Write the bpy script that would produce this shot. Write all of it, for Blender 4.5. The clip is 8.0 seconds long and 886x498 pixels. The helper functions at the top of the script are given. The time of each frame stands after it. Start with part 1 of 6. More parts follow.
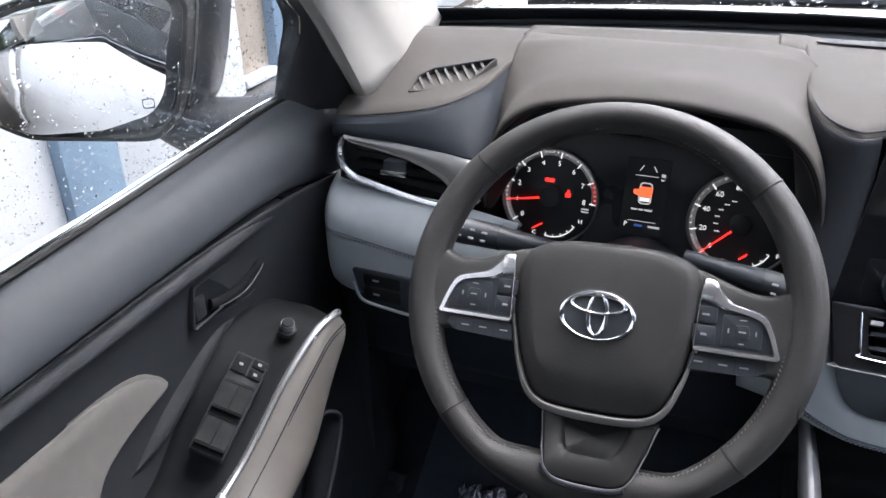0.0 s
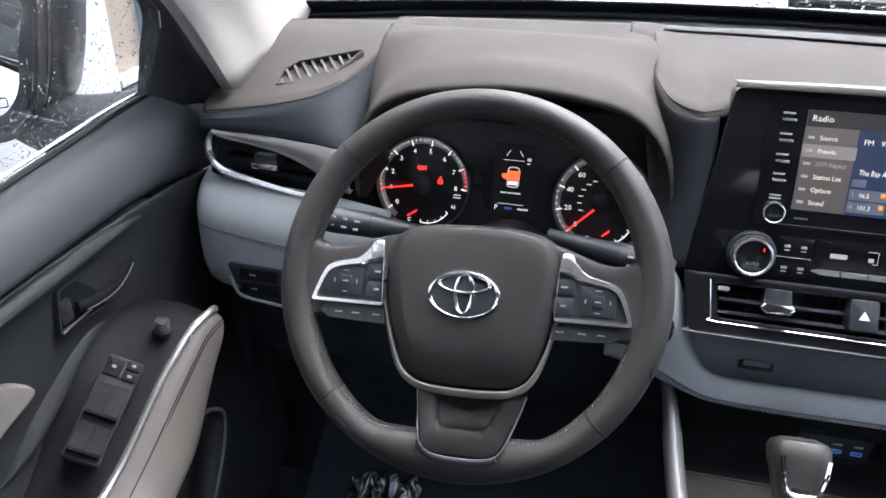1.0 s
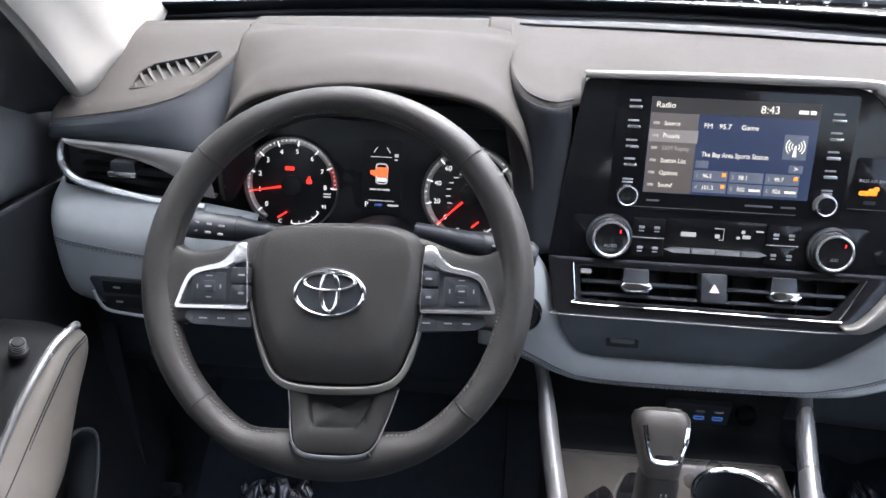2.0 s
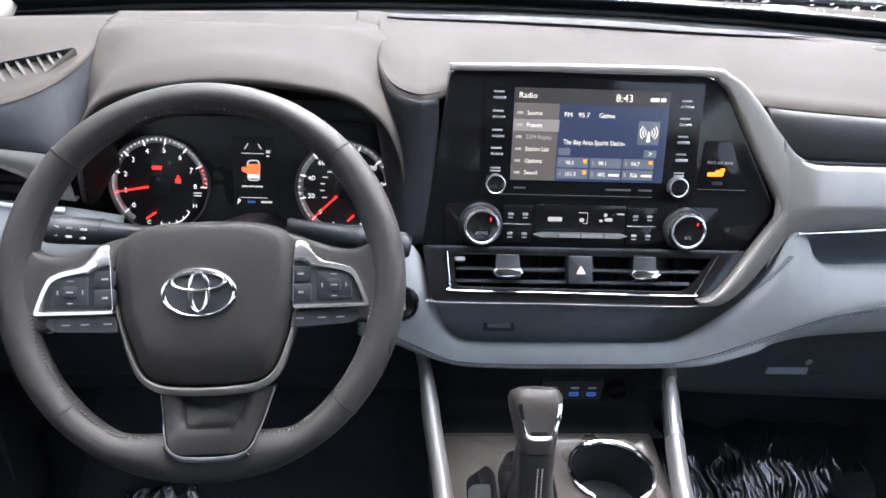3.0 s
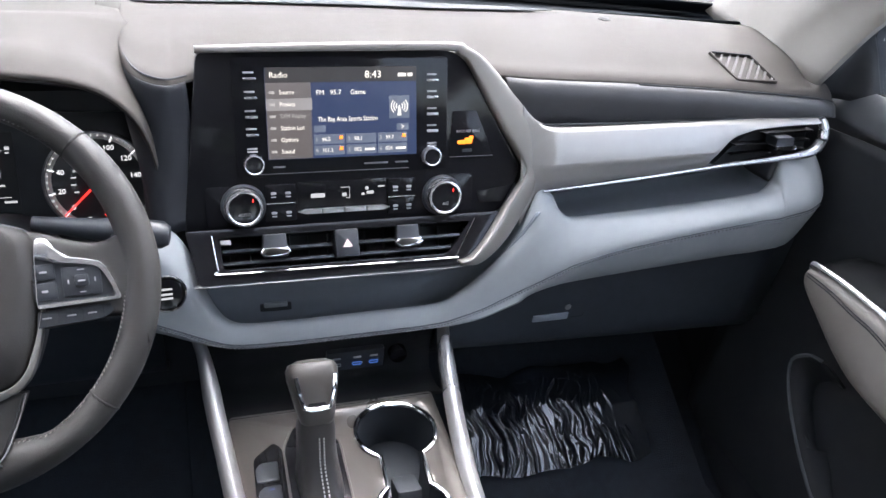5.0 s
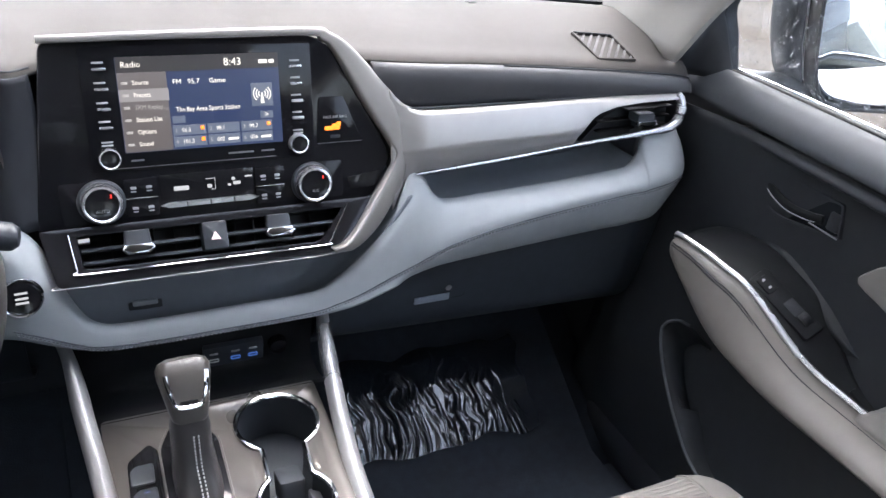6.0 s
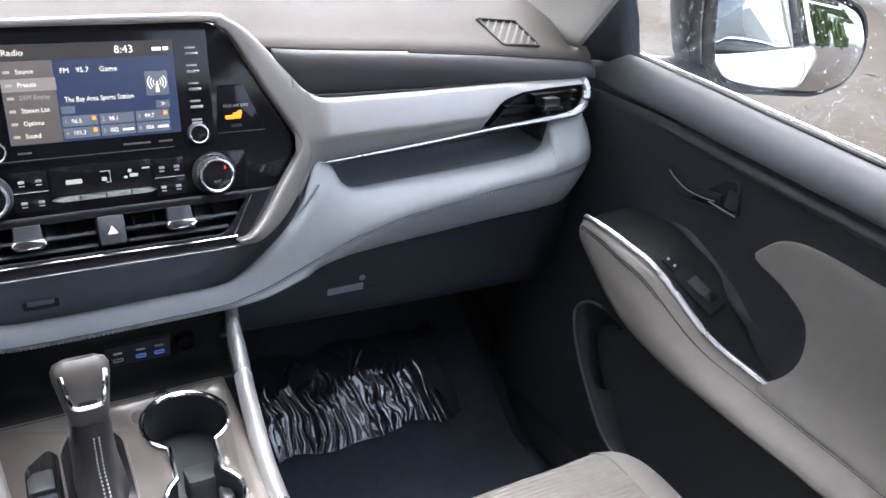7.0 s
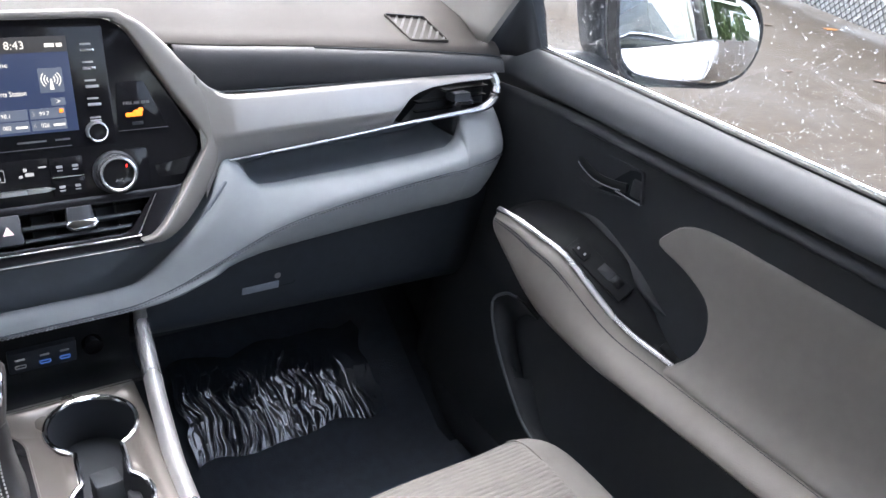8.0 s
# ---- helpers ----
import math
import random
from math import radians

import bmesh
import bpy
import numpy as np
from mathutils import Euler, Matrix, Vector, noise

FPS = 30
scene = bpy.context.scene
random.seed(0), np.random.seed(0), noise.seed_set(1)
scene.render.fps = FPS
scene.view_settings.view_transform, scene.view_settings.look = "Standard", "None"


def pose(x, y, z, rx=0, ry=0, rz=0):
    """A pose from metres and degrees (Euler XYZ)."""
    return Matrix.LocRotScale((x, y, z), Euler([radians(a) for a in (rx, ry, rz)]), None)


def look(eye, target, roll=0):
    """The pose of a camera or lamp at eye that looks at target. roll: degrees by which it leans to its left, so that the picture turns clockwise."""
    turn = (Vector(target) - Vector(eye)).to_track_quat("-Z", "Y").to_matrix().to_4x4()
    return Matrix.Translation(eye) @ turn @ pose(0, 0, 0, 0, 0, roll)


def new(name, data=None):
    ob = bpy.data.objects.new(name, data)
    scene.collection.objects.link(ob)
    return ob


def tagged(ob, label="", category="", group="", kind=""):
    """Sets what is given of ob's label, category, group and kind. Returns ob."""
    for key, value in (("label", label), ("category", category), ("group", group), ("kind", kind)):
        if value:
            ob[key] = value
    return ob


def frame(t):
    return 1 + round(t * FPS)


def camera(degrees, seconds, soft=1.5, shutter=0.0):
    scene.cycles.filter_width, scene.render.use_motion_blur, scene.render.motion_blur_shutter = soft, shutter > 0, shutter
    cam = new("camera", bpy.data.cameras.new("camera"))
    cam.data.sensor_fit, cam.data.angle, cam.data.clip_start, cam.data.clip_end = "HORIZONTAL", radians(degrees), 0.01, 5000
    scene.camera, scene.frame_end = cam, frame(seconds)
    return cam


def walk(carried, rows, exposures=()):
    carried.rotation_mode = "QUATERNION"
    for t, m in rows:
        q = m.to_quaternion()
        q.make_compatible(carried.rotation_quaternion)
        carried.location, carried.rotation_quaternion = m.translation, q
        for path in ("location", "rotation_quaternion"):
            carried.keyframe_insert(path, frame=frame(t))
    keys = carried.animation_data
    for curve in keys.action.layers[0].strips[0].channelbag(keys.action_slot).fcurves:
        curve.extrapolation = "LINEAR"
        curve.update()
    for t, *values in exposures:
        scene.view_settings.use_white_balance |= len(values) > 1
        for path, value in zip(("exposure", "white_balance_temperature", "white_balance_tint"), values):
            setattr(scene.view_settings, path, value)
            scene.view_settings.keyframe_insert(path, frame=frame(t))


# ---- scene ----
cam = camera(58.3, 8.0)
PATH = [
    (0, (-0.2810, 0.0417, 1.4871), (-0.7617, 1.2684, 0.7700), -0.57),
    (0.5, (-0.2670, 0.0382, 1.4846), (-0.6593, 1.2835, 0.7461), 0.07),
    (1, (-0.2490, 0.0318, 1.4887), (-0.5454, 1.3101, 0.7620), 0.63),
    (1.5, (-0.2300, 0.0316, 1.4877), (-0.4362, 1.3305, 0.7663), 0.83),
    (3, (-0.1970, 0.0205, 1.4936), (-0.0995, 1.3274, 0.7639), 3.15),
    (3.5, (-0.1810, 0.0137, 1.4958), (-0.0047, 1.3111, 0.7638), 3.75),
    (4, (-0.1710, 0.0093, 1.5057), (0.0870, 1.2845, 0.7591), 4.40),
    (4.5, (-0.1630, -0.0015, 1.5014), (0.1850, 1.2553, 0.7603), 4.89),
    (6, (-0.1130, -0.0277, 1.5088), (0.4923, 1.1223, 0.7597), 6.54),
    (6.5, (-0.1010, -0.0305, 1.5042), (0.5658, 1.0834, 0.7528), 7.04),
    (7, (-0.0890, -0.0410, 1.5019), (0.6312, 1.0439, 0.7575), 7.64),
    (7.5, (-0.0860, -0.0477, 1.4980), (0.6880, 1.0045, 0.7607), 8.04),
    (8, (-0.0620, -0.0717, 1.5000), (0.7527, 0.9565, 0.7727), 8.42),
]
walk(cam, [(t, look(eye, target, roll)) for t, eye, target, roll in PATH], exposures=[(0, 2.57, 6180, 14), (1.5, 2.76, 6180, 14), (3, 3.07, 6180, 14), (8, 3.16, 6180, 14)])

# ---- light ----
world = bpy.data.worlds.new("overcast_sky")
scene.world = world
world.use_nodes = True
wn = world.node_tree
sky = wn.nodes.new("ShaderNodeTexSky")
sky.sky_type = "NISHITA"
sky.sun_disc = False
sky.sun_elevation, sky.sun_rotation = radians(60), radians(24)
sky.air_density, sky.dust_density, sky.ozone_density = 1.0, 4.0, 1.0
haze = wn.nodes.new("ShaderNodeHueSaturation")
haze.inputs["Saturation"].default_value = 0.6
wn.links.new(sky.outputs["Color"], haze.inputs["Color"])
wn.links.new(haze.outputs["Color"], wn.nodes["Background"].inputs["Color"])
wn.nodes["Background"].inputs["Strength"].default_value = 0.15
sun = new("sun", bpy.data.lights.new("sun", "SUN"))
sun.data.energy, sun.data.angle, sun.data.color = 0.5, radians(60), (1.0, 0.97, 0.93)
sun.matrix_world = look((2.0, 4.5, 8.5), (0, 0, 0))


# ---- helpers of this scene ----
def shade(name, color, rough=0.5, metal=0.0, vary=0.15, scale=60.0, bump=0.0, bscale=600.0, coat=0.0, spec=0.5, rvary=0.1):
    """A procedural surface: colour drift at two scales, uneven gloss and a fine relief."""
    m = bpy.data.materials.new(name)
    m.use_nodes = True
    t = m.node_tree
    b = t.nodes["Principled BSDF"]
    b.inputs["Metallic"].default_value = metal
    b.inputs["Coat Weight"].default_value = coat
    b.inputs["Specular IOR Level"].default_value = spec
    co = t.nodes.new("ShaderNodeTexCoord")
    n1 = t.nodes.new("ShaderNodeTexNoise")
    n1.inputs["Scale"].default_value, n1.inputs["Detail"].default_value = scale, 4.0
    n2 = t.nodes.new("ShaderNodeTexNoise")
    n2.inputs["Scale"].default_value, n2.inputs["Detail"].default_value = scale * 0.12, 3.0
    t.links.new(co.outputs["Object"], n1.inputs["Vector"])
    t.links.new(co.outputs["Object"], n2.inputs["Vector"])
    add = t.nodes.new("ShaderNodeMath")
    add.operation = "ADD"
    t.links.new(n1.outputs["Fac"], add.inputs[0])
    t.links.new(n2.outputs["Fac"], add.inputs[1])
    ramp = t.nodes.new("ShaderNodeMapRange")
    ramp.inputs["From Min"].default_value, ramp.inputs["From Max"].default_value = 0.6, 1.4
    ramp.inputs["To Min"].default_value, ramp.inputs["To Max"].default_value = 1 - vary, 1 + vary
    t.links.new(add.outputs[0], ramp.inputs["Value"])
    mul = t.nodes.new("ShaderNodeVectorMath")
    mul.operation = "SCALE"
    mul.inputs[0].default_value = color
    t.links.new(ramp.outputs["Result"], mul.inputs["Scale"])
    t.links.new(mul.outputs["Vector"], b.inputs["Base Color"])
    rr = t.nodes.new("ShaderNodeMapRange")
    rr.inputs["From Min"].default_value, rr.inputs["From Max"].default_value = 0.3, 0.7
    rr.inputs["To Min"].default_value, rr.inputs["To Max"].default_value = max(0.0, rough - rvary * 0.5), min(1.0, rough + rvary * 0.5)
    t.links.new(n2.outputs["Fac"], rr.inputs["Value"])
    t.links.new(rr.outputs["Result"], b.inputs["Roughness"])
    if bump:
        v = t.nodes.new("ShaderNodeTexVoronoi")
        v.inputs["Scale"].default_value = bscale
        t.links.new(co.outputs["Object"], v.inputs["Vector"])
        bp = t.nodes.new("ShaderNodeBump")
        bp.inputs["Strength"].default_value, bp.inputs["Distance"].default_value = bump, 0.0006
        t.links.new(v.outputs["Distance"], bp.inputs["Height"])
        t.links.new(bp.outputs["Normal"], b.inputs["Normal"])
    return m


def glow(name, color, strength):
    m = bpy.data.materials.new(name)
    m.use_nodes = True
    b = m.node_tree.nodes["Principled BSDF"]
    b.inputs["Base Color"].default_value = (0.02, 0.02, 0.02, 1)
    b.inputs["Emission Color"].default_value = (*color, 1)
    b.inputs["Emission Strength"].default_value = strength
    return m


def glass(name, tint=(1, 1, 1), rough=0.0, ior=1.45):
    m = bpy.data.materials.new(name)
    m.use_nodes = True
    b = m.node_tree.nodes["Principled BSDF"]
    b.inputs["Base Color"].default_value = (*tint, 1)
    b.inputs["Transmission Weight"].default_value = 1.0
    b.inputs["Roughness"].default_value, b.inputs["IOR"].default_value = rough, ior
    return m


dark_soft = shade("dark_soft_dash", (0.050, 0.0455, 0.0415), 0.72, bump=0.25, bscale=900, vary=0.08, spec=0.3)
door_pad = shade("door_pad_skin", (0.066, 0.072, 0.080), 0.52, bump=0.12, bscale=900, vary=0.08, spec=0.35)
band_face = shade("band_skin", (0.046, 0.047, 0.050), 0.46, bump=0.25, bscale=900, vary=0.08, spec=0.4)
dark_face = shade("dark_dash_face", (0.022, 0.024, 0.029), 0.55, bump=0.25, bscale=900, vary=0.08, spec=0.3)
hard_black = shade("hard_black_plastic", (0.026, 0.030, 0.036), 0.42, bump=0.2, bscale=1100)
switch_black = shade("switch_black", (0.010, 0.0108, 0.0122), 0.58, bump=0.1, bscale=1200, spec=0.16)
knee_black = shade("knee_black", (0.019, 0.0235, 0.030), 0.6, bump=0.2, bscale=1100, spec=0.3)
door_black = shade("door_black_plastic", (0.0185, 0.0205, 0.0235), 0.5, bump=0.25, bscale=1000, spec=0.3)
frit = shade("black_glass_band", (0.013, 0.015, 0.018), 0.9, spec=0.05)
matte_black = shade("matte_black", (0.020, 0.0235, 0.029), 0.7)
grey_soft = shade("grey_soft_trim", (0.298, 0.325, 0.341), 0.5, bump=0.2, bscale=900, vary=0.06)
grey_leather = shade("grey_leather", (0.128, 0.120, 0.110), 0.5, bump=0.3, bscale=700, vary=0.07)
grey_fabric = shade("grey_fabric", (0.138, 0.131, 0.122), 0.75, bump=0.5, bscale=1400, vary=0.08)
leather = shade("black_leather", (0.028, 0.0268, 0.0258), 0.52, bump=0.2, bscale=800, vary=0.12, spec=0.48)
gloss_black = shade("gloss_black", (0.011, 0.011, 0.0125), 0.08, vary=0.05, coat=0.05, rvary=0.04, spec=0.26)
smoke = shade("smoked_panel", (0.010, 0.010, 0.0115), 0.09, vary=0.05, rvary=0.04, spec=0.24)
band_satin = shade("satin_band_silver", (0.27, 0.258, 0.243), 0.46, metal=0.55, vary=0.04)
satin = shade("satin_silver", (0.36, 0.351, 0.337), 0.46, metal=0.65, vary=0.04)
chrome = shade("chrome", (0.82, 0.83, 0.85), 0.10, metal=1.0, vary=0.02, rvary=0.05)
side_silver = shade("bright_side_silver", (0.60, 0.60, 0.61), 0.30, metal=0.85, vary=0.04)
tray_lining = shade("tray_lining", (0.160, 0.184, 0.212), 0.5, vary=0.08)
silver = shade("brushed_silver", (0.72, 0.72, 0.73), 0.26, metal=0.9, vary=0.04)
carpet = shade("black_carpet", (0.026, 0.033, 0.045), 0.9, bump=0.8, bscale=500, vary=0.3)
deck_metal = shade("brown_deck_finish", (0.132, 0.121, 0.111), 0.32, metal=0.45, vary=0.05)
pillar_cloth = shade("pale_headliner", (0.275, 0.266, 0.250), 0.8, bump=0.3, bscale=900, vary=0.04)
white_paint = shade("white_car_paint", (0.78, 0.78, 0.78), 0.2, coat=0.6, vary=0.02)
mark = shade("printed_white_mark", (0.40, 0.40, 0.40), 0.6, vary=0.02)
thread = shade("grey_thread", (0.15, 0.145, 0.14), 0.8, vary=0.1)
mirror_mat = shade("mirror_glass", (0.86, 0.88, 0.9), 0.015, metal=1.0, vary=0.0, rvary=0.0)
pane_glass = glass("window_glass", (0.93, 0.96, 0.95))
rubber = shade("black_rubber", (0.012, 0.012, 0.012), 0.6)

places = {}


def thing(name, at, label, category, group="", kind=""):
    """An empty at a thing's base; its parts are linked under it."""
    ob = new(name)
    ob.location = at
    ob.empty_display_size = 0.05
    places[ob.name] = Vector(at)
    return tagged(ob, label, category, group, kind)


def part(name, bm, material, parent=None, label="", smooth=True, sharp=35.0, thick=0.0):
    me = bpy.data.meshes.new(name)
    bmesh.ops.recalc_face_normals(bm, faces=bm.faces)
    if smooth:
        for f in bm.faces:
            f.smooth = True
        lim = radians(sharp)
        for e in bm.edges:
            if len(e.link_faces) == 2 and e.calc_face_angle(0.0) > lim:
                e.smooth = False
    bm.to_mesh(me)
    bm.free()
    me.materials.append(material)
    ob = new(name, me)
    if thick:
        mod = ob.modifiers.new("thickness", "SOLIDIFY")
        mod.thickness, mod.offset = thick, 0.0
    if parent is not None:
        ob.parent = parent
        if parent.name in places:
            ob.matrix_parent_inverse = Matrix.Translation(-places[parent.name])
    if label:
        ob["label"] = label
    return ob


class Frame:
    """A local frame: u to the right, v up, w out towards the viewer."""

    def __init__(self, o, u, v, turn=0.0):
        self.o, u, v = Vector(o), Vector(u).normalized(), Vector(v).normalized()
        w = u.cross(v).normalized()
        v = w.cross(u)
        c, s = math.cos(radians(turn)), math.sin(radians(turn))
        self.u, self.v, self.w = u * c + v * s, v * c - u * s, w

    def at(self, u, v, w=0.0):
        return self.o + self.u * u + self.v * v + self.w * w

    def shift(self, u, v, w=0.0):
        f = Frame(self.at(u, v, w), self.u, self.v)
        return f


def cr(pts, n):
    """A smooth curve through the points, n pieces a span."""
    p = [Vector(q) for q in pts]
    p = [p[0] * 2 - p[1]] + p + [p[-1] * 2 - p[-2]]
    out = []
    for i in range(1, len(p) - 2):
        a, b, c, d = p[i - 1], p[i], p[i + 1], p[i + 2]
        for k in range(n):
            t = k / n
            out.append(0.5 * ((2 * b) + (c - a) * t + (2 * a - 5 * b + 4 * c - d) * t * t + (3 * b - a - 3 * c + d) * t ** 3))
    out.append(p[-2])
    return out


def grid(rows, bm=None, closed=False):
    bm = bm or bmesh.new()
    vs = [[bm.verts.new(p) for p in r] for r in rows]
    for a, b in zip(vs, vs[1:]):
        m = len(a)
        for i in range(m if closed else m - 1):
            j = (i + 1) % m
            bm.faces.new((a[i], a[j], b[j], b[i]))
    return bm


def surf(ctrl, nu=5, nv=5):
    """A smooth sheet through a grid of control points."""
    rows = [cr(r, nv) for r in ctrl]
    cols = [cr([r[i] for r in rows], nu) for i in range(len(rows[0]))]
    return grid([[c[k] for c in cols] for k in range(len(cols[0]))])


def tube(path, r, n=10, bm=None, caps=True, flat=1.0):
    bm = bm or bmesh.new()
    pts = [Vector(p) for p in path]
    rs = r if isinstance(r, (list, tuple)) else [r] * len(pts)
    ref = Vector((0.03, 0.05, 1))
    rings = []
    for i, p in enumerate(pts):
        d = (pts[min(i + 1, len(pts) - 1)] - pts[max(i - 1, 0)]).normalized()
        if abs(d.dot(ref.normalized())) > 0.97:
            ref = Vector((1, 0.1, 0))
        a = d.cross(ref).normalized()
        b = a.cross(d)
        rings.append([bm.verts.new(p + a * math.cos(2 * math.pi * k / n) * rs[i] + b * math.sin(2 * math.pi * k / n) * rs[i] * flat) for k in range(n)])
    for x, y in zip(rings, rings[1:]):
        for k in range(n):
            bm.faces.new((x[k], x[(k + 1) % n], y[(k + 1) % n], y[k]))
    if caps:
        bm.faces.new(rings[0][::-1])
        bm.faces.new(rings[-1])
    return bm


def rounded(pts, r, n=4):
    """A polygon with rounded corners; r is one radius or a list."""
    out = []
    m = len(pts)
    rr = r if isinstance(r, (list, tuple)) else [r] * m
    for i in range(m):
        p, a, b = Vector(pts[i]), Vector(pts[i - 1]), Vector(pts[(i + 1) % m])
        d1, d2 = a - p, b - p
        k = min(rr[i], d1.length * 0.49, d2.length * 0.49)
        s, e = p + d1.normalized() * k, p + d2.normalized() * k
        for j in range(n + 1):
            t = j / n
            q = s * (1 - t) ** 2 + p * 2 * t * (1 - t) + e * t * t
            out.append((q.x, q.y))
    return out


def rrect(cu, cv, w, h, r=0.002, n=4):
    return rounded([(cu - w / 2, cv - h / 2), (cu + w / 2, cv - h / 2), (cu + w / 2, cv + h / 2), (cu - w / 2, cv + h / 2)], r, n)


def slab(outline, w0, w1, fr, bev=0.0008, bm=None):
    """An extruded outline with a softened front edge."""
    bm = bm or bmesh.new()
    c = Vector((sum(p[0] for p in outline) / len(outline), sum(p[1] for p in outline) / len(outline)))
    size = max((Vector(p) - c).length for p in outline)
    k = 1 - min(0.4, bev / max(size, 1e-6))
    loops = []
    for s, w in ((1, w0), (1, w1 - bev), (1 - (1 - k) * 0.3, w1 - bev * 0.3), (k, w1)):
        loops.append([bm.verts.new(fr.at(c.x + (p[0] - c.x) * s, c.y + (p[1] - c.y) * s, w)) for p in outline])
    m = len(outline)
    for a, b in zip(loops, loops[1:]):
        for i in range(m):
            bm.faces.new((a[i], a[(i + 1) % m], b[(i + 1) % m], b[i]))
    bm.faces.new(loops[-1])
    bm.faces.new(loops[0][::-1])
    return bm


def rim_slab(outer, inner, w0, w1, fr, bev=0.0006, bm=None):
    """A frame between two outlines of the same count."""
    bm = bm or bmesh.new()
    m = len(outer)
    rings = []
    for k, w in ((0, w0), (0, w1 - bev), (0.18, w1), (0.82, w1), (1, w1 - bev), (1, w0)):
        rings.append([bm.verts.new(fr.at(o[0] + (i[0] - o[0]) * k, o[1] + (i[1] - o[1]) * k, w)) for o, i in zip(outer, inner)])
    rings.append(rings[0])
    for a, b in zip(rings, rings[1:]):
        for i in range(m):
            bm.faces.new((a[i], a[(i + 1) % m], b[(i + 1) % m], b[i]))
    return bm


def turned(profile, fr, n=32, bm=None):
    """A body of revolution round w: profile of (radius, w)."""
    bm = bm or bmesh.new()
    rows = []
    for r, w in profile:
        r = max(r, 1e-5)
        rows.append([fr.at(r * math.cos(2 * math.pi * k / n), r * math.sin(2 * math.pi * k / n), w) for k in range(n)])
    return grid(rows, bm, closed=True)


def block(lo, hi, bev=0.004, bm=None):
    """A box between two corners with softened edges."""
    bm = bm or bmesh.new()
    r = bmesh.ops.create_cube(bm, size=1.0)
    lo, hi = Vector(lo), Vector(hi)
    for v in r["verts"]:
        v.co = Vector([lo[i] + (v.co[i] + 0.5) * (hi[i] - lo[i]) for i in range(3)])
    if bev:
        bmesh.ops.bevel(bm, geom=list({e for v in r["verts"] for e in v.link_edges}), offset=bev, segments=2, affect="EDGES", profile=0.5)
    return bm


def words(name, body, size, fr, u, v, w, material, parent, align="CENTER", stretch=1.0):
    cu = bpy.data.curves.new(name, "FONT")
    cu.body, cu.size, cu.align_x, cu.align_y, cu.extrude = body, size, align, "CENTER", 0.0001
    cu.resolution_u = 2
    tmp = bpy.data.objects.new(name, cu)
    me = bpy.data.meshes.new_from_object(tmp)
    bpy.data.objects.remove(tmp)
    bpy.data.curves.remove(cu)
    for q in me.vertices:
        q.co = fr.at(u + q.co.x * stretch, v + q.co.y, w + q.co.z)
    me.materials.append(material)
    ob = new(name, me)
    ob.parent = parent
    if parent.name in places:
        ob.matrix_parent_inverse = Matrix.Translation(-places[parent.name])
    return ob

# ---- dashboard ----
dash = thing("dashboard", (0, 1.0, 0.7), "two-tone dark and light grey soft-touch car dashboard with silver trim", "dashboard")

# right upper pad, seen as one soft sheet up to the windscreen
lip = [(-0.220, 1.050, 1.230), (-0.217, 0.975, 1.226), (-0.213, 0.930, 1.222), (-0.203, 0.896, 1.217), (-0.188, 0.875, 1.214), (-0.168, 0.867, 1.212), (-0.148, 0.880, 1.212),
       (-0.06, 0.925, 1.222), (0.10, 0.925, 1.224), (0.235, 0.885, 1.212), (0.42, 0.876, 1.203), (0.58, 0.868, 1.193), (0.70, 0.862, 1.183), (0.735, 0.864, 1.176)]


def far_edge(x):
    """Where the dash top ends before the windscreen."""
    return 1.165 - 0.177 * x * x


rows = []
for x, y, z in [(-0.250, 1.100, 1.2325), (-0.232, 1.080, 1.2318)] + lip:
    e = far_edge(x)
    h = 1.238 - max(0, x) * 0.012
    rows.append([(x, y + (e - y) * f, z + (h - z) * g) for f, g in ((1.0, 0.85), (0.8, 1.0), (0.55, 0.92), (0.3, 0.66), (0.12, 0.28), (0.035, 0.08))] + [(x, y, z - 0.006)])
part("upper_pad", surf(rows, 5, 4), dark_soft, dash, thick=0.004)
# dark padded band under it
rows = []
for x, y, z in lip[9:]:
    t = (x - 0.1) / 0.65
    rows.append([(x, y, z - 0.006), (x, y - 0.010, z - 0.010), (x, y - 0.016, z - 0.03 + 0.008 * t), (x, y - 0.012, 1.147 + 0.006 * t), (x, y + 0.01, 1.140 + 0.006 * t)])
part("padded_band", surf(rows, 5, 4), band_face, dash, "dark stitched padded band", thick=0.003)

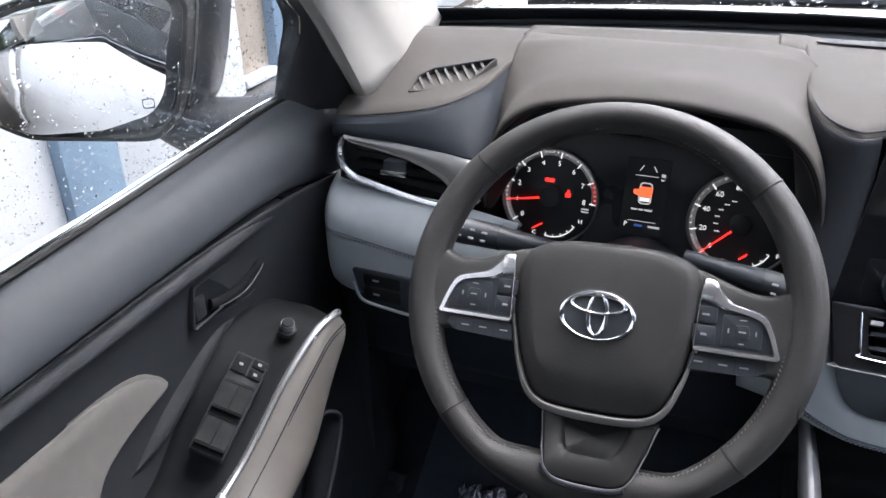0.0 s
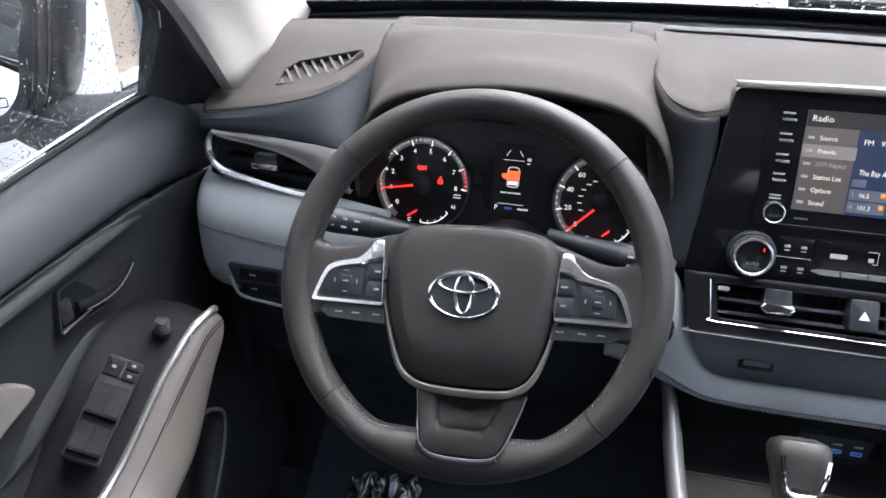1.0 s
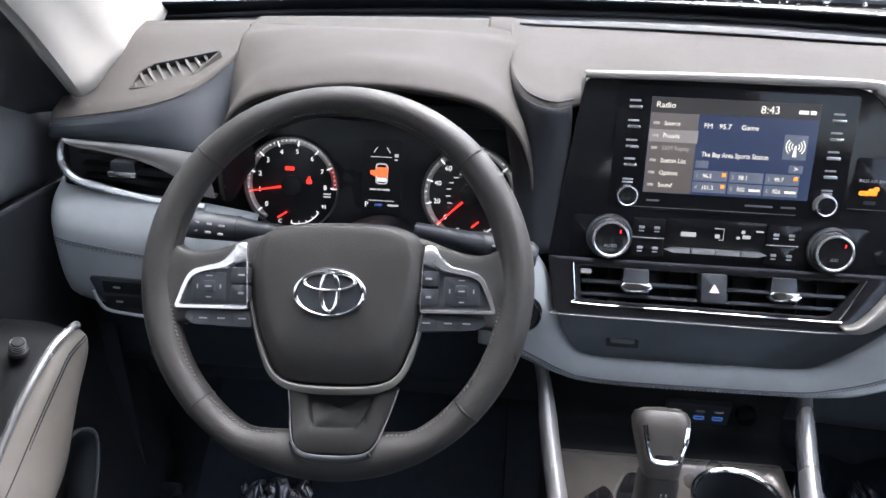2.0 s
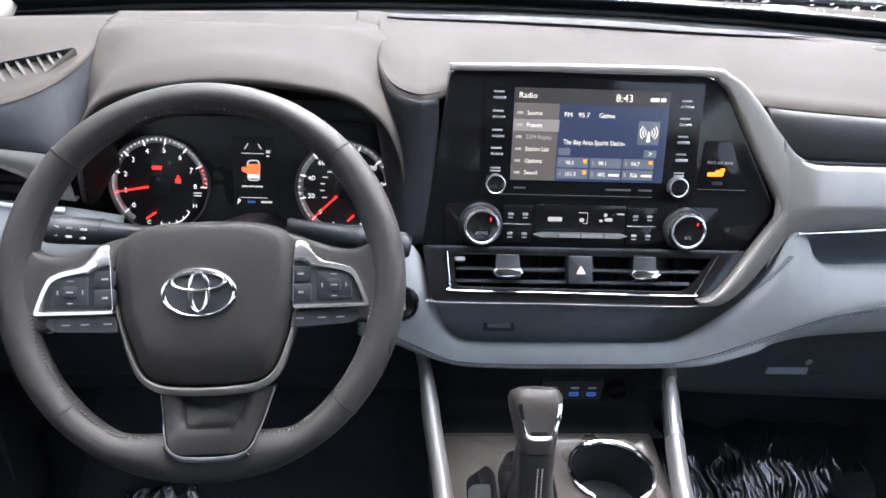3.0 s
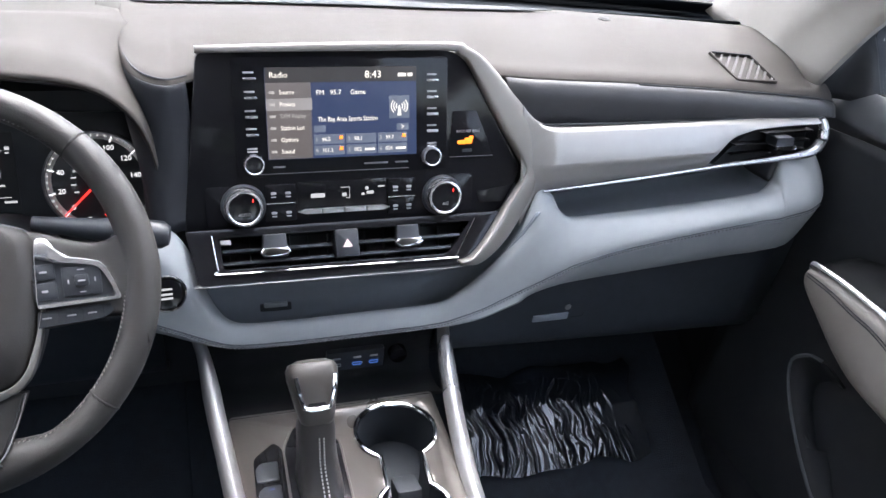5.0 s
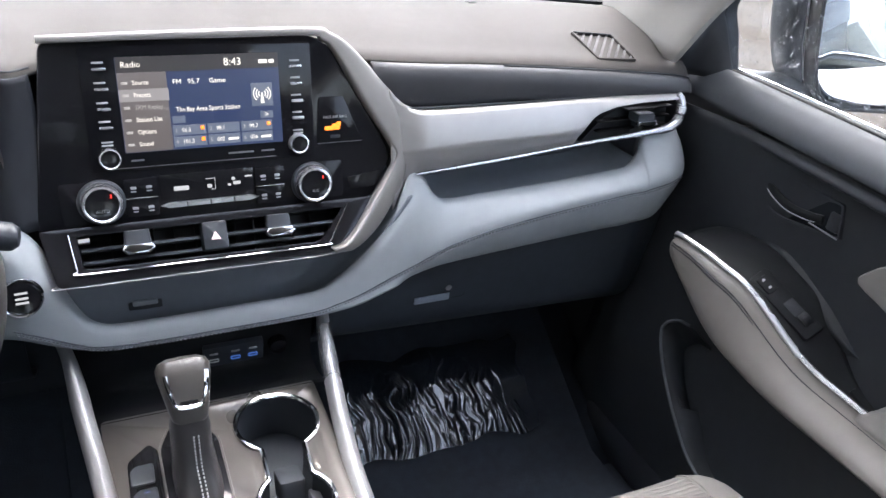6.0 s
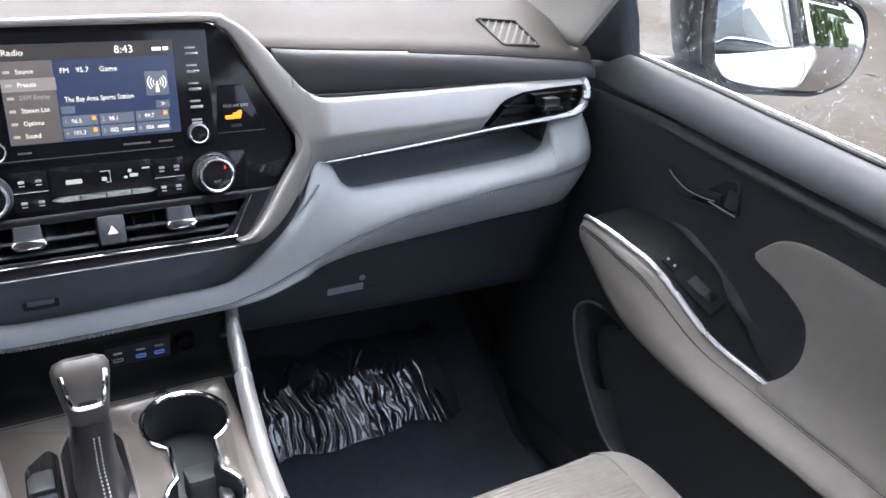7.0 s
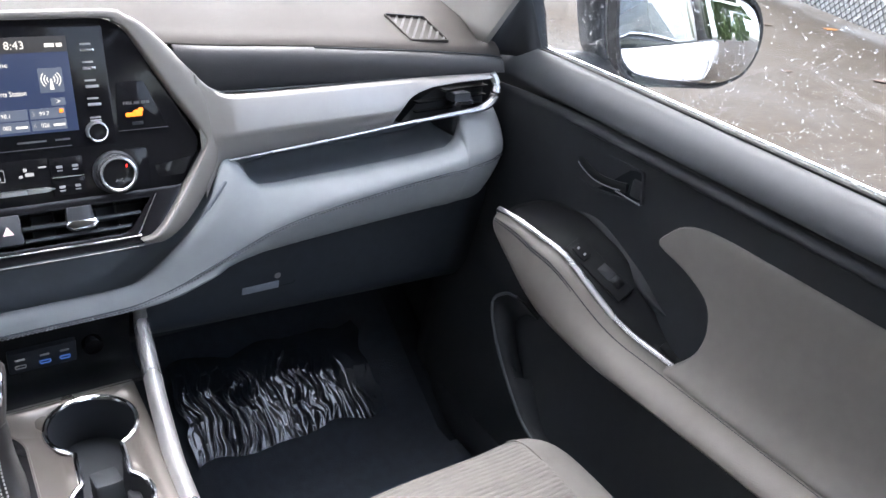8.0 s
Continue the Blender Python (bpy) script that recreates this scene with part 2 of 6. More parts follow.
# instrument hood
arch = [(-0.548, 0.855, 1.080), (-0.545, 0.850, 1.120), (-0.537, 0.846, 1.155), (-0.520, 0.842, 1.186), (-0.488, 0.840, 1.209), (-0.430, 0.838, 1.222),
        (-0.367, 0.837, 1.228), (-0.305, 0.838, 1.224), (-0.252, 0.841, 1.212), (-0.218, 0.846, 1.185), (-0.200, 0.852, 1.145), (-0.192, 0.858, 1.095)]
arch = [(x + 0.010 * max(0, (x + 0.367) / 0.17), y, z + 0.005 * max(0, (z - 1.08) / 0.14)) for x, y, z in arch]
rows = []
for i, (x, y, z) in enumerate(arch):
    f = i / (len(arch) - 1)
    bx = -0.562 + 0.338 * f
    drop = max(0.0, 1.227 - z)
    e = far_edge(bx)
    rows.append([(bx, e, 1.235), (bx, e - 0.05, 1.2345), (bx + (x - bx) * 0.2, 1.065, 1.2355), (bx + (x - bx) * 0.32, 1.035, 1.243 - drop * 0.06), (bx + (x - bx) * 0.45, 1.00, 1.245 - drop * 0.12), (bx + (x - bx) * 0.7, 0.93, 1.244 - drop * 0.45),
                 (x, 0.875, z + 0.014 - drop * 0.05), (x, y + 0.006, z + 0.005), (x, y, z), (x, y + 0.006, z - 0.004)])
part("instrument_hood", surf(rows, 4, 4), dark_soft, dash, thick=0.004)
# gloss lining of the hood, running back to the dials
rows = []
for x, y, z in arch:
    cx, cz = -0.367, 1.08
    rows.append([(x, y + 0.006, z - 0.006), (x + (cx - x) * 0.02, y + 0.03, z - 0.012), (cx + (x - cx) * 0.96, 0.93, cz + (z - cz) * 0.86), (cx + (x - cx) * 0.94, 0.975, cz + (z - cz) * 0.80)])
part("hood_lining", surf(rows, 4, 3), shade("lining_black", (0.012, 0.0125, 0.015), 0.62, spec=0.25), dash, "gloss black hood lining", thick=0.003)

# left upper pad with its stitched edge
llip = [(-0.735, 0.850, 1.174), (-0.70, 0.846, 1.180), (-0.64, 0.850, 1.190), (-0.595, 0.866, 1.200), (-0.568, 0.905, 1.210), (-0.557, 0.97, 1.219), (-0.555, 1.06, 1.227)]
rows = []
for x, y, z in llip:
    e = far_edge(x)
    rows.append([(x, y + (e - y) * f, z + (1.230 - z) * g) for f, g in ((1.0, 1.0), (0.7, 0.95), (0.4, 0.55), (0.15, 0.2), (0.04, 0.05))] + [(x, y, z - 0.004)])
part("left_pad", surf(rows, 5, 4), dark_soft, dash, thick=0.004)
rows = []
low = [(-0.735, 0.842, 1.152), (-0.70, 0.836, 1.156), (-0.65, 0.836, 1.156), (-0.60, 0.838, 1.150), (-0.565, 0.842, 1.145), (-0.549, 0.85, 1.135), (-0.546, 0.86, 1.10)]
for (x, y, z), (a, b, c) in zip(llip, low):
    rows.append([(x, y, z - 0.004), (x + (a - x) * 0.2, y - 0.006, z - 0.010), ((x + a) / 2, (y + b) / 2 - 0.003, (z + c) / 2), (a, b, c), (a, b + 0.02, c - 0.01)])
part("left_face", surf(rows, 5, 4), knee_black, dash, thick=0.003)

# side of the hood down to the stack
rows = []
for (x, y, z), low in zip(lip[:7], (((-0.226, 1.00, 1.195), (-0.205, 0.90, 1.11), (-0.200, 0.85, 1.045)), ((-0.222, 0.95, 1.185), (-0.203, 0.885, 1.10), (-0.196, 0.845, 1.045)), ((-0.212, 0.908, 1.17), (-0.199, 0.868, 1.10), (-0.190, 0.838, 1.045)),
                                    ((-0.199, 0.884, 1.17), (-0.191, 0.857, 1.10), (-0.183, 0.834, 1.045)), ((-0.186, 0.868, 1.165), (-0.180, 0.850, 1.10), (-0.174, 0.833, 1.045)), ((-0.168, 0.861, 1.16), (-0.166, 0.850, 1.10), (-0.162, 0.838, 1.045)), ((-0.146, 0.872, 1.16), (-0.148, 0.856, 1.10), (-0.152, 0.842, 1.045)))):
    rows.append([(x, y, z - 0.005), (x * 0.85 + low[0][0] * 0.15, y - 0.004, z - 0.010), *low])
part("hood_cheek", surf(rows, 4, 4), dark_face, dash, thick=0.003)

# hidden core that closes the dashboard
part("core", block((-0.77, 0.98, 0.70), (0.77, 1.24, 1.17), 0.02), matte_black, dash)

# grey soft trim, passenger side and centre bar: lip, crown, stitch, base, underside
grey = [(-0.235, (0.83, 0.985), (0.815, 0.965), (0.81, 0.95), (0.815, 0.93), (0.86, 0.92)),
        (-0.200, (0.83, 1.055), (0.802, 1.03), (0.797, 0.965), (0.803, 0.93), (0.86, 0.915)),
        (-0.165, (0.828, 1.035), (0.802, 1.000), (0.796, 0.945), (0.801, 0.915), (0.86, 0.900)),
        (-0.138, (0.828, 0.950), (0.803, 0.948), (0.795, 0.926), (0.799, 0.905), (0.86, 0.892)),
        (-0.110, (0.826, 0.915), (0.806, 0.926), (0.794, 0.915), (0.798, 0.900), (0.86, 0.888)),
        (-0.05, (0.826, 0.909), (0.806, 0.923), (0.794, 0.912), (0.798, 0.897), (0.86, 0.886)),
        (0.05, (0.826, 0.910), (0.806, 0.924), (0.794, 0.913), (0.798, 0.897), (0.86, 0.886)),
        (0.140, (0.814, 0.919), (0.806, 0.926), (0.795, 0.914), (0.798, 0.897), (0.86, 0.886)),
        (0.175, (0.814, 0.937), (0.805, 0.936), (0.796, 0.916), (0.798, 0.899), (0.86, 0.887)),
        (0.205, (0.814, 0.962), (0.804, 0.955), (0.797, 0.921), (0.798, 0.904), (0.86, 0.889)),
        (0.235, (0.816, 0.993), (0.804, 0.981), (0.798, 0.932), (0.799, 0.914), (0.86, 0.896)),
        (0.257, (0.820, 1.022), (0.806, 1.004), (0.798, 0.942), (0.800, 0.922), (0.86, 0.902)),
        (0.278, (0.836, 1.066), (0.811, 1.028), (0.798, 0.951), (0.820, 0.919), (0.87, 0.908)),
        (0.300, (0.840, 1.062), (0.816, 1.030), (0.799, 0.960), (0.821, 0.925), (0.87, 0.912)),
        (0.318, (0.840, 1.034), (0.820, 1.024), (0.799, 0.968), (0.821, 0.929), (0.87, 0.916)),
        (0.338, (0.840, 1.024), (0.820, 1.020), (0.799, 0.976), (0.822, 0.932), (0.87, 0.920)),
        (0.400, (0.840, 1.026), (0.819, 1.022), (0.799, 0.991), (0.823, 0.937), (0.87, 0.927)),
        (0.500, (0.840, 1.031), (0.817, 1.027), (0.800, 1.005), (0.824, 0.944), (0.87, 0.935)),
        (0.610, (0.840, 1.039), (0.816, 1.038), (0.800, 1.018), (0.824, 0.952), (0.87, 0.940)),
        (0.640, (0.840, 1.046), (0.816, 1.044), (0.800, 1.020), (0.824, 0.953), (0.87, 0.941)),
        (0.653, (0.842, 1.064), (0.816, 1.052), (0.800, 1.021), (0.824, 0.954), (0.87, 0.941)),
        (0.660, (0.843, 1.094), (0.816, 1.060), (0.800, 1.023), (0.825, 0.955), (0.87, 0.941)),
        (0.700, (0.845, 1.098), (0.816, 1.064), (0.803, 1.029), (0.828, 0.958), (0.87, 0.942)),
        (0.735, (0.862, 1.090), (0.835, 1.065), (0.822, 1.030), (0.848, 0.964), (0.87, 0.945))]
part("grey_trim", surf([[(x, *p) for p in r] for x, *r in grey], 5, 5), grey_soft, dash, "light grey stitched soft trim", thick=0.003)
# driver side grey trim
greyl = [(-0.742, (0.862, 1.095), (0.830, 1.076), (0.818, 1.044), (0.828, 0.978), (0.87, 0.945)),
         (-0.725, (0.845, 1.092), (0.815, 1.076), (0.802, 1.043), (0.808, 0.967), (0.86, 0.940)),
         (-0.66, (0.842, 1.088), (0.814, 1.068), (0.800, 1.034), (0.805, 0.957), (0.86, 0.93)),
         (-0.58, (0.842, 1.082), (0.814, 1.062), (0.800, 1.024), (0.805, 0.947), (0.86, 0.92)),
         (-0.50, (0.842, 1.07), (0.816, 1.050), (0.802, 1.012), (0.807, 0.937), (0.86, 0.91))]
part("driver_grey_trim", surf([[(x, *p) for p in r] for x, *r in greyl], 5, 5), grey_soft, dash, "light grey stitched soft trim", thick=0.003)
# lower dark panels
rows = [[(x, 0.86, 0.925), (x, 0.875, 0.87), (x, 0.90, 0.80), (x, 1.0, 0.74)] for x in (-0.76, -0.5, -0.2)]
part("knee_panel", surf(rows, 4, 4), knee_black, dash, thick=0.004)
rows = [[(x, 0.862, b), (x, 0.868, b - 0.05), (x, 0.885, 0.80 - 0.02 * t), (x, 0.93, 0.765 - 0.02 * t), (x, 1.02, 0.76)] for x, b, t in ((0.17, 0.90, 0), (0.3, 0.915, 0.3), (0.5, 0.935, 0.6), (0.75, 0.945, 1))]
part("glove_box", surf(rows, 5, 4), shade("glove_box_plastic", (0.040, 0.048, 0.058), 0.55, bump=0.2, bscale=1000, spec=0.35), dash, thick=0.004)

# ---- steering wheel ----
wheel = thing("steering_wheel", (-0.367, 0.653, 1.102), "black leather-wrapped steering wheel with silver spokes and a round hub badge", "steering wheel")
WF = Frame((-0.367, 0.653, 1.102), (1, 0, 0), (0, 0.545, 0.84), turn=2.6)
R0 = 0.1685


def rim_edges(a):
    """Inner and outer radius of the rim at an angle: fuller at the grips, flattened inside at the bottom."""
    c, k = math.cos(a), math.sin(a)
    ri = 0.1570 - 0.0050 * c * c
    if k < -0.5:
        flat = 0.1368 / -k
        ri = ri - max(0.0, 0.5 * (ri - flat + math.sqrt((ri - flat) ** 2 + 0.00001)))
    return ri, 0.1846 - 0.0012 * max(0.0, -k)


def rim_point(a, b, grow=0.0):
    """A point of the rim's skin: a round the wheel, b round the section."""
    ri, ro = rim_edges(a)
    m, h = (ri + ro) / 2, (ro - ri) / 2
    r = m + (h + grow) * math.cos(b)
    return WF.at(r * math.cos(a), r * math.sin(a), (0.0185 + grow) * math.sin(b))


def rim_ring(a, grow=0.0, n=20):
    return [rim_point(a, 2 * math.pi * k / n, grow) for k in range(n)]


N = 120
rings = [rim_ring(2 * math.pi * i / N) for i in range(N)]
part("rim", grid(rings + [rings[0]], closed=True), leather, wheel, "black leather rim")

# ---- centre stack ----
stack = thing("centre_stack", (0, 0.84, 0.98), "gloss black centre stack with touch screen, climate knobs and vents", "control panel")
SF = Frame((0, 0.838, 1.05), (1, 0, 0), (0, 0.252, 0.968))
VF = Frame((0, 0.815, 1.03), (1, 0, 0), (0, 0.573, 0.819))
panel = rounded([(-0.162, -0.008), (0.228, -0.008), (0.258, 0.045), (0.180, 0.185), (0.160, 0.1965), (-0.135, 0.1950)], [0.004, 0.01, 0.012, 0.02, 0.012, 0.010])
part("fascia", slab(panel, -0.05, 0.0, SF, 0.002), gloss_black, stack, "gloss black fascia")
lower = rounded([(-0.150, -0.043), (0.178, -0.043), (0.228, 0.022), (-0.161, 0.022)], [0.008, 0.02, 0.004, 0.004])
mouth = rounded([(-0.121, -0.0255), (0.152, -0.0275), (0.184, 0.012), (-0.125, 0.012)], [0.006, 0.012, 0.003, 0.003])
part("vent_fascia", rim_slab(lower, mouth, -0.05, 0.0, VF, 0.001), gloss_black, stack, "gloss black vent fascia")
band = [((-0.1355, 0.1950), (-0.1360, 0.2010), 0.0), ((0.0, 0.1968), (0.0, 0.2040), 0.0), ((0.150, 0.1970), (0.155, 0.2050), 0.0),
        ((0.170, 0.1915), (0.182, 0.199), 0.0), ((0.185, 0.178), (0.212, 0.178), 0.0), ((0.222, 0.112), (0.262, 0.120), 0.002), ((0.254, 0.060), (0.276, 0.095), 0.004),
        ((0.259, 0.040), (0.276, 0.030), 0.005), ((0.230, 0.000), (0.257, -0.014), 0.012), ((0.202, -0.035), (0.226, -0.048), 0.023), ((0.179, -0.0555), (0.194, -0.0665), 0.032), ((0.162, -0.0595), (0.168, -0.0665), 0.034)]
rows = []
for (a, b), (c, d), w in band:
    k = 0.010 * min(1.0, max(0.0, (0.05 - b) / 0.05))
    rows.append([SF.at(a, b, w - 0.004), SF.at(a + (c - a) * 0.06, b + (d - b) * 0.06, w + 0.005), SF.at(a + (c - a) * 0.25, b + (d - b) * 0.25, w + 0.0065 - 0.1 * k), SF.at(a + (c - a) * 0.85, b + (d - b) * 0.85, w + 0.0060 - 0.8 * k), SF.at(c, d, w + 0.001 - k), SF.at(c, d, w - 0.010 - k)])
part("silver_band", surf(rows, 5, 3), band_satin, stack, "satin silver surround", thick=0.002)

# tray under the stack, its lining sweeping up beside the silver foot
rows = []
for x, z in ((-0.15, 0.940), (-0.11, 0.910), (0.0, 0.906), (0.10, 0.910), (0.140, 0.918), (0.175, 0.936), (0.205, 0.961), (0.235, 0.992), (0.257, 1.021), (0.276, 1.050)):
    k = min(1.0, max(0.0, (x - 0.10) / 0.10))
    rows.append([(x, 0.813, z), (x - 0.002 * k, 0.822, z - 0.006), (x - 0.005 * k, 0.836, max(0.900, z - 0.006)), (x - 0.009 * k, 0.848, max(0.902, z)), (x - 0.013 * k, 0.860, max(0.925, z + 0.008)), (x - 0.016 * k, 0.869, max(0.960, z + 0.018)), (x - 0.018 * k, 0.868, max(1.000, z + 0.030))])
part("storage_tray", surf(rows, 4, 4), tray_lining, stack, "dark lined storage tray", thick=0.003)


def trim_bar(s):
    """Silver dash bar with its air vent; s is the side."""
    name = "passenger_trim" if s > 0 else "driver_trim"
    bar = thing(name, (s * 0.5, 0.84, 1.06), "satin silver dashboard bar with a chrome-edged air vent", "air vent", "dash vents")
    f = Frame((0, 0.842, 1.11), (1, 0, 0), (0, 0.10, 0.995))
    if s > 0:
        st = [(0.262, 1.163, 1.046), (0.278, 1.154, 1.055), (0.30, 1.1505, 1.0605), (0.36, 1.149, 1.0655), (0.46, 1.149, 1.073), (0.552, 1.150, 1.081), (0.578, 1.150, 1.087), (0.600, 1.150, 1.108), (0.630, 1.150, 1.128), (0.67, 1.151, 1.136), (0.705, 1.151, 1.141), (0.718, 1.151, 1.146)]
    else:
        st = [(0.550, 1.138, 1.088), (0.565, 1.142, 1.090), (0.580, 1.147, 1.095), (0.592, 1.150, 1.112), (0.630, 1.153, 1.130), (0.67, 1.154, 1.139), (0.705, 1.155, 1.144), (0.718, 1.155, 1.149)]
    rows = []
    if s > 0:
        us = [0.254 + (0.716 - 0.254) * k / 120 for k in range(121)]
        zts = np.interp(us, [0.254, 0.262, 0.270, 0.280, 0.292, 0.310, 0.36, 0.46, 0.60, 0.716], [1.176, 1.166, 1.1585, 1.153, 1.150, 1.149, 1.149, 1.150, 1.152, 1.153])
        zcs = np.interp(us, [0.254, 0.300, 0.36, 0.46, 0.536, 0.546, 0.556, 0.572, 0.595, 0.64, 0.716], [1.100, 1.104, 1.106, 1.109, 1.111, 1.118, 1.129, 1.137, 1.1435, 1.147, 1.149])
        zbs = np.interp(us, [0.254, 0.262, 0.272, 0.290, 0.36, 0.46, 0.530, 0.538, 0.546, 0.556, 0.572, 0.595, 0.64, 0.716], [1.026, 1.040, 1.054, 1.066, 1.072, 1.080, 1.087, 1.096, 1.114, 1.126, 1.134, 1.1405, 1.1445, 1.146])
        for u, zt, zc, zb in zip(us, zts, zcs, zbs):
            b = min(1.0, max(0.0, (0.300 - u) / 0.046))
            b = b * b * (3 - 2 * b)
            c = 0.831 + 0.006 * min(1, max(0, (u - 0.535) / 0.03))
            row = [(0.858, zt + 0.001), (0.846, zt), (0.8425, zt - min(0.004, 0.3 * (zt - zc))), (c + 0.0012, zc + min(0.004, 0.3 * (zt - zc))), (c, zc), (c + 0.0012, zc - 0.3 * min(0.012, zc - zb)), (c + 0.009, zb + 0.1 * (zc - zb)), (c + 0.015, zb)]
            rows.append([(u, y + (0.838 + 0.26 * (z - 1.05) - 0.0085 - y) * b, z) for y, z in row])
        part("bar_face", grid(rows), satin, bar, "satin silver face", thick=0.002, sharp=60)
    else:
        for u, zt, zb in st:
            h = zt - zb
            k = 0.010 if u < 0.27 else (0.004 if u < 0.29 else 0.0)
            rows.append([(s * u, 0.856 + k, zt + 0.001), (s * u, 0.842 + k, zt), (s * u, 0.8355 + k, zb + h * 0.80), (s * u, 0.834 + k, zb + h * 0.55), (s * u, 0.838 + k, zb + h * 0.25), (s * u, 0.8385 + k, zb + h * 0.04), (s * u, 0.852 + k, zb)])
        part("bar_face", surf(rows, 4, 4), satin, bar, "satin silver face", thick=0.002)
    # vent box
    box = rounded([(s * u, v) for u, v in [(0.565, -0.03), (0.72 if s > 0 else 0.738, -0.014), (0.716 if s > 0 else 0.734, 0.040), (0.640, 0.024), (0.602, 0.006)]][::(1 if s > 0 else -1)], 0.003, 2)
    part("vent_box", slab(box, -0.05, -0.030, f, 0.0005), matte_black, bar)
    for k in range(3):
        v = 0.021 - 0.015 * k
        a = 0.588 + 0.0 * k if k else 0.632
        part("vane", slab([(s * u, q) for u, q in [(a, v - 0.0012 - 0.004 * (0.714 - a) / 0.13), (0.714, v - 0.0012), (0.714, v + 0.0012), (a, v + 0.0012 - 0.004 * (0.714 - a) / 0.13)]][::(1 if s > 0 else -1)], -0.03, -0.012 - 0.004 * k, f, 0.0004), switch_black, bar)
    tab = part("vent_tab", slab(rrect(s * 0.655, 0.010, 0.030, 0.014, 0.003), -0.02, 0.004, f, 0.002), hard_black, bar)
    part("tab_edge", slab(rrect(s * 0.655, 0.0030, 0.034, 0.0065, 0.002), 0.002, 0.0085, f, 0.0015), chrome, tab, "chrome tab edge")
    # chrome edge round the outer end
    path = [(0.288, -0.042, 0.003), (0.368, -0.036, 0.004), (0.454, -0.0285, 0.005), (0.542, -0.020, 0.005), (0.595, -0.016, 0.006), (0.672, -0.010, 0.008), (0.700, -0.003, 0.009), (0.712, 0.012, 0.009), (0.713, 0.030, 0.007), (0.706, 0.044, 0.005)]
    rad = [0.0012, 0.0018, 0.0021, 0.0024, 0.003, 0.005, 0.0075, 0.008, 0.007, 0.005]
    if s < 0:
        path = [(0.56, -0.031, 0.005), (0.62, -0.026, 0.006), (0.68, -0.014, 0.007), (0.710, -0.006, 0.007), (0.724, 0.008, 0.006), (0.727, 0.026, 0.004), (0.719, 0.046, 0.003)]
        rad = [0.004, 0.004, 0.0045, 0.005, 0.005, 0.004, 0.0025]
    pp = cr([f.at(s * u, v, w) for u, v, w in path], 5)
    rr = [q.x for q in cr([(r, 0, 0) for r in rad], 5)]
    part("chrome_edge", tube(pp, rr, 10), silver, bar, "bright chrome edge")
    return bar


trim_bar(1)
trim_bar(-1)

# ---- centre console ----
console = thing("centre_console", (0, 0.5, 0.45), "dark centre console with bright side bars, shifter and cup holders", "console")
deck_o = rounded([(-0.118, 0.25), (0.122, 0.25), (0.134, 0.77), (-0.128, 0.77)], 0.006)
DF = Frame((0, 0, 0.81), (1, 0, 0), (0, 1, 0.0))
part("tunnel", block((-0.13, 0.2, 0.45), (0.135, 1.2, 0.75), 0.02), hard_black, console)
for s in (-1, 1):
    pp = cr([(0.004 + s * 0.170, 0.850, 0.905), (0.004 + s * 0.156, 0.815, 0.878), (0.004 + s * 0.147, 0.745, 0.842), (0.004 + s * 0.137, 0.66, 0.818), (0.004 + s * 0.128, 0.55, 0.805), (0.004 + s * 0.125, 0.3, 0.80)], 6)
    rad = [0.004 + 0.0072 * min(1, i / 10) for i in range(len(pp))]
    part("side_bar", tube(pp, rad, 12, flat=1.4), side_silver, console, "satin silver side bar")
rows = [[(x, 0.765, 0.812), (x, 0.80, 0.800), (x, 0.83, 0.805), (x, 0.838, 0.83), (x, 0.832, 0.87), (x, 0.84, 0.89)] for x in (-0.15, 0.0, 0.15)]
part("cubby", surf(rows, 3, 4), switch_black, console, thick=0.003)


# open shelf in the passenger trim: black end, grey lining darkened for its shade
fl, bk = [], []
for x, zl, zt in ((0.304, 1.046, 1.066), (0.318, 1.034, 1.066), (0.338, 1.024, 1.067), (0.40, 1.026, 1.070), (0.50, 1.031, 1.078), (0.60, 1.038, 1.092), (0.640, 1.046, 1.100), (0.652, 1.062, 1.104)):
    e = min(1.0, (x - 0.298) / 0.05)
    fl.append([(x, 0.839, zl + 0.001), (x, 0.845, zl - 0.005 * e), (x, 0.845 + 0.055 * e, zl - 0.008 * e), (x, 0.846 + 0.078 * e, zl + 0.002)])
    bk.append([(x, 0.846 + 0.078 * e, zl + 0.002), (x, 0.846 + 0.080 * e, zl + 0.020), (x, 0.846 + 0.074 * e, zt + 0.012)])
part("shelf_floor", surf(fl, 4, 4), tray_lining, dash, "grey lined open shelf, toned darker for its shade", thick=0.002)
part("shelf_back", surf(bk, 4, 4), tray_lining, dash, thick=0.002)
part("shelf_end", surf([[(0.653, 0.843, 1.058), (0.655, 0.843, 1.08), (0.656, 0.843, 1.105)], [(0.653, 0.88, 1.052), (0.655, 0.88, 1.08), (0.656, 0.88, 1.105)], [(0.651, 0.925, 1.052), (0.653, 0.925, 1.08), (0.654, 0.925, 1.105)]], 3, 3), hard_black, dash, thick=0.002)

# ---- doors ----
def flank(s, y0, y1):
    """Outer body side between two stations."""
    prof = [(0.832, 1.162), (0.872, 1.140), (0.905, 1.07), (0.938, 0.95), (0.950, 0.80), (0.945, 0.62), (0.92, 0.42)]
    return surf([[(s * x, y0 + (y1 - y0) * k / 3, z) for x, z in prof] for k in range(4)], 3, 5)


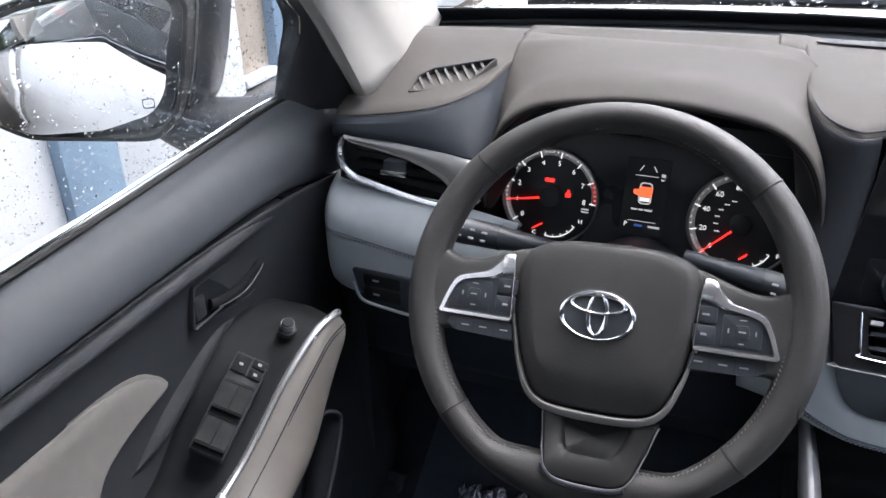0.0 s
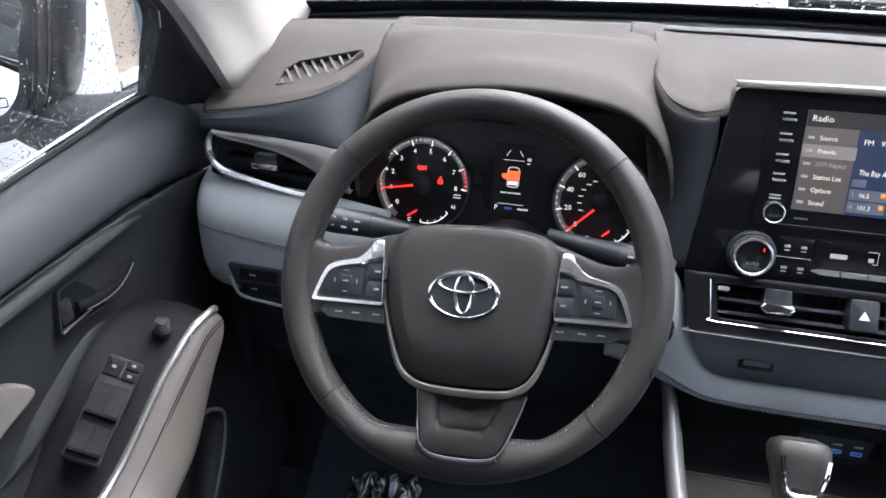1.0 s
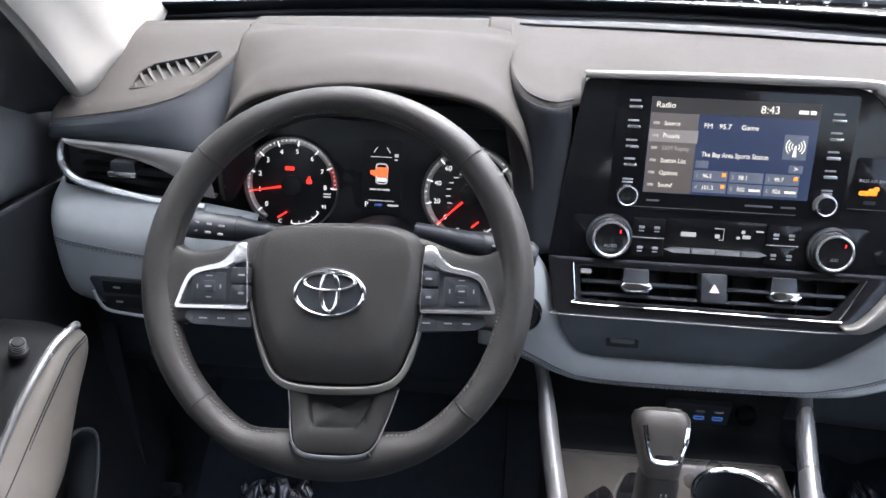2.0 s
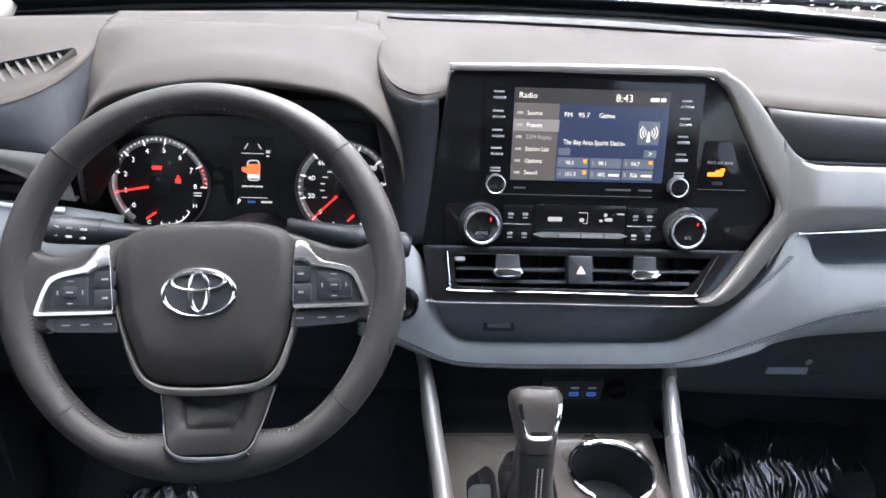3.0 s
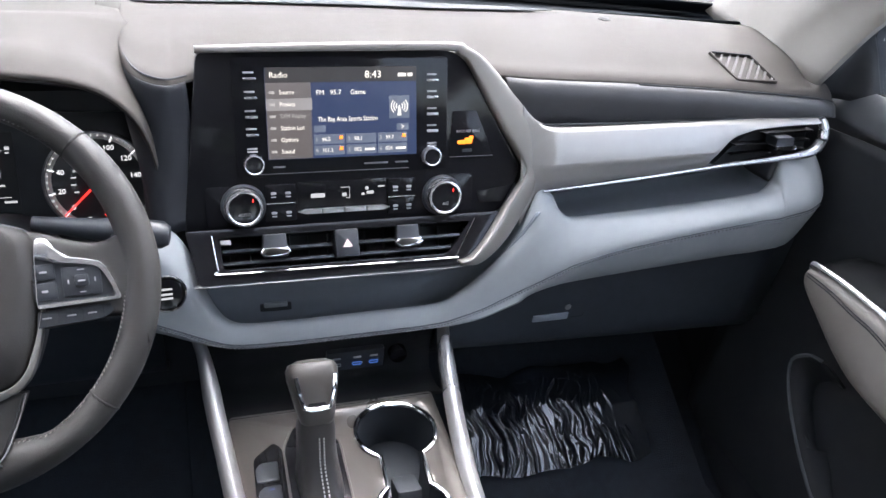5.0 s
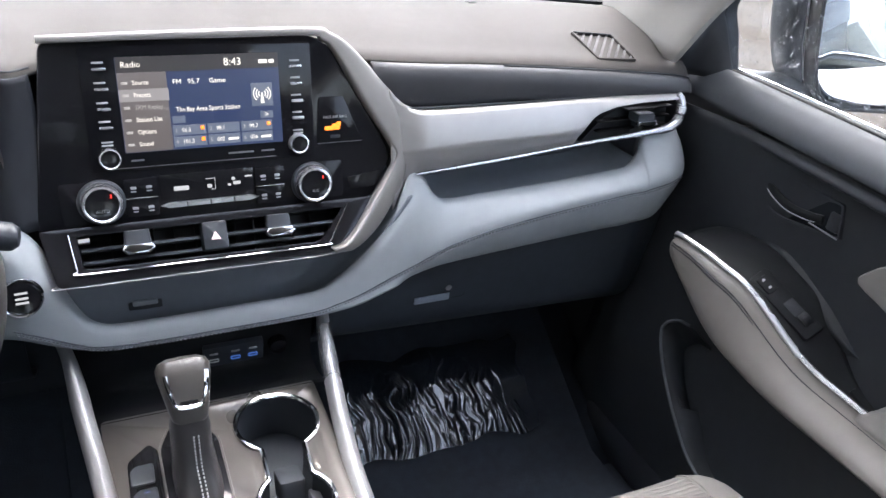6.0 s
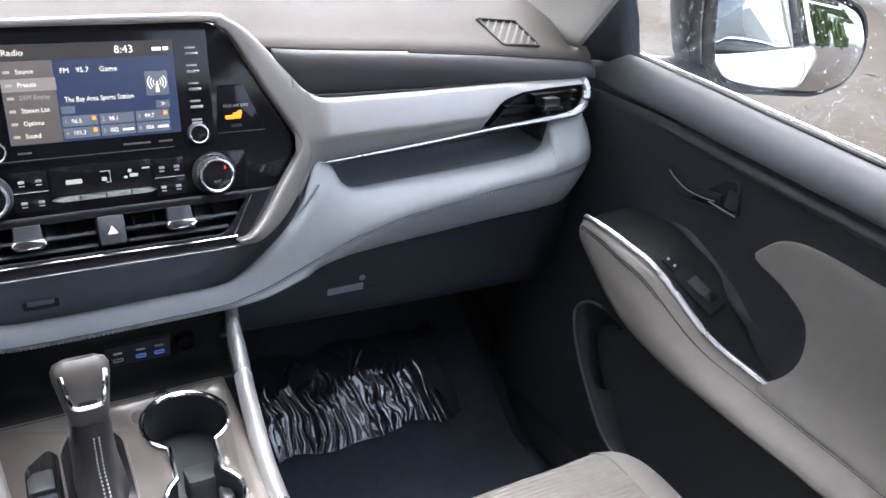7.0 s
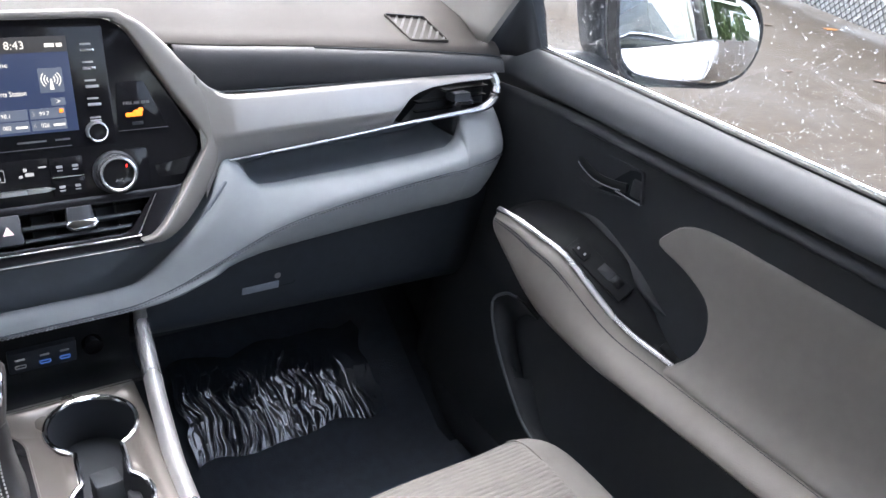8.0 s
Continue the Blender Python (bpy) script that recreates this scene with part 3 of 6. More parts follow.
def door(s):
    side = "driver" if s < 0 else "passenger"
    d = thing(side + "_door", (s * 0.8, 0.3, 0.5), "dark car door with grey padded armrest, silver strip and fabric insert", "car door", "front doors")

    def m(rows):
        return [[(s * x, y, z) for x, y, z in r] for r in rows]

    low = 1.090 if s < 0 else 1.130

    def sag(y):
        return 0.006 if s > 0 else 0.006 + 0.055 * max(0.0, 0.85 - y)

    rows = []
    for y, dz, dx in ((0.93, -0.02, -0.012), (0.86, -0.012, -0.006), (0.80, -0.004, 0), (0.70, 0.002, 0), (0.5, 0.002, 0.0), (0.25, 0.002, 0), (-0.3, 0.004, 0)):
        g = sag(y)
        rows.append([(0.812 + dx, y, 1.182 - g), (0.803 + dx, y, 1.190 - g), (0.787 + dx, y, 1.185 - g), (0.774 + dx, y, 1.170 - g), (0.7685 + dx, y, 1.152 - g), (0.771 + dx, y, 0.45 * (1.152 - g) + 0.55 * low), (0.779 + dx, y, low + 0.006 + dz), (0.790 + dx, y, low - 0.002 + dz)])
    part("upper_pad", surf(m(rows), 4, 4), door_pad, d, thick=0.003)
    rows = []
    for y in (0.95, 0.86, 0.78, 0.6, 0.4, 0.1, -0.3):
        t = max(0, (y - 0.72) * 0.25)
        rows.append([(0.783 - t, y, low), (0.787 - t, y, 1.06), (0.790 - t, y, 1.0), (0.790 - t, y, 0.93), (0.785 - t, y, 0.86), (0.765 - t * 0.5, y, 0.80), (0.735, y, 0.70), (0.72, y, 0.58), (0.73, y, 0.48)])
    part("inner_panel", surf(m(rows), 3, 4), door_black, d, thick=0.003)
    # fabric insert with a bent front edge
    fz = (1.066, 1.062, 1.05, 1.03, 1.012, 1.0, 0.98, 0.952, 0.92, 0.89, 0.868)
    fy = (0.40, 0.455, 0.488, 0.508, 0.516, 0.47, 0.425, 0.407, 0.402, 0.408, 0.425)
    fx = (0.786, 0.783, 0.781, 0.781, 0.781, 0.781, 0.780, 0.779, 0.775, 0.764, 0.738)
    dn, fw = (-0.047, 0.024) if s < 0 else (0.0, 0.0)
    rows = []
    for z, yf, x in zip(fz, fy, fx):
        zz = z + dn * (z - 0.868) / 0.2
        yf += fw * min(1.0, (z - 0.868) / 0.1)
        rows.append([(x + 0.012, yf + 0.004, zz), (x + 0.002, yf, zz), (x, yf - 0.006, zz), (x, yf - 0.06, zz), (x, 0.2, zz), (x, -0.3, zz)])
    part("fabric_insert", surf(m(rows), 3, 3), grey_fabric, d, "light grey fabric insert", thick=0.003)
    # armrest skin: edge, shoulder, side, base, underside
    arm = [(0.757, (0.697, 0.955), (0.693, 0.950), (0.692, 0.947), (0.694, 0.943), (0.70, 0.940)),
           (0.746, (0.690, 0.966), (0.682, 0.957), (0.680, 0.948), (0.684, 0.934), (0.70, 0.928)),
           (0.70, (0.694, 0.966), (0.684, 0.956), (0.679, 0.925), (0.684, 0.902), (0.71, 0.894)),
           (0.66, (0.700, 0.961), (0.687, 0.949), (0.679, 0.908), (0.685, 0.876), (0.715, 0.868)),
           (0.61, (0.713, 0.947), (0.697, 0.936), (0.683, 0.890), (0.687, 0.855), (0.72, 0.847)),
           (0.515, (0.738, 0.890), (0.720, 0.884), (0.696, 0.864), (0.693, 0.838), (0.73, 0.832)),
           (0.42, (0.760, 0.868), (0.736, 0.868), (0.706, 0.857), (0.698, 0.836), (0.74, 0.830)),
           (0.2, (0.765, 0.866), (0.738, 0.866), (0.710, 0.857), (0.702, 0.838), (0.74, 0.832)),
           (-0.3, (0.765, 0.866), (0.738, 0.866), (0.712, 0.857), (0.704, 0.838), (0.74, 0.832))]

    def driver(y, x, z):
        """The driver's armrest sits a little further forward and lower."""
        return (y + float(np.interp(y, [0.2, 0.42, 0.515, 0.61, 0.66, 0.70, 0.757], [0.0, 0.035, 0.040, 0.022, 0.012, 0.0, -0.015])),
                x - float(np.interp(y, [0.2, 0.42, 0.515, 0.61, 0.66], [0.040, 0.038, 0.021, 0.006, 0.0])),
                z - float(np.interp(y, [0.2, 0.42, 0.515, 0.61, 0.66, 0.70], [0.020, 0.022, 0.014, 0.018, 0.008, 0.0])))

    if s < 0:
        arm = [(driver(y, 0, 0)[0], *[driver(y, x, z)[1:] for x, z in r]) for y, *r in arm]
    part("armrest", surf(m([[(p[0], y, p[1]) for p in r] for y, *r in arm]), 5, 5), grey_leather, d, "grey stitched leather armrest", thick=0.003)
    edge = cr([(s * (r[0][0] - 0.001), y, r[0][1] + 0.004) for y, *r in arm[:7]], 6)
    part("silver_strip", tube(edge, 0.0050, 10), silver, d, "bright silver strip")
    for q in (0.0, 0.0025):
        seam = cr([(s * (r[1][0] * 0.96 + r[2][0] * 0.04 - 0.0026 - 0.3 * q), y, r[1][1] * 0.96 + r[2][1] * 0.04 + 0.0008 - 1.6 * q) for y, *r in arm[1:]], 5)
        part("seam", tube(seam, 0.0008, 6), dark_face, d)
    sw = [(0.757, (0.702, 0.955), (0.735, 0.965), (0.79, 0.965)), (0.72, (0.698, 0.963), (0.735, 0.972), (0.79, 0.978)), (0.67, (0.702, 0.960), (0.74, 0.972), (0.79, 0.983)), (0.62, (0.714, 0.948), (0.745, 0.963), (0.79, 0.978)),
          (0.56, (0.728, 0.913), (0.752, 0.935), (0.79, 0.955)), (0.515, (0.740, 0.887), (0.757, 0.902), (0.79, 0.92)), (0.46, (0.753, 0.870), (0.768, 0.864), (0.79, 0.88)), (0.40, (0.762, 0.862), (0.775, 0.858), (0.79, 0.865))]
    if s < 0:
        sw = [(driver(y, 0, 0)[0], *[driver(y, x, z)[1:] for x, z in r[:2]], r[2]) for y, *r in sw]
    part("switch_panel", surf(m([[(p[0], y, p[1]) for p in r] for y, *r in sw]), 4, 4), switch_black, d, thick=0.003)
    pk = cr([(s * 0.704, 0.690, 0.838), (s * 0.700, 0.715, 0.832), (s * 0.699, 0.738, 0.800), (s * 0.699, 0.712, 0.740), (s * 0.699, 0.650, 0.668), (s * 0.70, 0.588, 0.625), (s * 0.70, 0.45, 0.60), (s * 0.70, 0.1, 0.59)], 5)
    # paler skin here puts the thin highlight of the lip into its colour
    part("pocket_lip", tube(pk, 0.0026, 8), door_pad, d)
    rows = []
    for q in pk:
        rows.append([tuple(q), (s * 0.712, q.y - 0.01, q.z - 0.005), (s * 0.73, q.y - 0.03, q.z - 0.03 if q.z > 0.7 else q.z)])
    part("map_pocket", grid(rows), door_black, d, thick=0.003)
    # outer skin
    part("outer_skin", flank(s, 0.985, -0.345), white_paint, d, "white painted outer skin", thick=0.003)
    hb = Frame((s * 0.945, -0.16, 0.985), (0, -s, 0), (0, 0, 1))
    part("outer_handle", tube(cr([hb.at(-0.10, 0, 0.0), hb.at(-0.085, 0.002, 0.022), hb.at(0.0, 0.004, 0.030), hb.at(0.085, 0.002, 0.022), hb.at(0.10, 0, 0.0)], 5), 0.011, 10), white_paint, d, "white outer door handle")
    return d


door_l, door_r = door(-1), door(1)

# ---- windows and pillars ----
for s in (-1, 1):
    pane = [(0.8100, 0.90, 1.165), (0.7890, 0.875, 1.280), (0.7580, 0.66, 1.450), (0.7280, 0.40, 1.615)]
    bm = grid([[(s * x, y, z) for x, y, z in pane], [(s * x, -0.28, z) for x, y, z in pane]])
    w = tagged(part("window_1" if s < 0 else "window_2", bm, pane_glass, None, smooth=False, thick=0.004), "rain-spotted clear side window of the car", "window", kind="structure")
    w.visible_shadow = False
    strip = cr([(s * 0.806, 0.86, 1.180), (s * 0.808, 0.80, 1.184), (s * 0.808, 0.5, 1.187 - (0.0 if s > 0 else 0.018)), (s * 0.808, -0.3, 1.190 - (0.0 if s > 0 else 0.058))], 6)
    tagged(part("window_seal", tube(strip, 0.0045, 8), rubber), "black rubber seal along the window sill", "window seal", "window seals", kind="structure")
    wet = [p + Vector((s * 0.010, 0.0, 0.0035)) for p in strip]
    tagged(part("sill_strip", tube(wet, 0.0020, 8), chrome), "wet bright metal strip along the window sill", "trim strip", "sill strips", kind="structure")
    # pale pillar trim
    rear = [(0.703, 0.870, 1.195), (0.712, 0.800, 1.300), (0.700, 0.66, 1.42), (0.66, 0.45, 1.57), (0.62, 0.30, 1.64)]
    front = [(0.735, 1.20, 1.215), (0.715, 1.02, 1.33), (0.69, 0.84, 1.45), (0.65, 0.58, 1.59), (0.61, 0.42, 1.65)]
    rows = []
    for a, b in zip(rear, front):
        a, b = Vector(a), Vector(b)
        mid = (a + b) / 2 + Vector((-0.018, -0.01, 0.0))
        rows.append([(s * p.x, p.y, p.z) for p in (a + Vector((0.03, 0.02, 0)), a, a * 0.75 + b * 0.25 + Vector((-0.012, -0.006, 0)), mid, b, b + Vector((0.03, 0.03, 0.01)))])
    tagged(part("pillar_trim", surf(rows, 5, 4), pillar_cloth, None, thick=0.004), "pale beige windscreen pillar trim", "pillar trim", "pillar trims", kind="structure")
    # black sail panel and window frame
    wf = [(0.800, 0.845, 1.172), (0.800, 0.868, 1.23), (0.797, 0.880, 1.285), (0.78, 0.78, 1.37), (0.745, 0.56, 1.50), (0.70, 0.36, 1.63)]
    pf = [(0.725, 0.90, 1.165), (0.725, 0.862, 1.23), (0.728, 0.815, 1.295), (0.72, 0.72, 1.38), (0.69, 0.53, 1.52), (0.65, 0.32, 1.64)]
    rows = []
    for a, b in zip(wf, pf):
        a, b = Vector(a), Vector(b)
        rows.append([(s * p.x, p.y, p.z) for p in (a + Vector((0.02, 0, 0)), a, a * 0.9 + b * 0.1 + Vector((-0.01, 0, 0)), (a + b) / 2 + Vector((-0.004, 0.01, 0)), b)])
    tagged(part("sail_panel", surf(rows, 5, 4), door_black, None, thick=0.004), "black plastic mirror sail panel and door frame", "door frame", "door frames", kind="structure")

# windscreen with its dark lower edge
ws = [[(x, 1.40 - 0.16 * (x / 0.75) ** 2, 1.200), (x * 0.95, 1.02 - 0.12 * (x / 0.75) ** 2, 1.42), (x * 0.88, 0.50 - 0.08 * (x / 0.75) ** 2, 1.66)] for x in (-0.76, -0.4, 0.0, 0.4, 0.76)]
w = tagged(part("windscreen", surf(ws, 6, 6), pane_glass, None, smooth=False, thick=0.005), "curved rain-spotted windscreen with a black lower edge", "windscreen", kind="structure")
w.visible_shadow = False
rows = []
for x in (-0.76, -0.57, -0.38, -0.19, 0.0, 0.19, 0.38, 0.57, 0.76):
    q = (x / 0.75) ** 2
    rows.append([(x, far_edge(x) - 0.004, 1.229), (x, far_edge(x) + 0.02, 1.222), (x, 1.36 - 0.16 * q, 1.200), (x, 1.385 - 0.16 * q, 1.202), (x, 1.335 - 0.153 * q, 1.231)])
tagged(part("windscreen_base", grid(rows), frit, None, thick=0.004), "black band along the foot of the windscreen", "windscreen base", kind="structure")
# roof, rear and lower shell
roof = [[(x, 0.50 - 0.08 * (x / 0.7) ** 2, 1.66 - 0.03 * (x / 0.7) ** 2), (x, -0.4, 1.70 - 0.04 * (x / 0.7) ** 2), (x, -1.4, 1.69 - 0.04 * (x / 0.7) ** 2), (x, -2.3, 1.62)] for x in (-0.70, -0.35, 0, 0.35, 0.70)]
tagged(part("ceiling", surf(roof, 3, 3), pillar_cloth, None, thick=0.03), "pale fabric headliner of the car roof", "ceiling", kind="structure")
# unseen wall, pale to bounce light and low enough to let some in
tagged(part("wall_rear", block((-0.85, -2.34, 0.45), (0.85, -2.28, 1.06), 0.01), pillar_cloth), "plain unseen wall added to close the cabin at the rear", "wall", kind="structure")
for s in (-1, 1):
    tagged(part("wall_side", block((s * 0.80, -2.3, 0.45), (s * 0.86, -0.36, 1.18), 0.02), hard_black), "dark lower side wall of the rear cabin", "wall", "rear side walls", kind="structure")
    tagged(part("rear_skin", flank(s, -0.352, -2.45), white_paint, None, thick=0.003), "white painted rear flank of the car", "car body", "body panels", kind="structure")
    tagged(part("wall_rear_side", block((s * 0.74, -2.3, 1.18), (s * 0.79, -0.42, 1.68), 0.02), smoke), "dark tinted rear side window of the car", "window", "rear side windows", kind="structure")
    tagged(part("pillar_middle", block((s * 0.72, -0.40, 1.18), (s * 0.80, -0.28, 1.68), 0.02), pillar_cloth), "pale middle roof pillar", "pillar", "middle pillars", kind="structure")
    tagged(part("fender", block((s * 0.885, 1.0, 0.35), (s * 0.945, 2.4, 1.06), 0.02), white_paint), "white painted front fender of the car", "fender", "body panels", kind="structure")
for s in (-1, 1):
    tagged(part("kick_panel", block((s * 0.752, 0.87, 0.44), (s * 0.88, 1.26, 1.055), 0.03), matte_black), "dark plastic kick panel beside the footwell", "kick panel", "kick panels", kind="structure")
    tagged(part("door_sill", block((s * 0.715, -0.3, 0.44), (s * 0.80, 0.90, 0.535), 0.025), dark_face), "dark scuff plate along the door sill", "door sill", "door sills", kind="structure")
tagged(part("firewall", block((-0.86, 1.24, 0.35), (0.86, 1.30, 1.20), 0.01), matte_black), "dark firewall behind the dashboard", "wall", kind="structure")
rows = [[(x, 1.42 - 0.16 * (x / 0.75) ** 2, 1.16), (x, 1.8, 1.15 - 0.05 * x * x), (x, 2.3, 1.05 - 0.06 * x * x), (x, 2.55, 0.92)] for x in (-0.85, -0.4, 0.0, 0.4, 0.85)]
tagged(part("bonnet", surf(rows, 4, 4), white_paint, None, thick=0.01), "wet white car bonnet ahead of the windscreen", "bonnet", kind="structure")
tagged(part("floor", block((-0.80, -2.3, 0.38), (0.80, 1.25, 0.45), 0.01), carpet), "black carpeted car floor", "floor", kind="structure")
toe = [[(x, 0.78, 0.440), (x, 0.82, 0.461), (x, 0.90, 0.510), (x, 1.10, 0.634), (x, 1.235, 0.718)] for x in (-0.78, -0.15, 0.15, 0.78)]
tagged(part("floor_toe_board", grid(toe), carpet, None, thick=0.01), "black carpeted slope at the front of the footwells", "floor", kind="structure")

# ---- mirrors ----
def mirror(s):
    mo = thing("side_mirror", (s * 0.86, 0.87, 1.17), "white-capped outside mirror with a dark housing and wet glass", "side mirror", "outside mirrors")
    f = Frame((s * 1.000, 0.748, 1.228), (0.921, -0.389 * s, 0), (0, 0, 1))
    g = Frame(f.at(0.0, 0.0, -0.006), (0.788, 0.616, 0) if s < 0 else (0.828, -0.561, 0), (-0.030, 0.052, 0.996) if s < 0 else (0.045, 0.072, 0.996))

    def o(pts):
        q = [(s * u, v) for u, v in pts]
        return q if s > 0 else q[::-1]
    face = rounded(o([(-0.060, -0.0835), (0.088, -0.0790), (0.132, -0.056), (0.146, -0.018), (0.143, 0.022), (0.120, 0.062), (0.06, 0.083), (-0.02, 0.095), (-0.10, 0.097), (-0.124, 0.080), (-0.108, 0.0), (-0.090, -0.058)]), 0.018, 4)
    glass_o = [(s * 0.012 + (u - s * 0.012) * 0.93, (v - 0.004) * 0.90 + 0.004) for u, v in face]
    part("glass", slab(glass_o, -0.006, 0.0, g, 0.001), mirror_mat, mo, "mirror glass with rain drops")
    if s < 0:
        part("heater_mark", rim_slab(rrect(0.054, -0.045, 0.014, 0.012, 0.003), rrect(0.054, -0.045, 0.0122, 0.0102, 0.0025), -0.001, 0.0006, g, 0.0001), rubber, mo, "small printed heater mark")
    part("bezel", rim_slab([(u + (u - s * 0.02) * 0.03, v + (v - 0.012) * 0.04) for u, v in face], [(u - (u - s * 0.02) * 0.03, v - (v - 0.012) * 0.04) for u, v in face], -0.03, 0.006, f, 0.004), rubber, mo, "black bezel")
    # domed back: dark towards the car, white cap outside
    rings = []
    for k, (sc, w, du) in enumerate(((1.03, -0.028, 0.0), (1.05, -0.05, 0.012), (1.0, -0.085, 0.030), (0.82, -0.115, 0.045), (0.5, -0.130, 0.055), (0.05, -0.135, 0.06))):
        rings.append([f.at(s * 0.02 + (u - s * 0.02) * sc - s * du * (1.0 if s * u < 0.02 else 0.3), 0.012 + (v - 0.012) * sc + 0.003 * k, w) for u, v in face])
    part("cap", grid([[p + f.u * s * 0.003 for p in r] for r in rings], closed=True), white_paint, mo, "white painted cap")
    bm = grid(rings[:5], closed=True)
    bmesh.ops.delete(bm, geom=[q for q in bm.faces if s * (q.calc_center_median() - f.o).dot(f.u) > -0.04], context="FACES")
    bmesh.ops.translate(bm, verts=bm.verts, vec=f.u * -s * 0.004)
    part("inner_cover", bm, hard_black, mo, "dark inner housing", thick=0.002)
    foot = cr([(s * 0.815, 0.905, 1.125), (s * 0.85, 0.885, 1.125), (s * 0.89, 0.860, 1.130), (s * 0.935, 0.835, 1.142), (s * 0.97, 0.82, 1.160)], 5)
    part("foot", tube(foot, [0.068 - 0.0016 * i for i in range(21)], 16, flat=0.85), hard_black, mo, "dark grey mirror foot")
    return mo


mirror(-1), mirror(1)

# ---- passenger seat ----
seat = thing("passenger_seat", (0.40, 0.2, 0.45), "light grey ribbed fabric passenger seat cushion", "car seat")
rows = []
for y, dz in ((0.535, -0.10), (0.530, -0.05), (0.505, -0.012), (0.45, 0.0), (0.30, -0.006), (0.10, -0.02), (-0.05, -0.03)):
    rows.append([(0.10, y - 0.03, 0.62 + dz), (0.115, y - 0.02, 0.715 + dz), (0.17, y - 0.008, 0.765 + dz), (0.25, y, 0.752 + dz), (0.38, y + 0.003, 0.750 + dz), (0.51, y, 0.752 + dz), (0.59, y - 0.012, 0.762 + dz), (0.645, y - 0.03, 0.715 + dz), (0.66, y - 0.05, 0.62 + dz)])
part("cushion", surf(rows, 5, 5), grey_fabric, seat, thick=0.004)
part("seat_base", block((0.13, -0.1, 0.47), (0.63, 0.47, 0.66), 0.03), hard_black, seat)

# ---- outside ----
ground_mat = shade("wet_asphalt", (0.038, 0.030, 0.021), 0.75, vary=0.35, scale=9, bump=0.8, bscale=120, rvary=0.3, spec=0.25)
bm = bmesh.new()
bmesh.ops.create_grid(bm, x_segments=2, y_segments=2, size=300)
tagged(part("ground", bm, ground_mat), "wet grey asphalt parking lot", "ground", kind="structure")
wall_white = shade("white_painted_wall", (0.62, 0.62, 0.61), 0.6, vary=0.06, scale=8)
wall_blue = shade("blue_grey_paint", (0.24, 0.33, 0.42), 0.5, vary=0.08, scale=8)
wall_tan = shade("tan_panel", (0.42, 0.35, 0.28), 0.6, vary=0.08, scale=8)
bld = thing("building", (-3.0, 3.5, 0), "white building wall with blue-grey posts and a tan panel", "building")
part("wall", block((-3.2, -9, 0.0), (-2.75, 2.18, 8.5), 0.01), wall_white, bld)
part("post", block((-2.90, 2.18, 0.0), (-2.70, 2.48, 8.5), 0.01), wall_blue, bld, "blue-grey post")
part("wall", block((-3.2, 2.48, 0.0), (-2.75, 3.50, 8.5), 0.01), wall_white, bld)
part("tan_panel", block((-3.2, 3.50, 0.27), (-2.80, 3.82, 8.5), 0.01), wall_tan, bld, "tan panel")
part("sill", block((-3.2, 3.50, 0.22), (-2.74, 3.82, 0.27), 0.01), wall_white, bld, "white sill")
part("post", block((-3.2, 3.82, 0.0), (-2.74, 4.6, 8.5), 0.01), wall_blue, bld, "blue-grey post")
part("wall", block((-3.2, 4.6, 0.0), (-2.80, 14.0, 8.5), 0.01), wall_white, bld)
plinth = [[(-2.60, y, 0.0), (-2.66, y, h), (-2.80, y, h)] for y, h in ((2.5, 0.005), (2.9, 0.09), (3.5, 0.20), (3.9, 0.22), (4.6, 0.22))]
part("plinth", grid(plinth), shade("dark_kerb", (0.10, 0.10, 0.10), 0.6, vary=0.2, scale=20), bld, "dark kerb at the wall's foot", thick=0.01)

# rain on the glass
def droplets(n, place, seed):
    """n flattened beads of water; place gives a centre, a normal and a size."""
    rnd = random.Random(seed)
    verts, faces = [], []
    for _ in range(n):
        c, nn, r = place(rnd)
        c, nn = Vector(c), Vector(nn).normalized()
        a = nn.orthogonal().normalized()
        b = nn.cross(a)
        k0 = len(verts)
        tall = 1.0 + rnd.random() * 0.6
        for rr, h in ((1.0, 0.0), (0.72, 0.45)):
            for k in range(7):
                t = 2 * math.pi * k / 7 + rnd.random() * 0.3
                verts.append(c + a * math.cos(t) * r * rr + b * math.sin(t) * r * rr * tall + nn * h * r)
        verts.append(c + nn * 0.62 * r)
        for k in range(7):
            j = (k + 1) % 7
            faces.append((k0 + k, k0 + j, k0 + 7 + j, k0 + 7 + k))
            faces.append((k0 + 7 + k, k0 + 7 + j, k0 + 14))
        faces.append(tuple(k0 + 6 - k for k in range(7)))
    me = bpy.data.meshes.new("rain_drops")
    me.from_pydata([tuple(v) for v in verts], [], faces)
    for f in me.polygons:
        f.use_smooth = True
    return me


water = glass("rain_water", (1, 1, 1), 0.0, 1.33)


def on_pane(s):
    def place(rnd):
        z = 1.19 + 0.25 * rnd.random() ** 1.4
        y = -0.1 + 1.0 * rnd.random() ** 0.8
        x = float(np.interp(z, [1.165, 1.28, 1.45, 1.615], [0.810, 0.789, 0.758, 0.728]))
        r = 0.0004 + 0.0008 * rnd.random() ** 2.5
        return (s * (x + 0.0021), min(y, 0.885), z), (s, 0, 0.2), r
    return place


for s, n in ((-1, 6500), (1, 5200)):
    me = droplets(n, on_pane(s), 11 + s)
    me.materials.append(water)
    ob = new("rain_drops", me)
    ob.visible_shadow = False
    tagged(ob, "small rain drops beaded on the side window", "rain drops", "rain on the glass", "stuff")


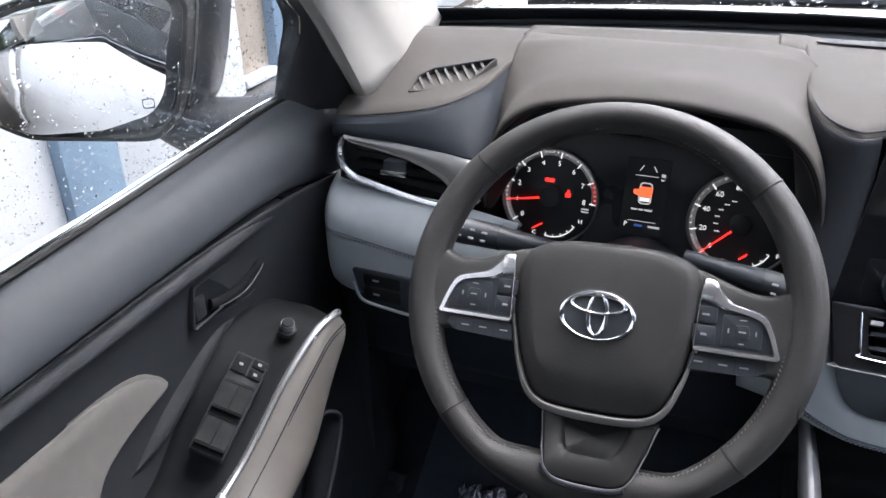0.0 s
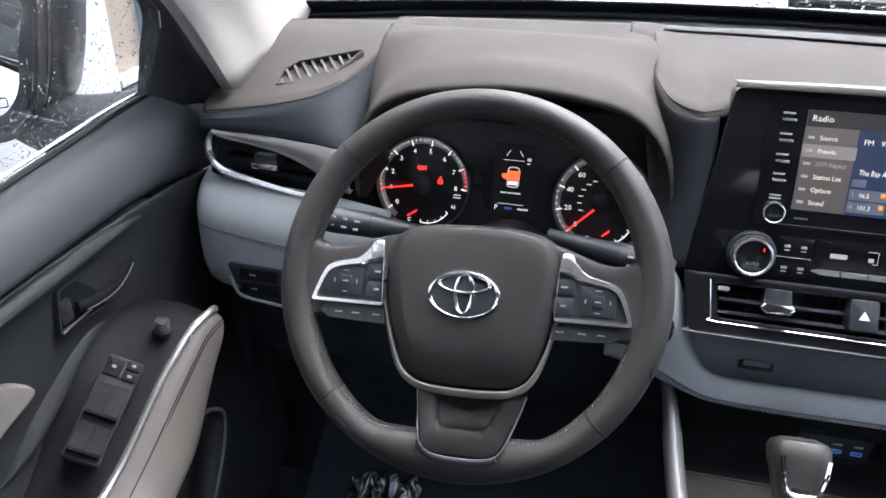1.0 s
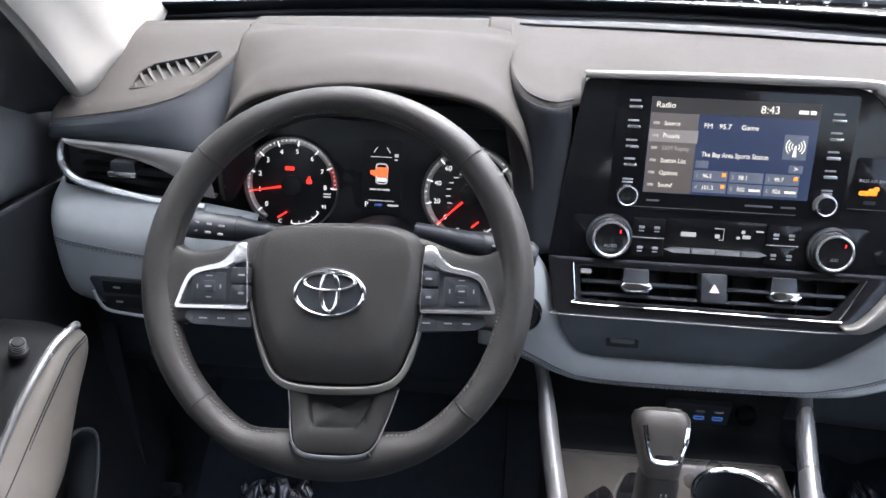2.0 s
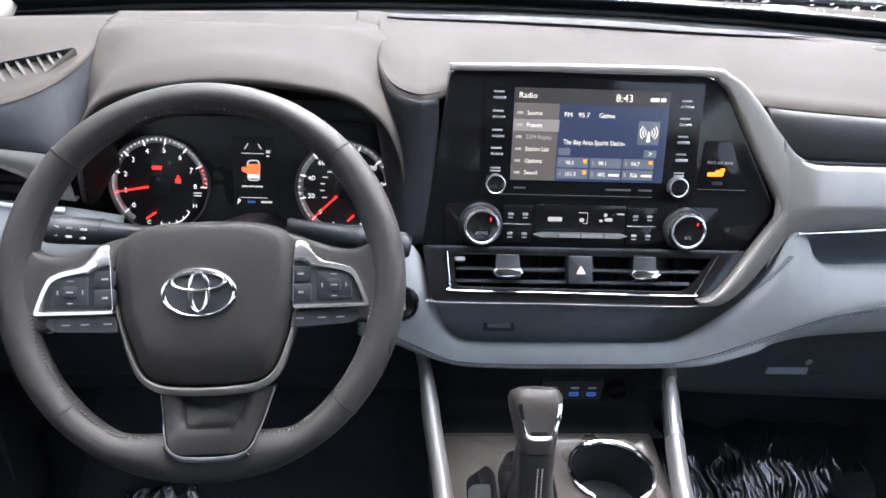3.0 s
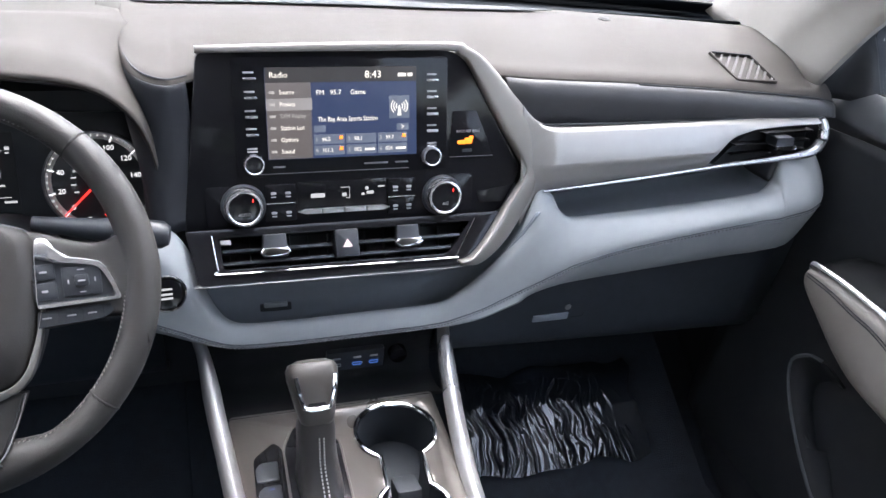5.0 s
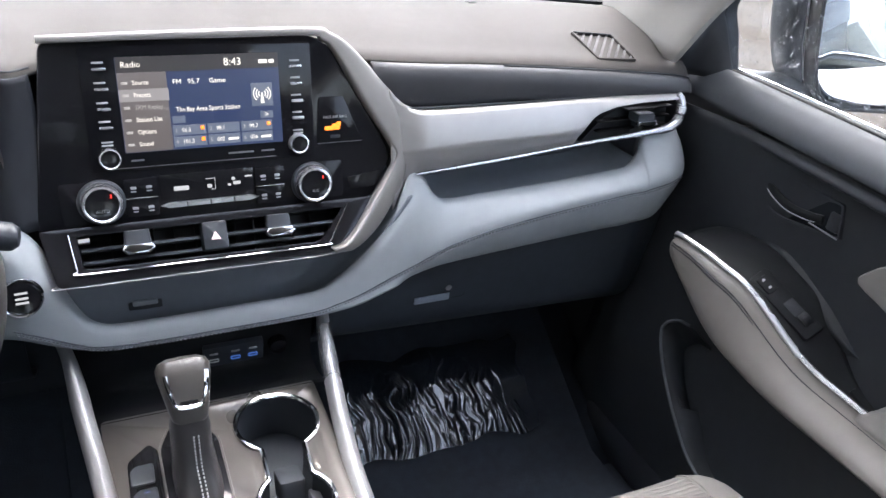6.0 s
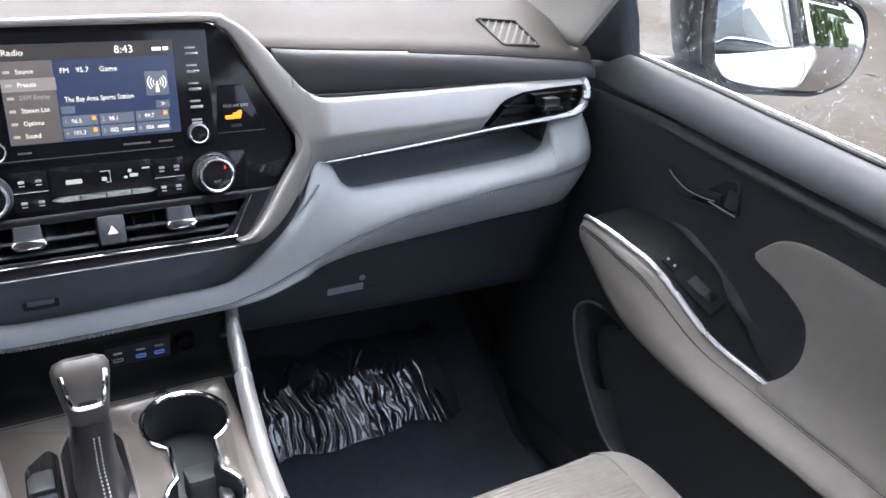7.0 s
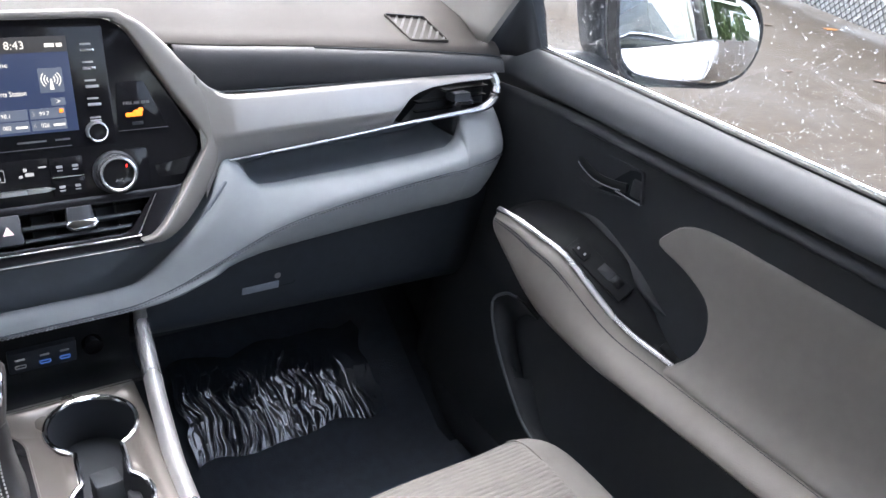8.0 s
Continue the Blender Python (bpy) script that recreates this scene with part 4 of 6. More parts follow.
def on_screen(rnd):
    x = -0.72 + 1.44 * rnd.random()
    q = (x / 0.75) ** 2
    t = 0.10 + 0.5 * rnd.random() ** 1.5
    y0, y1, z0, z1 = 1.40 - 0.16 * q, 1.02 - 0.12 * q, 1.200, 1.42
    return (x * (1 - 0.05 * t), y0 + (y1 - y0) * t + 0.004, z0 + (z1 - z0) * t + 0.006), (0, 0.5, 0.86), 0.0012 + 0.003 * rnd.random() ** 2


me = droplets(900, on_screen, 31)
me.materials.append(water)
ob = new("rain_drops", me)
ob.visible_shadow = False
tagged(ob, "rain drops scattered over the windscreen", "rain drops", "rain on the glass", "stuff")

# wiper and cowl under the windscreen
cowl = thing("cowl", (0, 1.45, 1.15), "black plastic cowl with wiper arms below the windscreen", "cowl")
rows = [[(x, 1.36 - 0.14 * (x / 0.75) ** 2, 1.205), (x, 1.44 - 0.14 * (x / 0.75) ** 2, 1.20), (x, 1.52 - 0.12 * (x / 0.75) ** 2, 1.17)] for x in (-0.78, -0.4, 0, 0.4, 0.78)]
part("cowl_panel", surf(rows, 4, 3), hard_black, cowl, thick=0.01)
for x0, x1 in ((-0.62, 0.02), (-0.02, 0.60)):
    pp = [(x0 + (x1 - x0) * t, 1.37 - 0.13 * ((x0 + (x1 - x0) * t) / 0.75) ** 2, 1.238 + 0.012 * t) for t in (0, 0.25, 0.5, 0.75, 1)]
    part("wiper_blade", tube(pp, 0.008, 8), rubber, cowl, "black wiper blade")

# chain-link fence with pale slats across the lot
fence = thing("fence", (8.5, 4.5, 0), "chain-link fence with pale woven slats on a low kerb", "fence")
fd = Vector((0.377, 0.926, 0))
fo = Vector((8.42, 4.5, 0))
slat_mat = shade("pale_slat", (0.50, 0.50, 0.48), 0.5, vary=0.05, scale=5)
wire_mat = shade("galvanised_wire", (0.10, 0.10, 0.10), 0.5, metal=0.4)
FF = Frame(fo, fd, (0, 0, 1))
for k in range(130):
    u = -6.0 + 0.092 * k
    part("slat", slab([(u, 0.08), (u + 0.078, 0.08), (u + 0.078, 1.9), (u, 1.9)], -0.01, 0.0, FF, 0.002), slat_mat, fence)
for k in range(6):
    part("post", tube([FF.at(-6 + 2.4 * k, 0, 0.02), FF.at(-6 + 2.4 * k, 2.0, 0.02)], 0.03, 10), wire_mat, fence, "galvanised post")
bm = bmesh.new()
for k in range(-24, 150):
    for sg in (1, -1):
        a = -6.0 + 0.09 * k
        u0, u1 = (a, a + 1.8) if sg > 0 else (a + 1.8, a)
        tube([FF.at(u0, 0.08, -0.018), FF.at(u1, 1.88, -0.018)], 0.0055, 3, bm, caps=False)
part("wire_mesh", bm, wire_mat, fence, "diagonal wire mesh")

# fallen leaves
rnd = random.Random(5)
leaf_mats = [shade("orange_leaf", (0.45, 0.17, 0.03), 0.6), shade("brown_leaf", (0.08, 0.05, 0.03), 0.7)]
for x, y, m, r in ((8.05, 4.35, 0, 0.09), (7.3, 4.6, 1, 0.06), (6.6, 3.0, 1, 0.07), (7.6, 3.4, 1, 0.04), (5.9, 3.4, 1, 0.04), (6.2, 2.1, 1, 0.05), (8.2, 5.4, 1, 0.05)):
    f = Frame((x, y, 0.006), (math.cos(x * 9), math.sin(x * 9), 0.05), (-math.sin(x * 9), math.cos(x * 9), 0.1))
    o = [(r * (0.55 + 0.45 * abs(math.cos(2.5 * t))) * math.cos(t), 0.8 * r * (0.55 + 0.45 * abs(math.cos(2.5 * t))) * math.sin(t)) for t in [2 * math.pi * k / 20 for k in range(20)]]
    tagged(part("leaf", slab(o, 0.0, 0.004, f, 0.001), leaf_mats[m]), "fallen autumn leaf on the wet asphalt", "leaf", "fallen leaves")


# trees behind the car
def tree(x, y, h, seed):
    rnd = random.Random(seed)
    t = thing("tree", (x, y, 0), "leafy green tree standing beyond the parking lot", "tree", "trees")
    part("trunk", tube(cr([(x, y, 0), (x + 0.1, y, h * 0.2), (x - 0.05, y + 0.1, h * 0.4), (x + 0.1, y, h * 0.6)], 4), [0.22 - 0.012 * i for i in range(13)], 10), bark, t)
    verts, faces, mesh = [], [], bpy.data.meshes.new("crown")
    for k in range(9):
        a = rnd.random() * 6.28
        part("limb", tube([(x, y, h * 0.35 + 0.03 * h * k), (x + math.cos(a) * h * 0.15, y + math.sin(a) * h * 0.15, h * 0.5 + 0.04 * h * k)], 0.05, 6), bark, t)
    for _ in range(2600):
        a, b, r = rnd.random() * 6.283, rnd.random(), rnd.random() ** 0.4
        rad = h * 0.30 * r * (0.75 + 0.4 * math.sin(3 * a + seed) * b)
        c = Vector((x + math.cos(a) * rad, y + math.sin(a) * rad, h * (0.14 + 0.80 * b * (1 - 0.3 * r))))
        u = Vector((rnd.uniform(-1, 1), rnd.uniform(-1, 1), rnd.uniform(-1, 1))).normalized()
        w = u.orthogonal().normalized()
        q = 0.16 + 0.20 * rnd.random()
        k0 = len(verts)
        verts += [tuple(c - u * q), tuple(c + w * q * 0.5), tuple(c + u * q), tuple(c - w * q * 0.5)]
        faces.append((k0, k0 + 1, k0 + 2, k0 + 3))
    mesh.from_pydata(verts, [], faces)
    mesh.materials.append(foliage)
    ob = new("crown", mesh)
    ob.parent = t
    ob.matrix_parent_inverse = Matrix.Translation(-places[t.name])


bark = shade("tree_bark", (0.10, 0.08, 0.06), 0.9, vary=0.3, scale=10)
foliage = shade("tree_foliage", (0.055, 0.085, 0.03), 0.7, vary=0.5, scale=2)
for x, y, h, sd in ((-3.5, -21, 6.5, 1), (1.2, -25, 6.0, 2), (4.5, -23, 5.0, 3)):
    tree(x, y, h, sd)

# ---- steering wheel details ----
dial_ring = shade("dial_ring", (0.22, 0.22, 0.23), 0.35, metal=0.7)
for a in (43, 137, 223, 317):
    t = radians(a)
    r1 = [rim_ring(t + d, g) for d, g in ((-0.0075, -0.0002), (-0.004, 0.0006), (0.004, 0.0006), (0.0075, -0.0002))]
    part("rim_seam", grid(r1, closed=True), rubber, wheel)


def stitches(a0, a1, step=2.2):
    bm = bmesh.new()
    a = a0
    while a < a1:
        t = radians(a)
        for q, e in ((150, 0.0), ):
            b = radians(q)
            tube([rim_point(t + dt, b + 9 * dt, 0.0004) for dt in (-0.006, 0.006)], 0.00065, 5, bm)
        a += step
    return bm


dark_thread = shade("dark_thread", (0.05, 0.05, 0.05), 0.8)
for a0, a1 in ((48, 90), (185, 221), (225, 252), (288, 315), (319, 355), (90, 133), (139, 170)):
    part("stitching", stitches(a0, a1, 1.5), thread if a0 > 170 else dark_thread, wheel, "grey stitching")

HUBZ = 0.013
half = [(0.0, 0.0550), (0.040, 0.0535), (0.064, 0.0475), (0.078, 0.036), (0.0838, 0.013), (0.0818, -0.012), (0.0765, -0.036), (0.0685, -0.061), (0.0590, -0.082), (0.044, -0.0930), (0.0, -0.0965)]
raised = [(0.0, 0.050), (0.036, 0.049), (0.058, 0.043), (0.0665, 0.032), (0.0665, 0.010), (0.0630, -0.012), (0.0580, -0.036), (0.0530, -0.052), (0.0455, -0.0605), (0.030, -0.0625), (0.0, -0.0632)]
HUBU = 0.0025


def both(pts):
    return [(u, v) for u, v in pts] + [(-u, v) for u, v in pts[-2:0:-1]]


def loop(pts):
    return [(q.x + HUBU, q.y) for q in cr([(u, v, 0) for u, v in both(pts)] + [(pts[0][0], pts[0][1], 0)], 4)][:-1]


hub_o, hub_i = loop(half), loop(raised)
rings = []
for k, sc, w in ((0.0, 1.0, -0.045), (0.0, 1.0, -0.008), (0.03, 1.0, -0.0015), (0.10, 1.0, 0.0020), (0.35, 1.0, 0.0068), (0.75, 1.0, 0.0122), (0.92, 1.0, 0.0138), (1.0, 0.99, 0.0144), (1.0, 0.9, 0.0155), (1.0, 0.6, 0.0168), (1.0, 0.3, 0.0175), (1.0, 0.02, 0.018)):
    rings.append([WF.at(HUBU + (a + (c - a) * k - HUBU) * sc, -0.008 + (b + (e - b) * k + 0.008) * sc, w) for (a, b), (c, e) in zip(hub_o, hub_i)])
hub = part("hub_cover", grid(rings, closed=True), leather, wheel, "black grained airbag cover", sharp=40)
# silver V that carries the cover: a lip under it, drawn out to thin lines up the sides
vin = [(0.0850, 0.006), (0.0826, -0.014), (0.0772, -0.038), (0.0690, -0.063), (0.0588, -0.0835), (0.0430, -0.0940), (0.020, -0.0968), (0.0, -0.0972)]
vout = [(0.0862, 0.006), (0.0845, -0.014), (0.0796, -0.038), (0.0722, -0.066), (0.0622, -0.0880), (0.0452, -0.1002), (0.021, -0.1038), (0.0, -0.1043)]
rows = []
for (a, b), (c, e) in zip(vin + [(-u, v) for u, v in vin[-2::-1]], vout + [(-u, v) for u, v in vout[-2::-1]]):
    rows.append([WF.at(HUBU + a + (c - a) * f, b + (e - b) * f, w) for f, w in ((0.0, -0.004), (0.03, 0.0035), (0.22, 0.0046), (0.85, 0.0022), (1.0, 0.0), (1.0, -0.012))])
part("silver_v_trim", surf(rows, 4, 3), band_satin, wheel, "satin silver V-shaped trim", thick=0.0008)
part("hub_back", slab([(u * 1.02, v * 1.02) for u, v in hub_o], -0.050, -0.009, WF, 0.002), matte_black, wheel)
# lower spoke: dished above, with a ledge towards the rim
spoke_black = shade("spoke_black", (0.0075, 0.0075, 0.0075), 0.45, spec=0.2)
spoke = rounded([(-0.0285, -0.1560), (0.0405, -0.1560), (0.0610, -0.098), (-0.0410, -0.098)], [0.014, 0.016, 0.002, 0.002], 6)
dish = rounded([(-0.0165, -0.1325), (0.0280, -0.1325), (0.0400, -0.104), (-0.0235, -0.104)], [0.009, 0.010, 0.002, 0.002], 6)


def ramp_w(v):
    """The spoke climbs from behind the cover up on to the rim."""
    t = min(1.0, max(0.0, (-0.110 - v) / 0.036))
    return 0.0195 * t * t * (3 - 2 * t)


rings = []
for k, sc, w in ((0.0, 1.0, -0.02), (0.0, 1.0, 0.0005), (0.10, 1.0, 0.0022), (0.72, 1.0, 0.0016), (1.0, 1.0, -0.0005), (1.0, 0.94, -0.0050), (1.0, 0.5, -0.0075), (1.0, 0.02, -0.0080)):
    rings.append([WF.at(0.006 + (a + (c - a) * k - 0.006) * sc, -0.118 + (b + (e - b) * k + 0.118) * sc, w + ramp_w(-0.118 + (b + (e - b) * k + 0.118) * sc)) for (a, b), (c, e) in zip(spoke, dish)])
part("lower_spoke", grid(rings, closed=True), spoke_black, wheel, "dark dished lower spoke")
edge = [(-0.0405, -0.102), (-0.0375, -0.120), (-0.0342, -0.134), (-0.0295, -0.1465), (-0.0190, -0.1545), (0.0045, -0.1568), (0.0300, -0.1548), (0.0430, -0.1472), (0.0530, -0.1250), (0.0615, -0.0990)]
path = cr([WF.at(u, v, 0.0012 + ramp_w(v)) for u, v in edge], 6)
part("spoke_edge", tube(path, 0.0007, 8), dial_ring, wheel, "thin satin silver spoke edge")
part("spoke_gap", tube([p + WF.v * -0.0024 - WF.w * 0.0015 for p in path[16:-14]], 0.0030, 8), matte_black, wheel)

dim_mark = shade("dim_grey_mark", (0.30, 0.30, 0.31), 0.6, vary=0.02)
# side spokes: leather arm, silver trim, switches
for s in (-1, 1):

    def o(pts):
        q = [(s * u, v) for u, v in pts]
        return q if s > 0 else q[::-1]

    rows = []
    for u, top, low, w in ((0.070, 0.044, -0.046, -0.001), (0.084, 0.041, -0.046, 0.0), (0.100, 0.035, -0.045, 0.001), (0.118, 0.029, -0.044, 0.002), (0.134, 0.027, -0.042, 0.004), (0.146, 0.030, -0.043, 0.0075), (0.155, 0.038, -0.049, 0.0115), (0.162, 0.050, -0.060, 0.0145), (0.168, 0.062, -0.074, 0.0150)):
        mid = (top + low) / 2
        rows.append([WF.at(s * u, mid + (top - mid) * f, w + d) for f, d in ((0.90, -0.034), (1.0, -0.018), (0.97, -0.006), (0.86, -0.001), (0.4, 0.0), (-0.4, 0.0), (-0.86, -0.001), (-0.97, -0.006), (-1.0, -0.018), (-0.90, -0.034))])
    part("spoke", surf(rows, 4, 3), leather, wheel, "black leather side spoke", sharp=70)
    outer = rounded(o([(0.0805, -0.0282), (0.1515, -0.0280), (0.1443, -0.0066), (0.1372, 0.0085), (0.124, 0.0125), (0.1055, 0.0165), (0.0970, 0.0275), (0.0925, 0.0340), (0.0835, 0.0345)]), [0.002, 0.005, 0.008, 0.008, 0.006, 0.010, 0.008, 0.004, 0.003], 4)
    inner = rounded(o([(0.0800, -0.0238), (0.1445, -0.0236), (0.1390, -0.0086), (0.1335, 0.0020), (0.1235, 0.0060), (0.1035, 0.0095), (0.0950, 0.0125), (0.0895, 0.0150), (0.0815, 0.0165)]), [0.002, 0.003, 0.006, 0.006, 0.004, 0.006, 0.004, 0.003, 0.002], 4)
    part("silver_trim", rim_slab(outer, inner, -0.002, 0.0095, WF, 0.002), silver, wheel, "bright silver spoke trim")
    pad = part("switch_pad", slab(inner, -0.002, 0.0060, WF, 0.001), hard_black, wheel, "black switch pad")
    for u, v, w, h in ((0.0875, 0.004, 0.019, 0.014), (0.0875, -0.013, 0.019, 0.015), (0.118, -0.007, 0.032, 0.026)):
        part("button", slab(rrect(s * u, v, w, h, 0.002), 0.004, 0.0075, WF, 0.0008), hard_black, pad)
    part("centre_button", slab(rrect(s * 0.118, -0.007, 0.012, 0.011, 0.003), 0.006, 0.0088, WF, 0.001), hard_black, pad)
    for u, v, w, h in ((0.0875, 0.004, 0.006, 0.0018), (0.0875, -0.013, 0.005, 0.0022), (0.118, -0.007, 0.006, 0.0014), (0.118, 0.003, 0.006, 0.0010), (0.118, -0.017, 0.005, 0.0010), (0.107, -0.007, 0.0012, 0.004), (0.129, -0.007, 0.0012, 0.004)):
        part("symbol", slab(rrect(s * u, v, w, h, 0.0004, 2), 0.0070, 0.0093 if (u, v) == (0.118, -0.007) else 0.0079, WF, 0.0001), dim_mark, pad)
    low = rounded(o([(0.077, -0.0445), (0.134, -0.0425), (0.149, -0.0300), (0.079, -0.0300)]), [0.002, 0.006, 0.004, 0.002], 4)
    keys = part("lower_keys", slab(low, -0.012, 0.005, WF, 0.001), hard_black, wheel, "lower row of black keys")
    for u in (0.086, 0.106, 0.123):
        part("symbol", slab(rrect(s * u, -0.0365, 0.0075, 0.0014, 0.0004, 2), 0.004, 0.0055, WF, 0.0001), dim_mark, keys)
        part("key_gap", slab(rrect(s * (u + 0.0095), -0.0365, 0.0006, 0.011, 0.0002, 2), 0.004, 0.0053, WF, 0.0001), matte_black, keys)

# round badge on the hub, drawn as plain ovals
BF = WF.shift(-0.0017, -0.0106, 0.0172)


def oval(fr, cu, cv, a, b, r, w=0.001, n=40, flat=0.7):
    pts = [fr.at(cu + a * math.cos(2 * math.pi * k / n), cv + b * math.sin(2 * math.pi * k / n), w) for k in range(n + 1)]
    return tube(pts, r, 8, caps=False, flat=flat)


badge = part("badge", slab([(0.0338 * math.cos(2 * math.pi * k / 40), 0.0230 * math.sin(2 * math.pi * k / 40)) for k in range(40)], -0.002, 0.0008, BF, 0.0005), hard_black, wheel, "dark oval hub badge")
for cu, cv, a, b in ((0, 0, 0.0315, 0.0208), (0, 0.0098, 0.0232, 0.0078), (0, 0.0014, 0.0078, 0.0182)):
    part("badge_oval", oval(BF, cu, cv, a, b, 0.0021), chrome, badge, "chrome oval")
for k in range(7):
    part("embossed_bar", slab(rrect(-0.0205 + 0.0063 * k, -0.0443, 0.0048, 0.0042, 0.0006, 2), -0.002, 0.0003, WF.shift(0, 0, 0.0158), 0.0002), leather, hub)

# ---- steering column and stalks ----
column = thing("steering_column", (-0.367, 0.80, 1.05), "black plastic steering column shroud with two control stalks", "steering column")
cp = [WF.at(0, -0.02, -0.03), WF.at(0, -0.035, -0.09), (-0.367, 0.83, 1.005), (-0.367, 0.93, 0.96)]
part("shroud", tube(cr(cp, 5), [0.050 + 0.0012 * i for i in range(16)], 24), hard_black, column)
for s in (-1, 1):
    x0, x1 = (-0.425, -0.566) if s < 0 else (-0.31, -0.176)
    z0, z1 = (1.068, 1.086) if s < 0 else (1.085, 1.072)
    pts = [(x0 + (x1 - x0) * t, 0.800 - 0.022 * t, z0 + (z1 - z0) * t) for t in (0, 0.25, 0.45, 0.55, 0.57, 0.80, 0.82, 0.95, 1.0)]
    stalk = part("stalk", tube(pts, [0.008, 0.0095, 0.0115, 0.0135, 0.0142, 0.0148, 0.0152, 0.0148, 0.010], 16), hard_black, column, "black control stalk with white symbols")
    d = (Vector(pts[-1]) - Vector(pts[0])).normalized()
    sf = Frame(Vector(pts[5]) + Vector((0, -0.0135, 0.006)), (1, 0, d.z * (1 if d.x > 0 else -1)), (0, 0.42, 0.9))
    for k in range(6):
        part("symbol", slab(rrect(s * (0.008 - 0.0135 * (k % 3)), 0.004 - 0.009 * (k // 3), 0.006 - 0.001 * (k % 2), 0.0022, 0.0006, 2), -0.004, 0.0008, sf, 0.0001), mark, stalk)
    part("ring_groove", tube([pts[4], (pts[4][0] + 0.0012, pts[4][1], pts[4][2])], 0.0147, 16), matte_black, stalk)

# ---- instrument cluster ----
cluster = thing("instrument_cluster", (-0.367, 0.955, 1.0), "dark instrument cluster with two lit dials and a small display", "instrument cluster")
GF = Frame((-0.367, 0.946, 1.060), (1, 0, 0), (0, 0.26, 0.966))
part("backplate", slab(rounded([(-0.205, -0.085), (0.19, -0.085), (0.175, 0.085), (-0.18, 0.09)], 0.02), -0.03, -0.006, GF, 0.001), shade("faceplate", (0.034, 0.037, 0.042), 0.3), cluster, "smoked dark faceplate")
ticks = glow("dial_white", (1.0, 0.98, 0.95), 0.1716)
needle_red = glow("needle_red", (1.0, 0.03, 0.02), 0.3276)
amber = glow("amber_light", (1.0, 0.22, 0.012), 0.3510)
blue_glow = glow("blue_light", (0.12, 0.30, 1.0), 0.045)
dim_white = glow("dim_white", (0.9, 0.9, 0.88), 0.0858)
dial_face = shade("dial_face", (0.030, 0.032, 0.036), 0.4)


band_silver = shade("scale_silver", (0.72, 0.71, 0.69), 0.4, metal=0.2)


def pol(r, a):
    return r * math.cos(radians(a)), r * math.sin(radians(a))


def dial(cu, cv, start, step, labels, minor, needle, red=None):
    f = GF.shift(cu, cv, 0)
    n = 64
    d = part("dial", slab([pol(0.0610, 360 * k / n) for k in range(n)], -0.008, -0.003, f, 0.0004), dial_face, cluster, "black dial with white figures")
    part("dial_rim", rim_slab([pol(0.0625, 360 * k / n) for k in range(n)], [pol(0.0600, 360 * k / n) for k in range(n)], -0.006, 0.004, f, 0.001), dial_ring, d, "thin grey metal rim")
    a1 = start - step * (len(labels) - 1)
    arc = [start + 14 - (start + 14 - a1 + 2) * k / 48 for k in range(49)]
    bm = bmesh.new()
    grid([[f.at(*pol(r, a), w) for r, w in ((0.0592, -0.0026), (0.0560, -0.0014), (0.0525, -0.0026))] for a in arc], bm)
    part("scale_band", bm, band_silver, d, "grey scale band")
    for k, text in enumerate(labels):
        a = start - step * k
        c, q = math.cos(radians(a)), math.sin(radians(a))
        tf = Frame(f.at(*pol(0.0545, a), -0.001), f.u * c + f.v * q, f.v * c - f.u * q)
        part("tick", slab(rrect(0, 0, 0.0078, 0.0014, 0.0003, 2), -0.001, 0.0004, tf, 0.0001), ticks, d)
        if text:
            words("figure", text, 0.0090, f, *pol(0.0435, a), -0.0024, ticks, d)
        if k < len(labels) - 1:
            for j in range(1, minor):
                b = a - step * j / minor
                c, q = math.cos(radians(b)), math.sin(radians(b))
                tf = Frame(f.at(*pol(0.0570, b), -0.001), f.u * c + f.v * q, f.v * c - f.u * q)
                part("tick", slab(rrect(0, 0, 0.0030, 0.0007, 0.0002, 2), -0.001, 0.0004, tf, 0.0001), ticks, d)
    c, q = math.cos(radians(needle)), math.sin(radians(needle))
    nf = Frame(f.at(0, 0, 0.003), f.u * c + f.v * q, f.v * c - f.u * q)
    part("needle", slab([(0.013, -0.0014), (0.057, -0.0006), (0.057, 0.0006), (0.013, 0.0014)], -0.0005, 0.0008, nf, 0.0002), needle_red, d, "lit red needle")
    part("needle_hub", turned([(0.013, -0.004), (0.0128, 0.003), (0.010, 0.0045), (0.0, 0.005)], f, 28), hard_black, d)
    if red:
        bm = bmesh.new()
        grid([[f.at(*pol(r, a), -0.0012) for r in (0.0592, 0.0545)] for a in [red[0] + (red[1] - red[0]) * k / 10 for k in range(11)]], bm)
        part("red_zone", bm, glow("red_zone", (0.8, 0.05, 0.04), 0.05), d, "dark red warning zone")
    return d, f


d1, f1 = dial(-0.122, 0.0015, 219, 27.7, ["0", "1", "2", "3", "4", "5", "6", "7", "8"], 5, 190.5, (25, -2))
d2, f2 = dial(0.109, 0.0015, 225, 31.0, ["0", "20", "40", "60", "80", "100", "120", "140"], 4, 224)
for f, d, a0, a1 in ((f1, d1, 258, 330), (f2, d2, 262, 335)):
    # small lower gauge
    g = f.shift(0.006, -0.018, 0.0)
    pts = [g.at(*pol(0.0335, a0 + (a1 - a0) * k / 20), -0.0018) for k in range(21)]
    part("lower_scale", tube(pts, 0.0007, 6), ticks, d)
    for k in range(5):
        a = a0 + (a1 - a0) * k / 4
        part("lower_tick", tube([g.at(*pol(0.0300, a), -0.0018), g.at(*pol(0.0340, a), -0.0018)], 0.0006, 6), ticks, d)
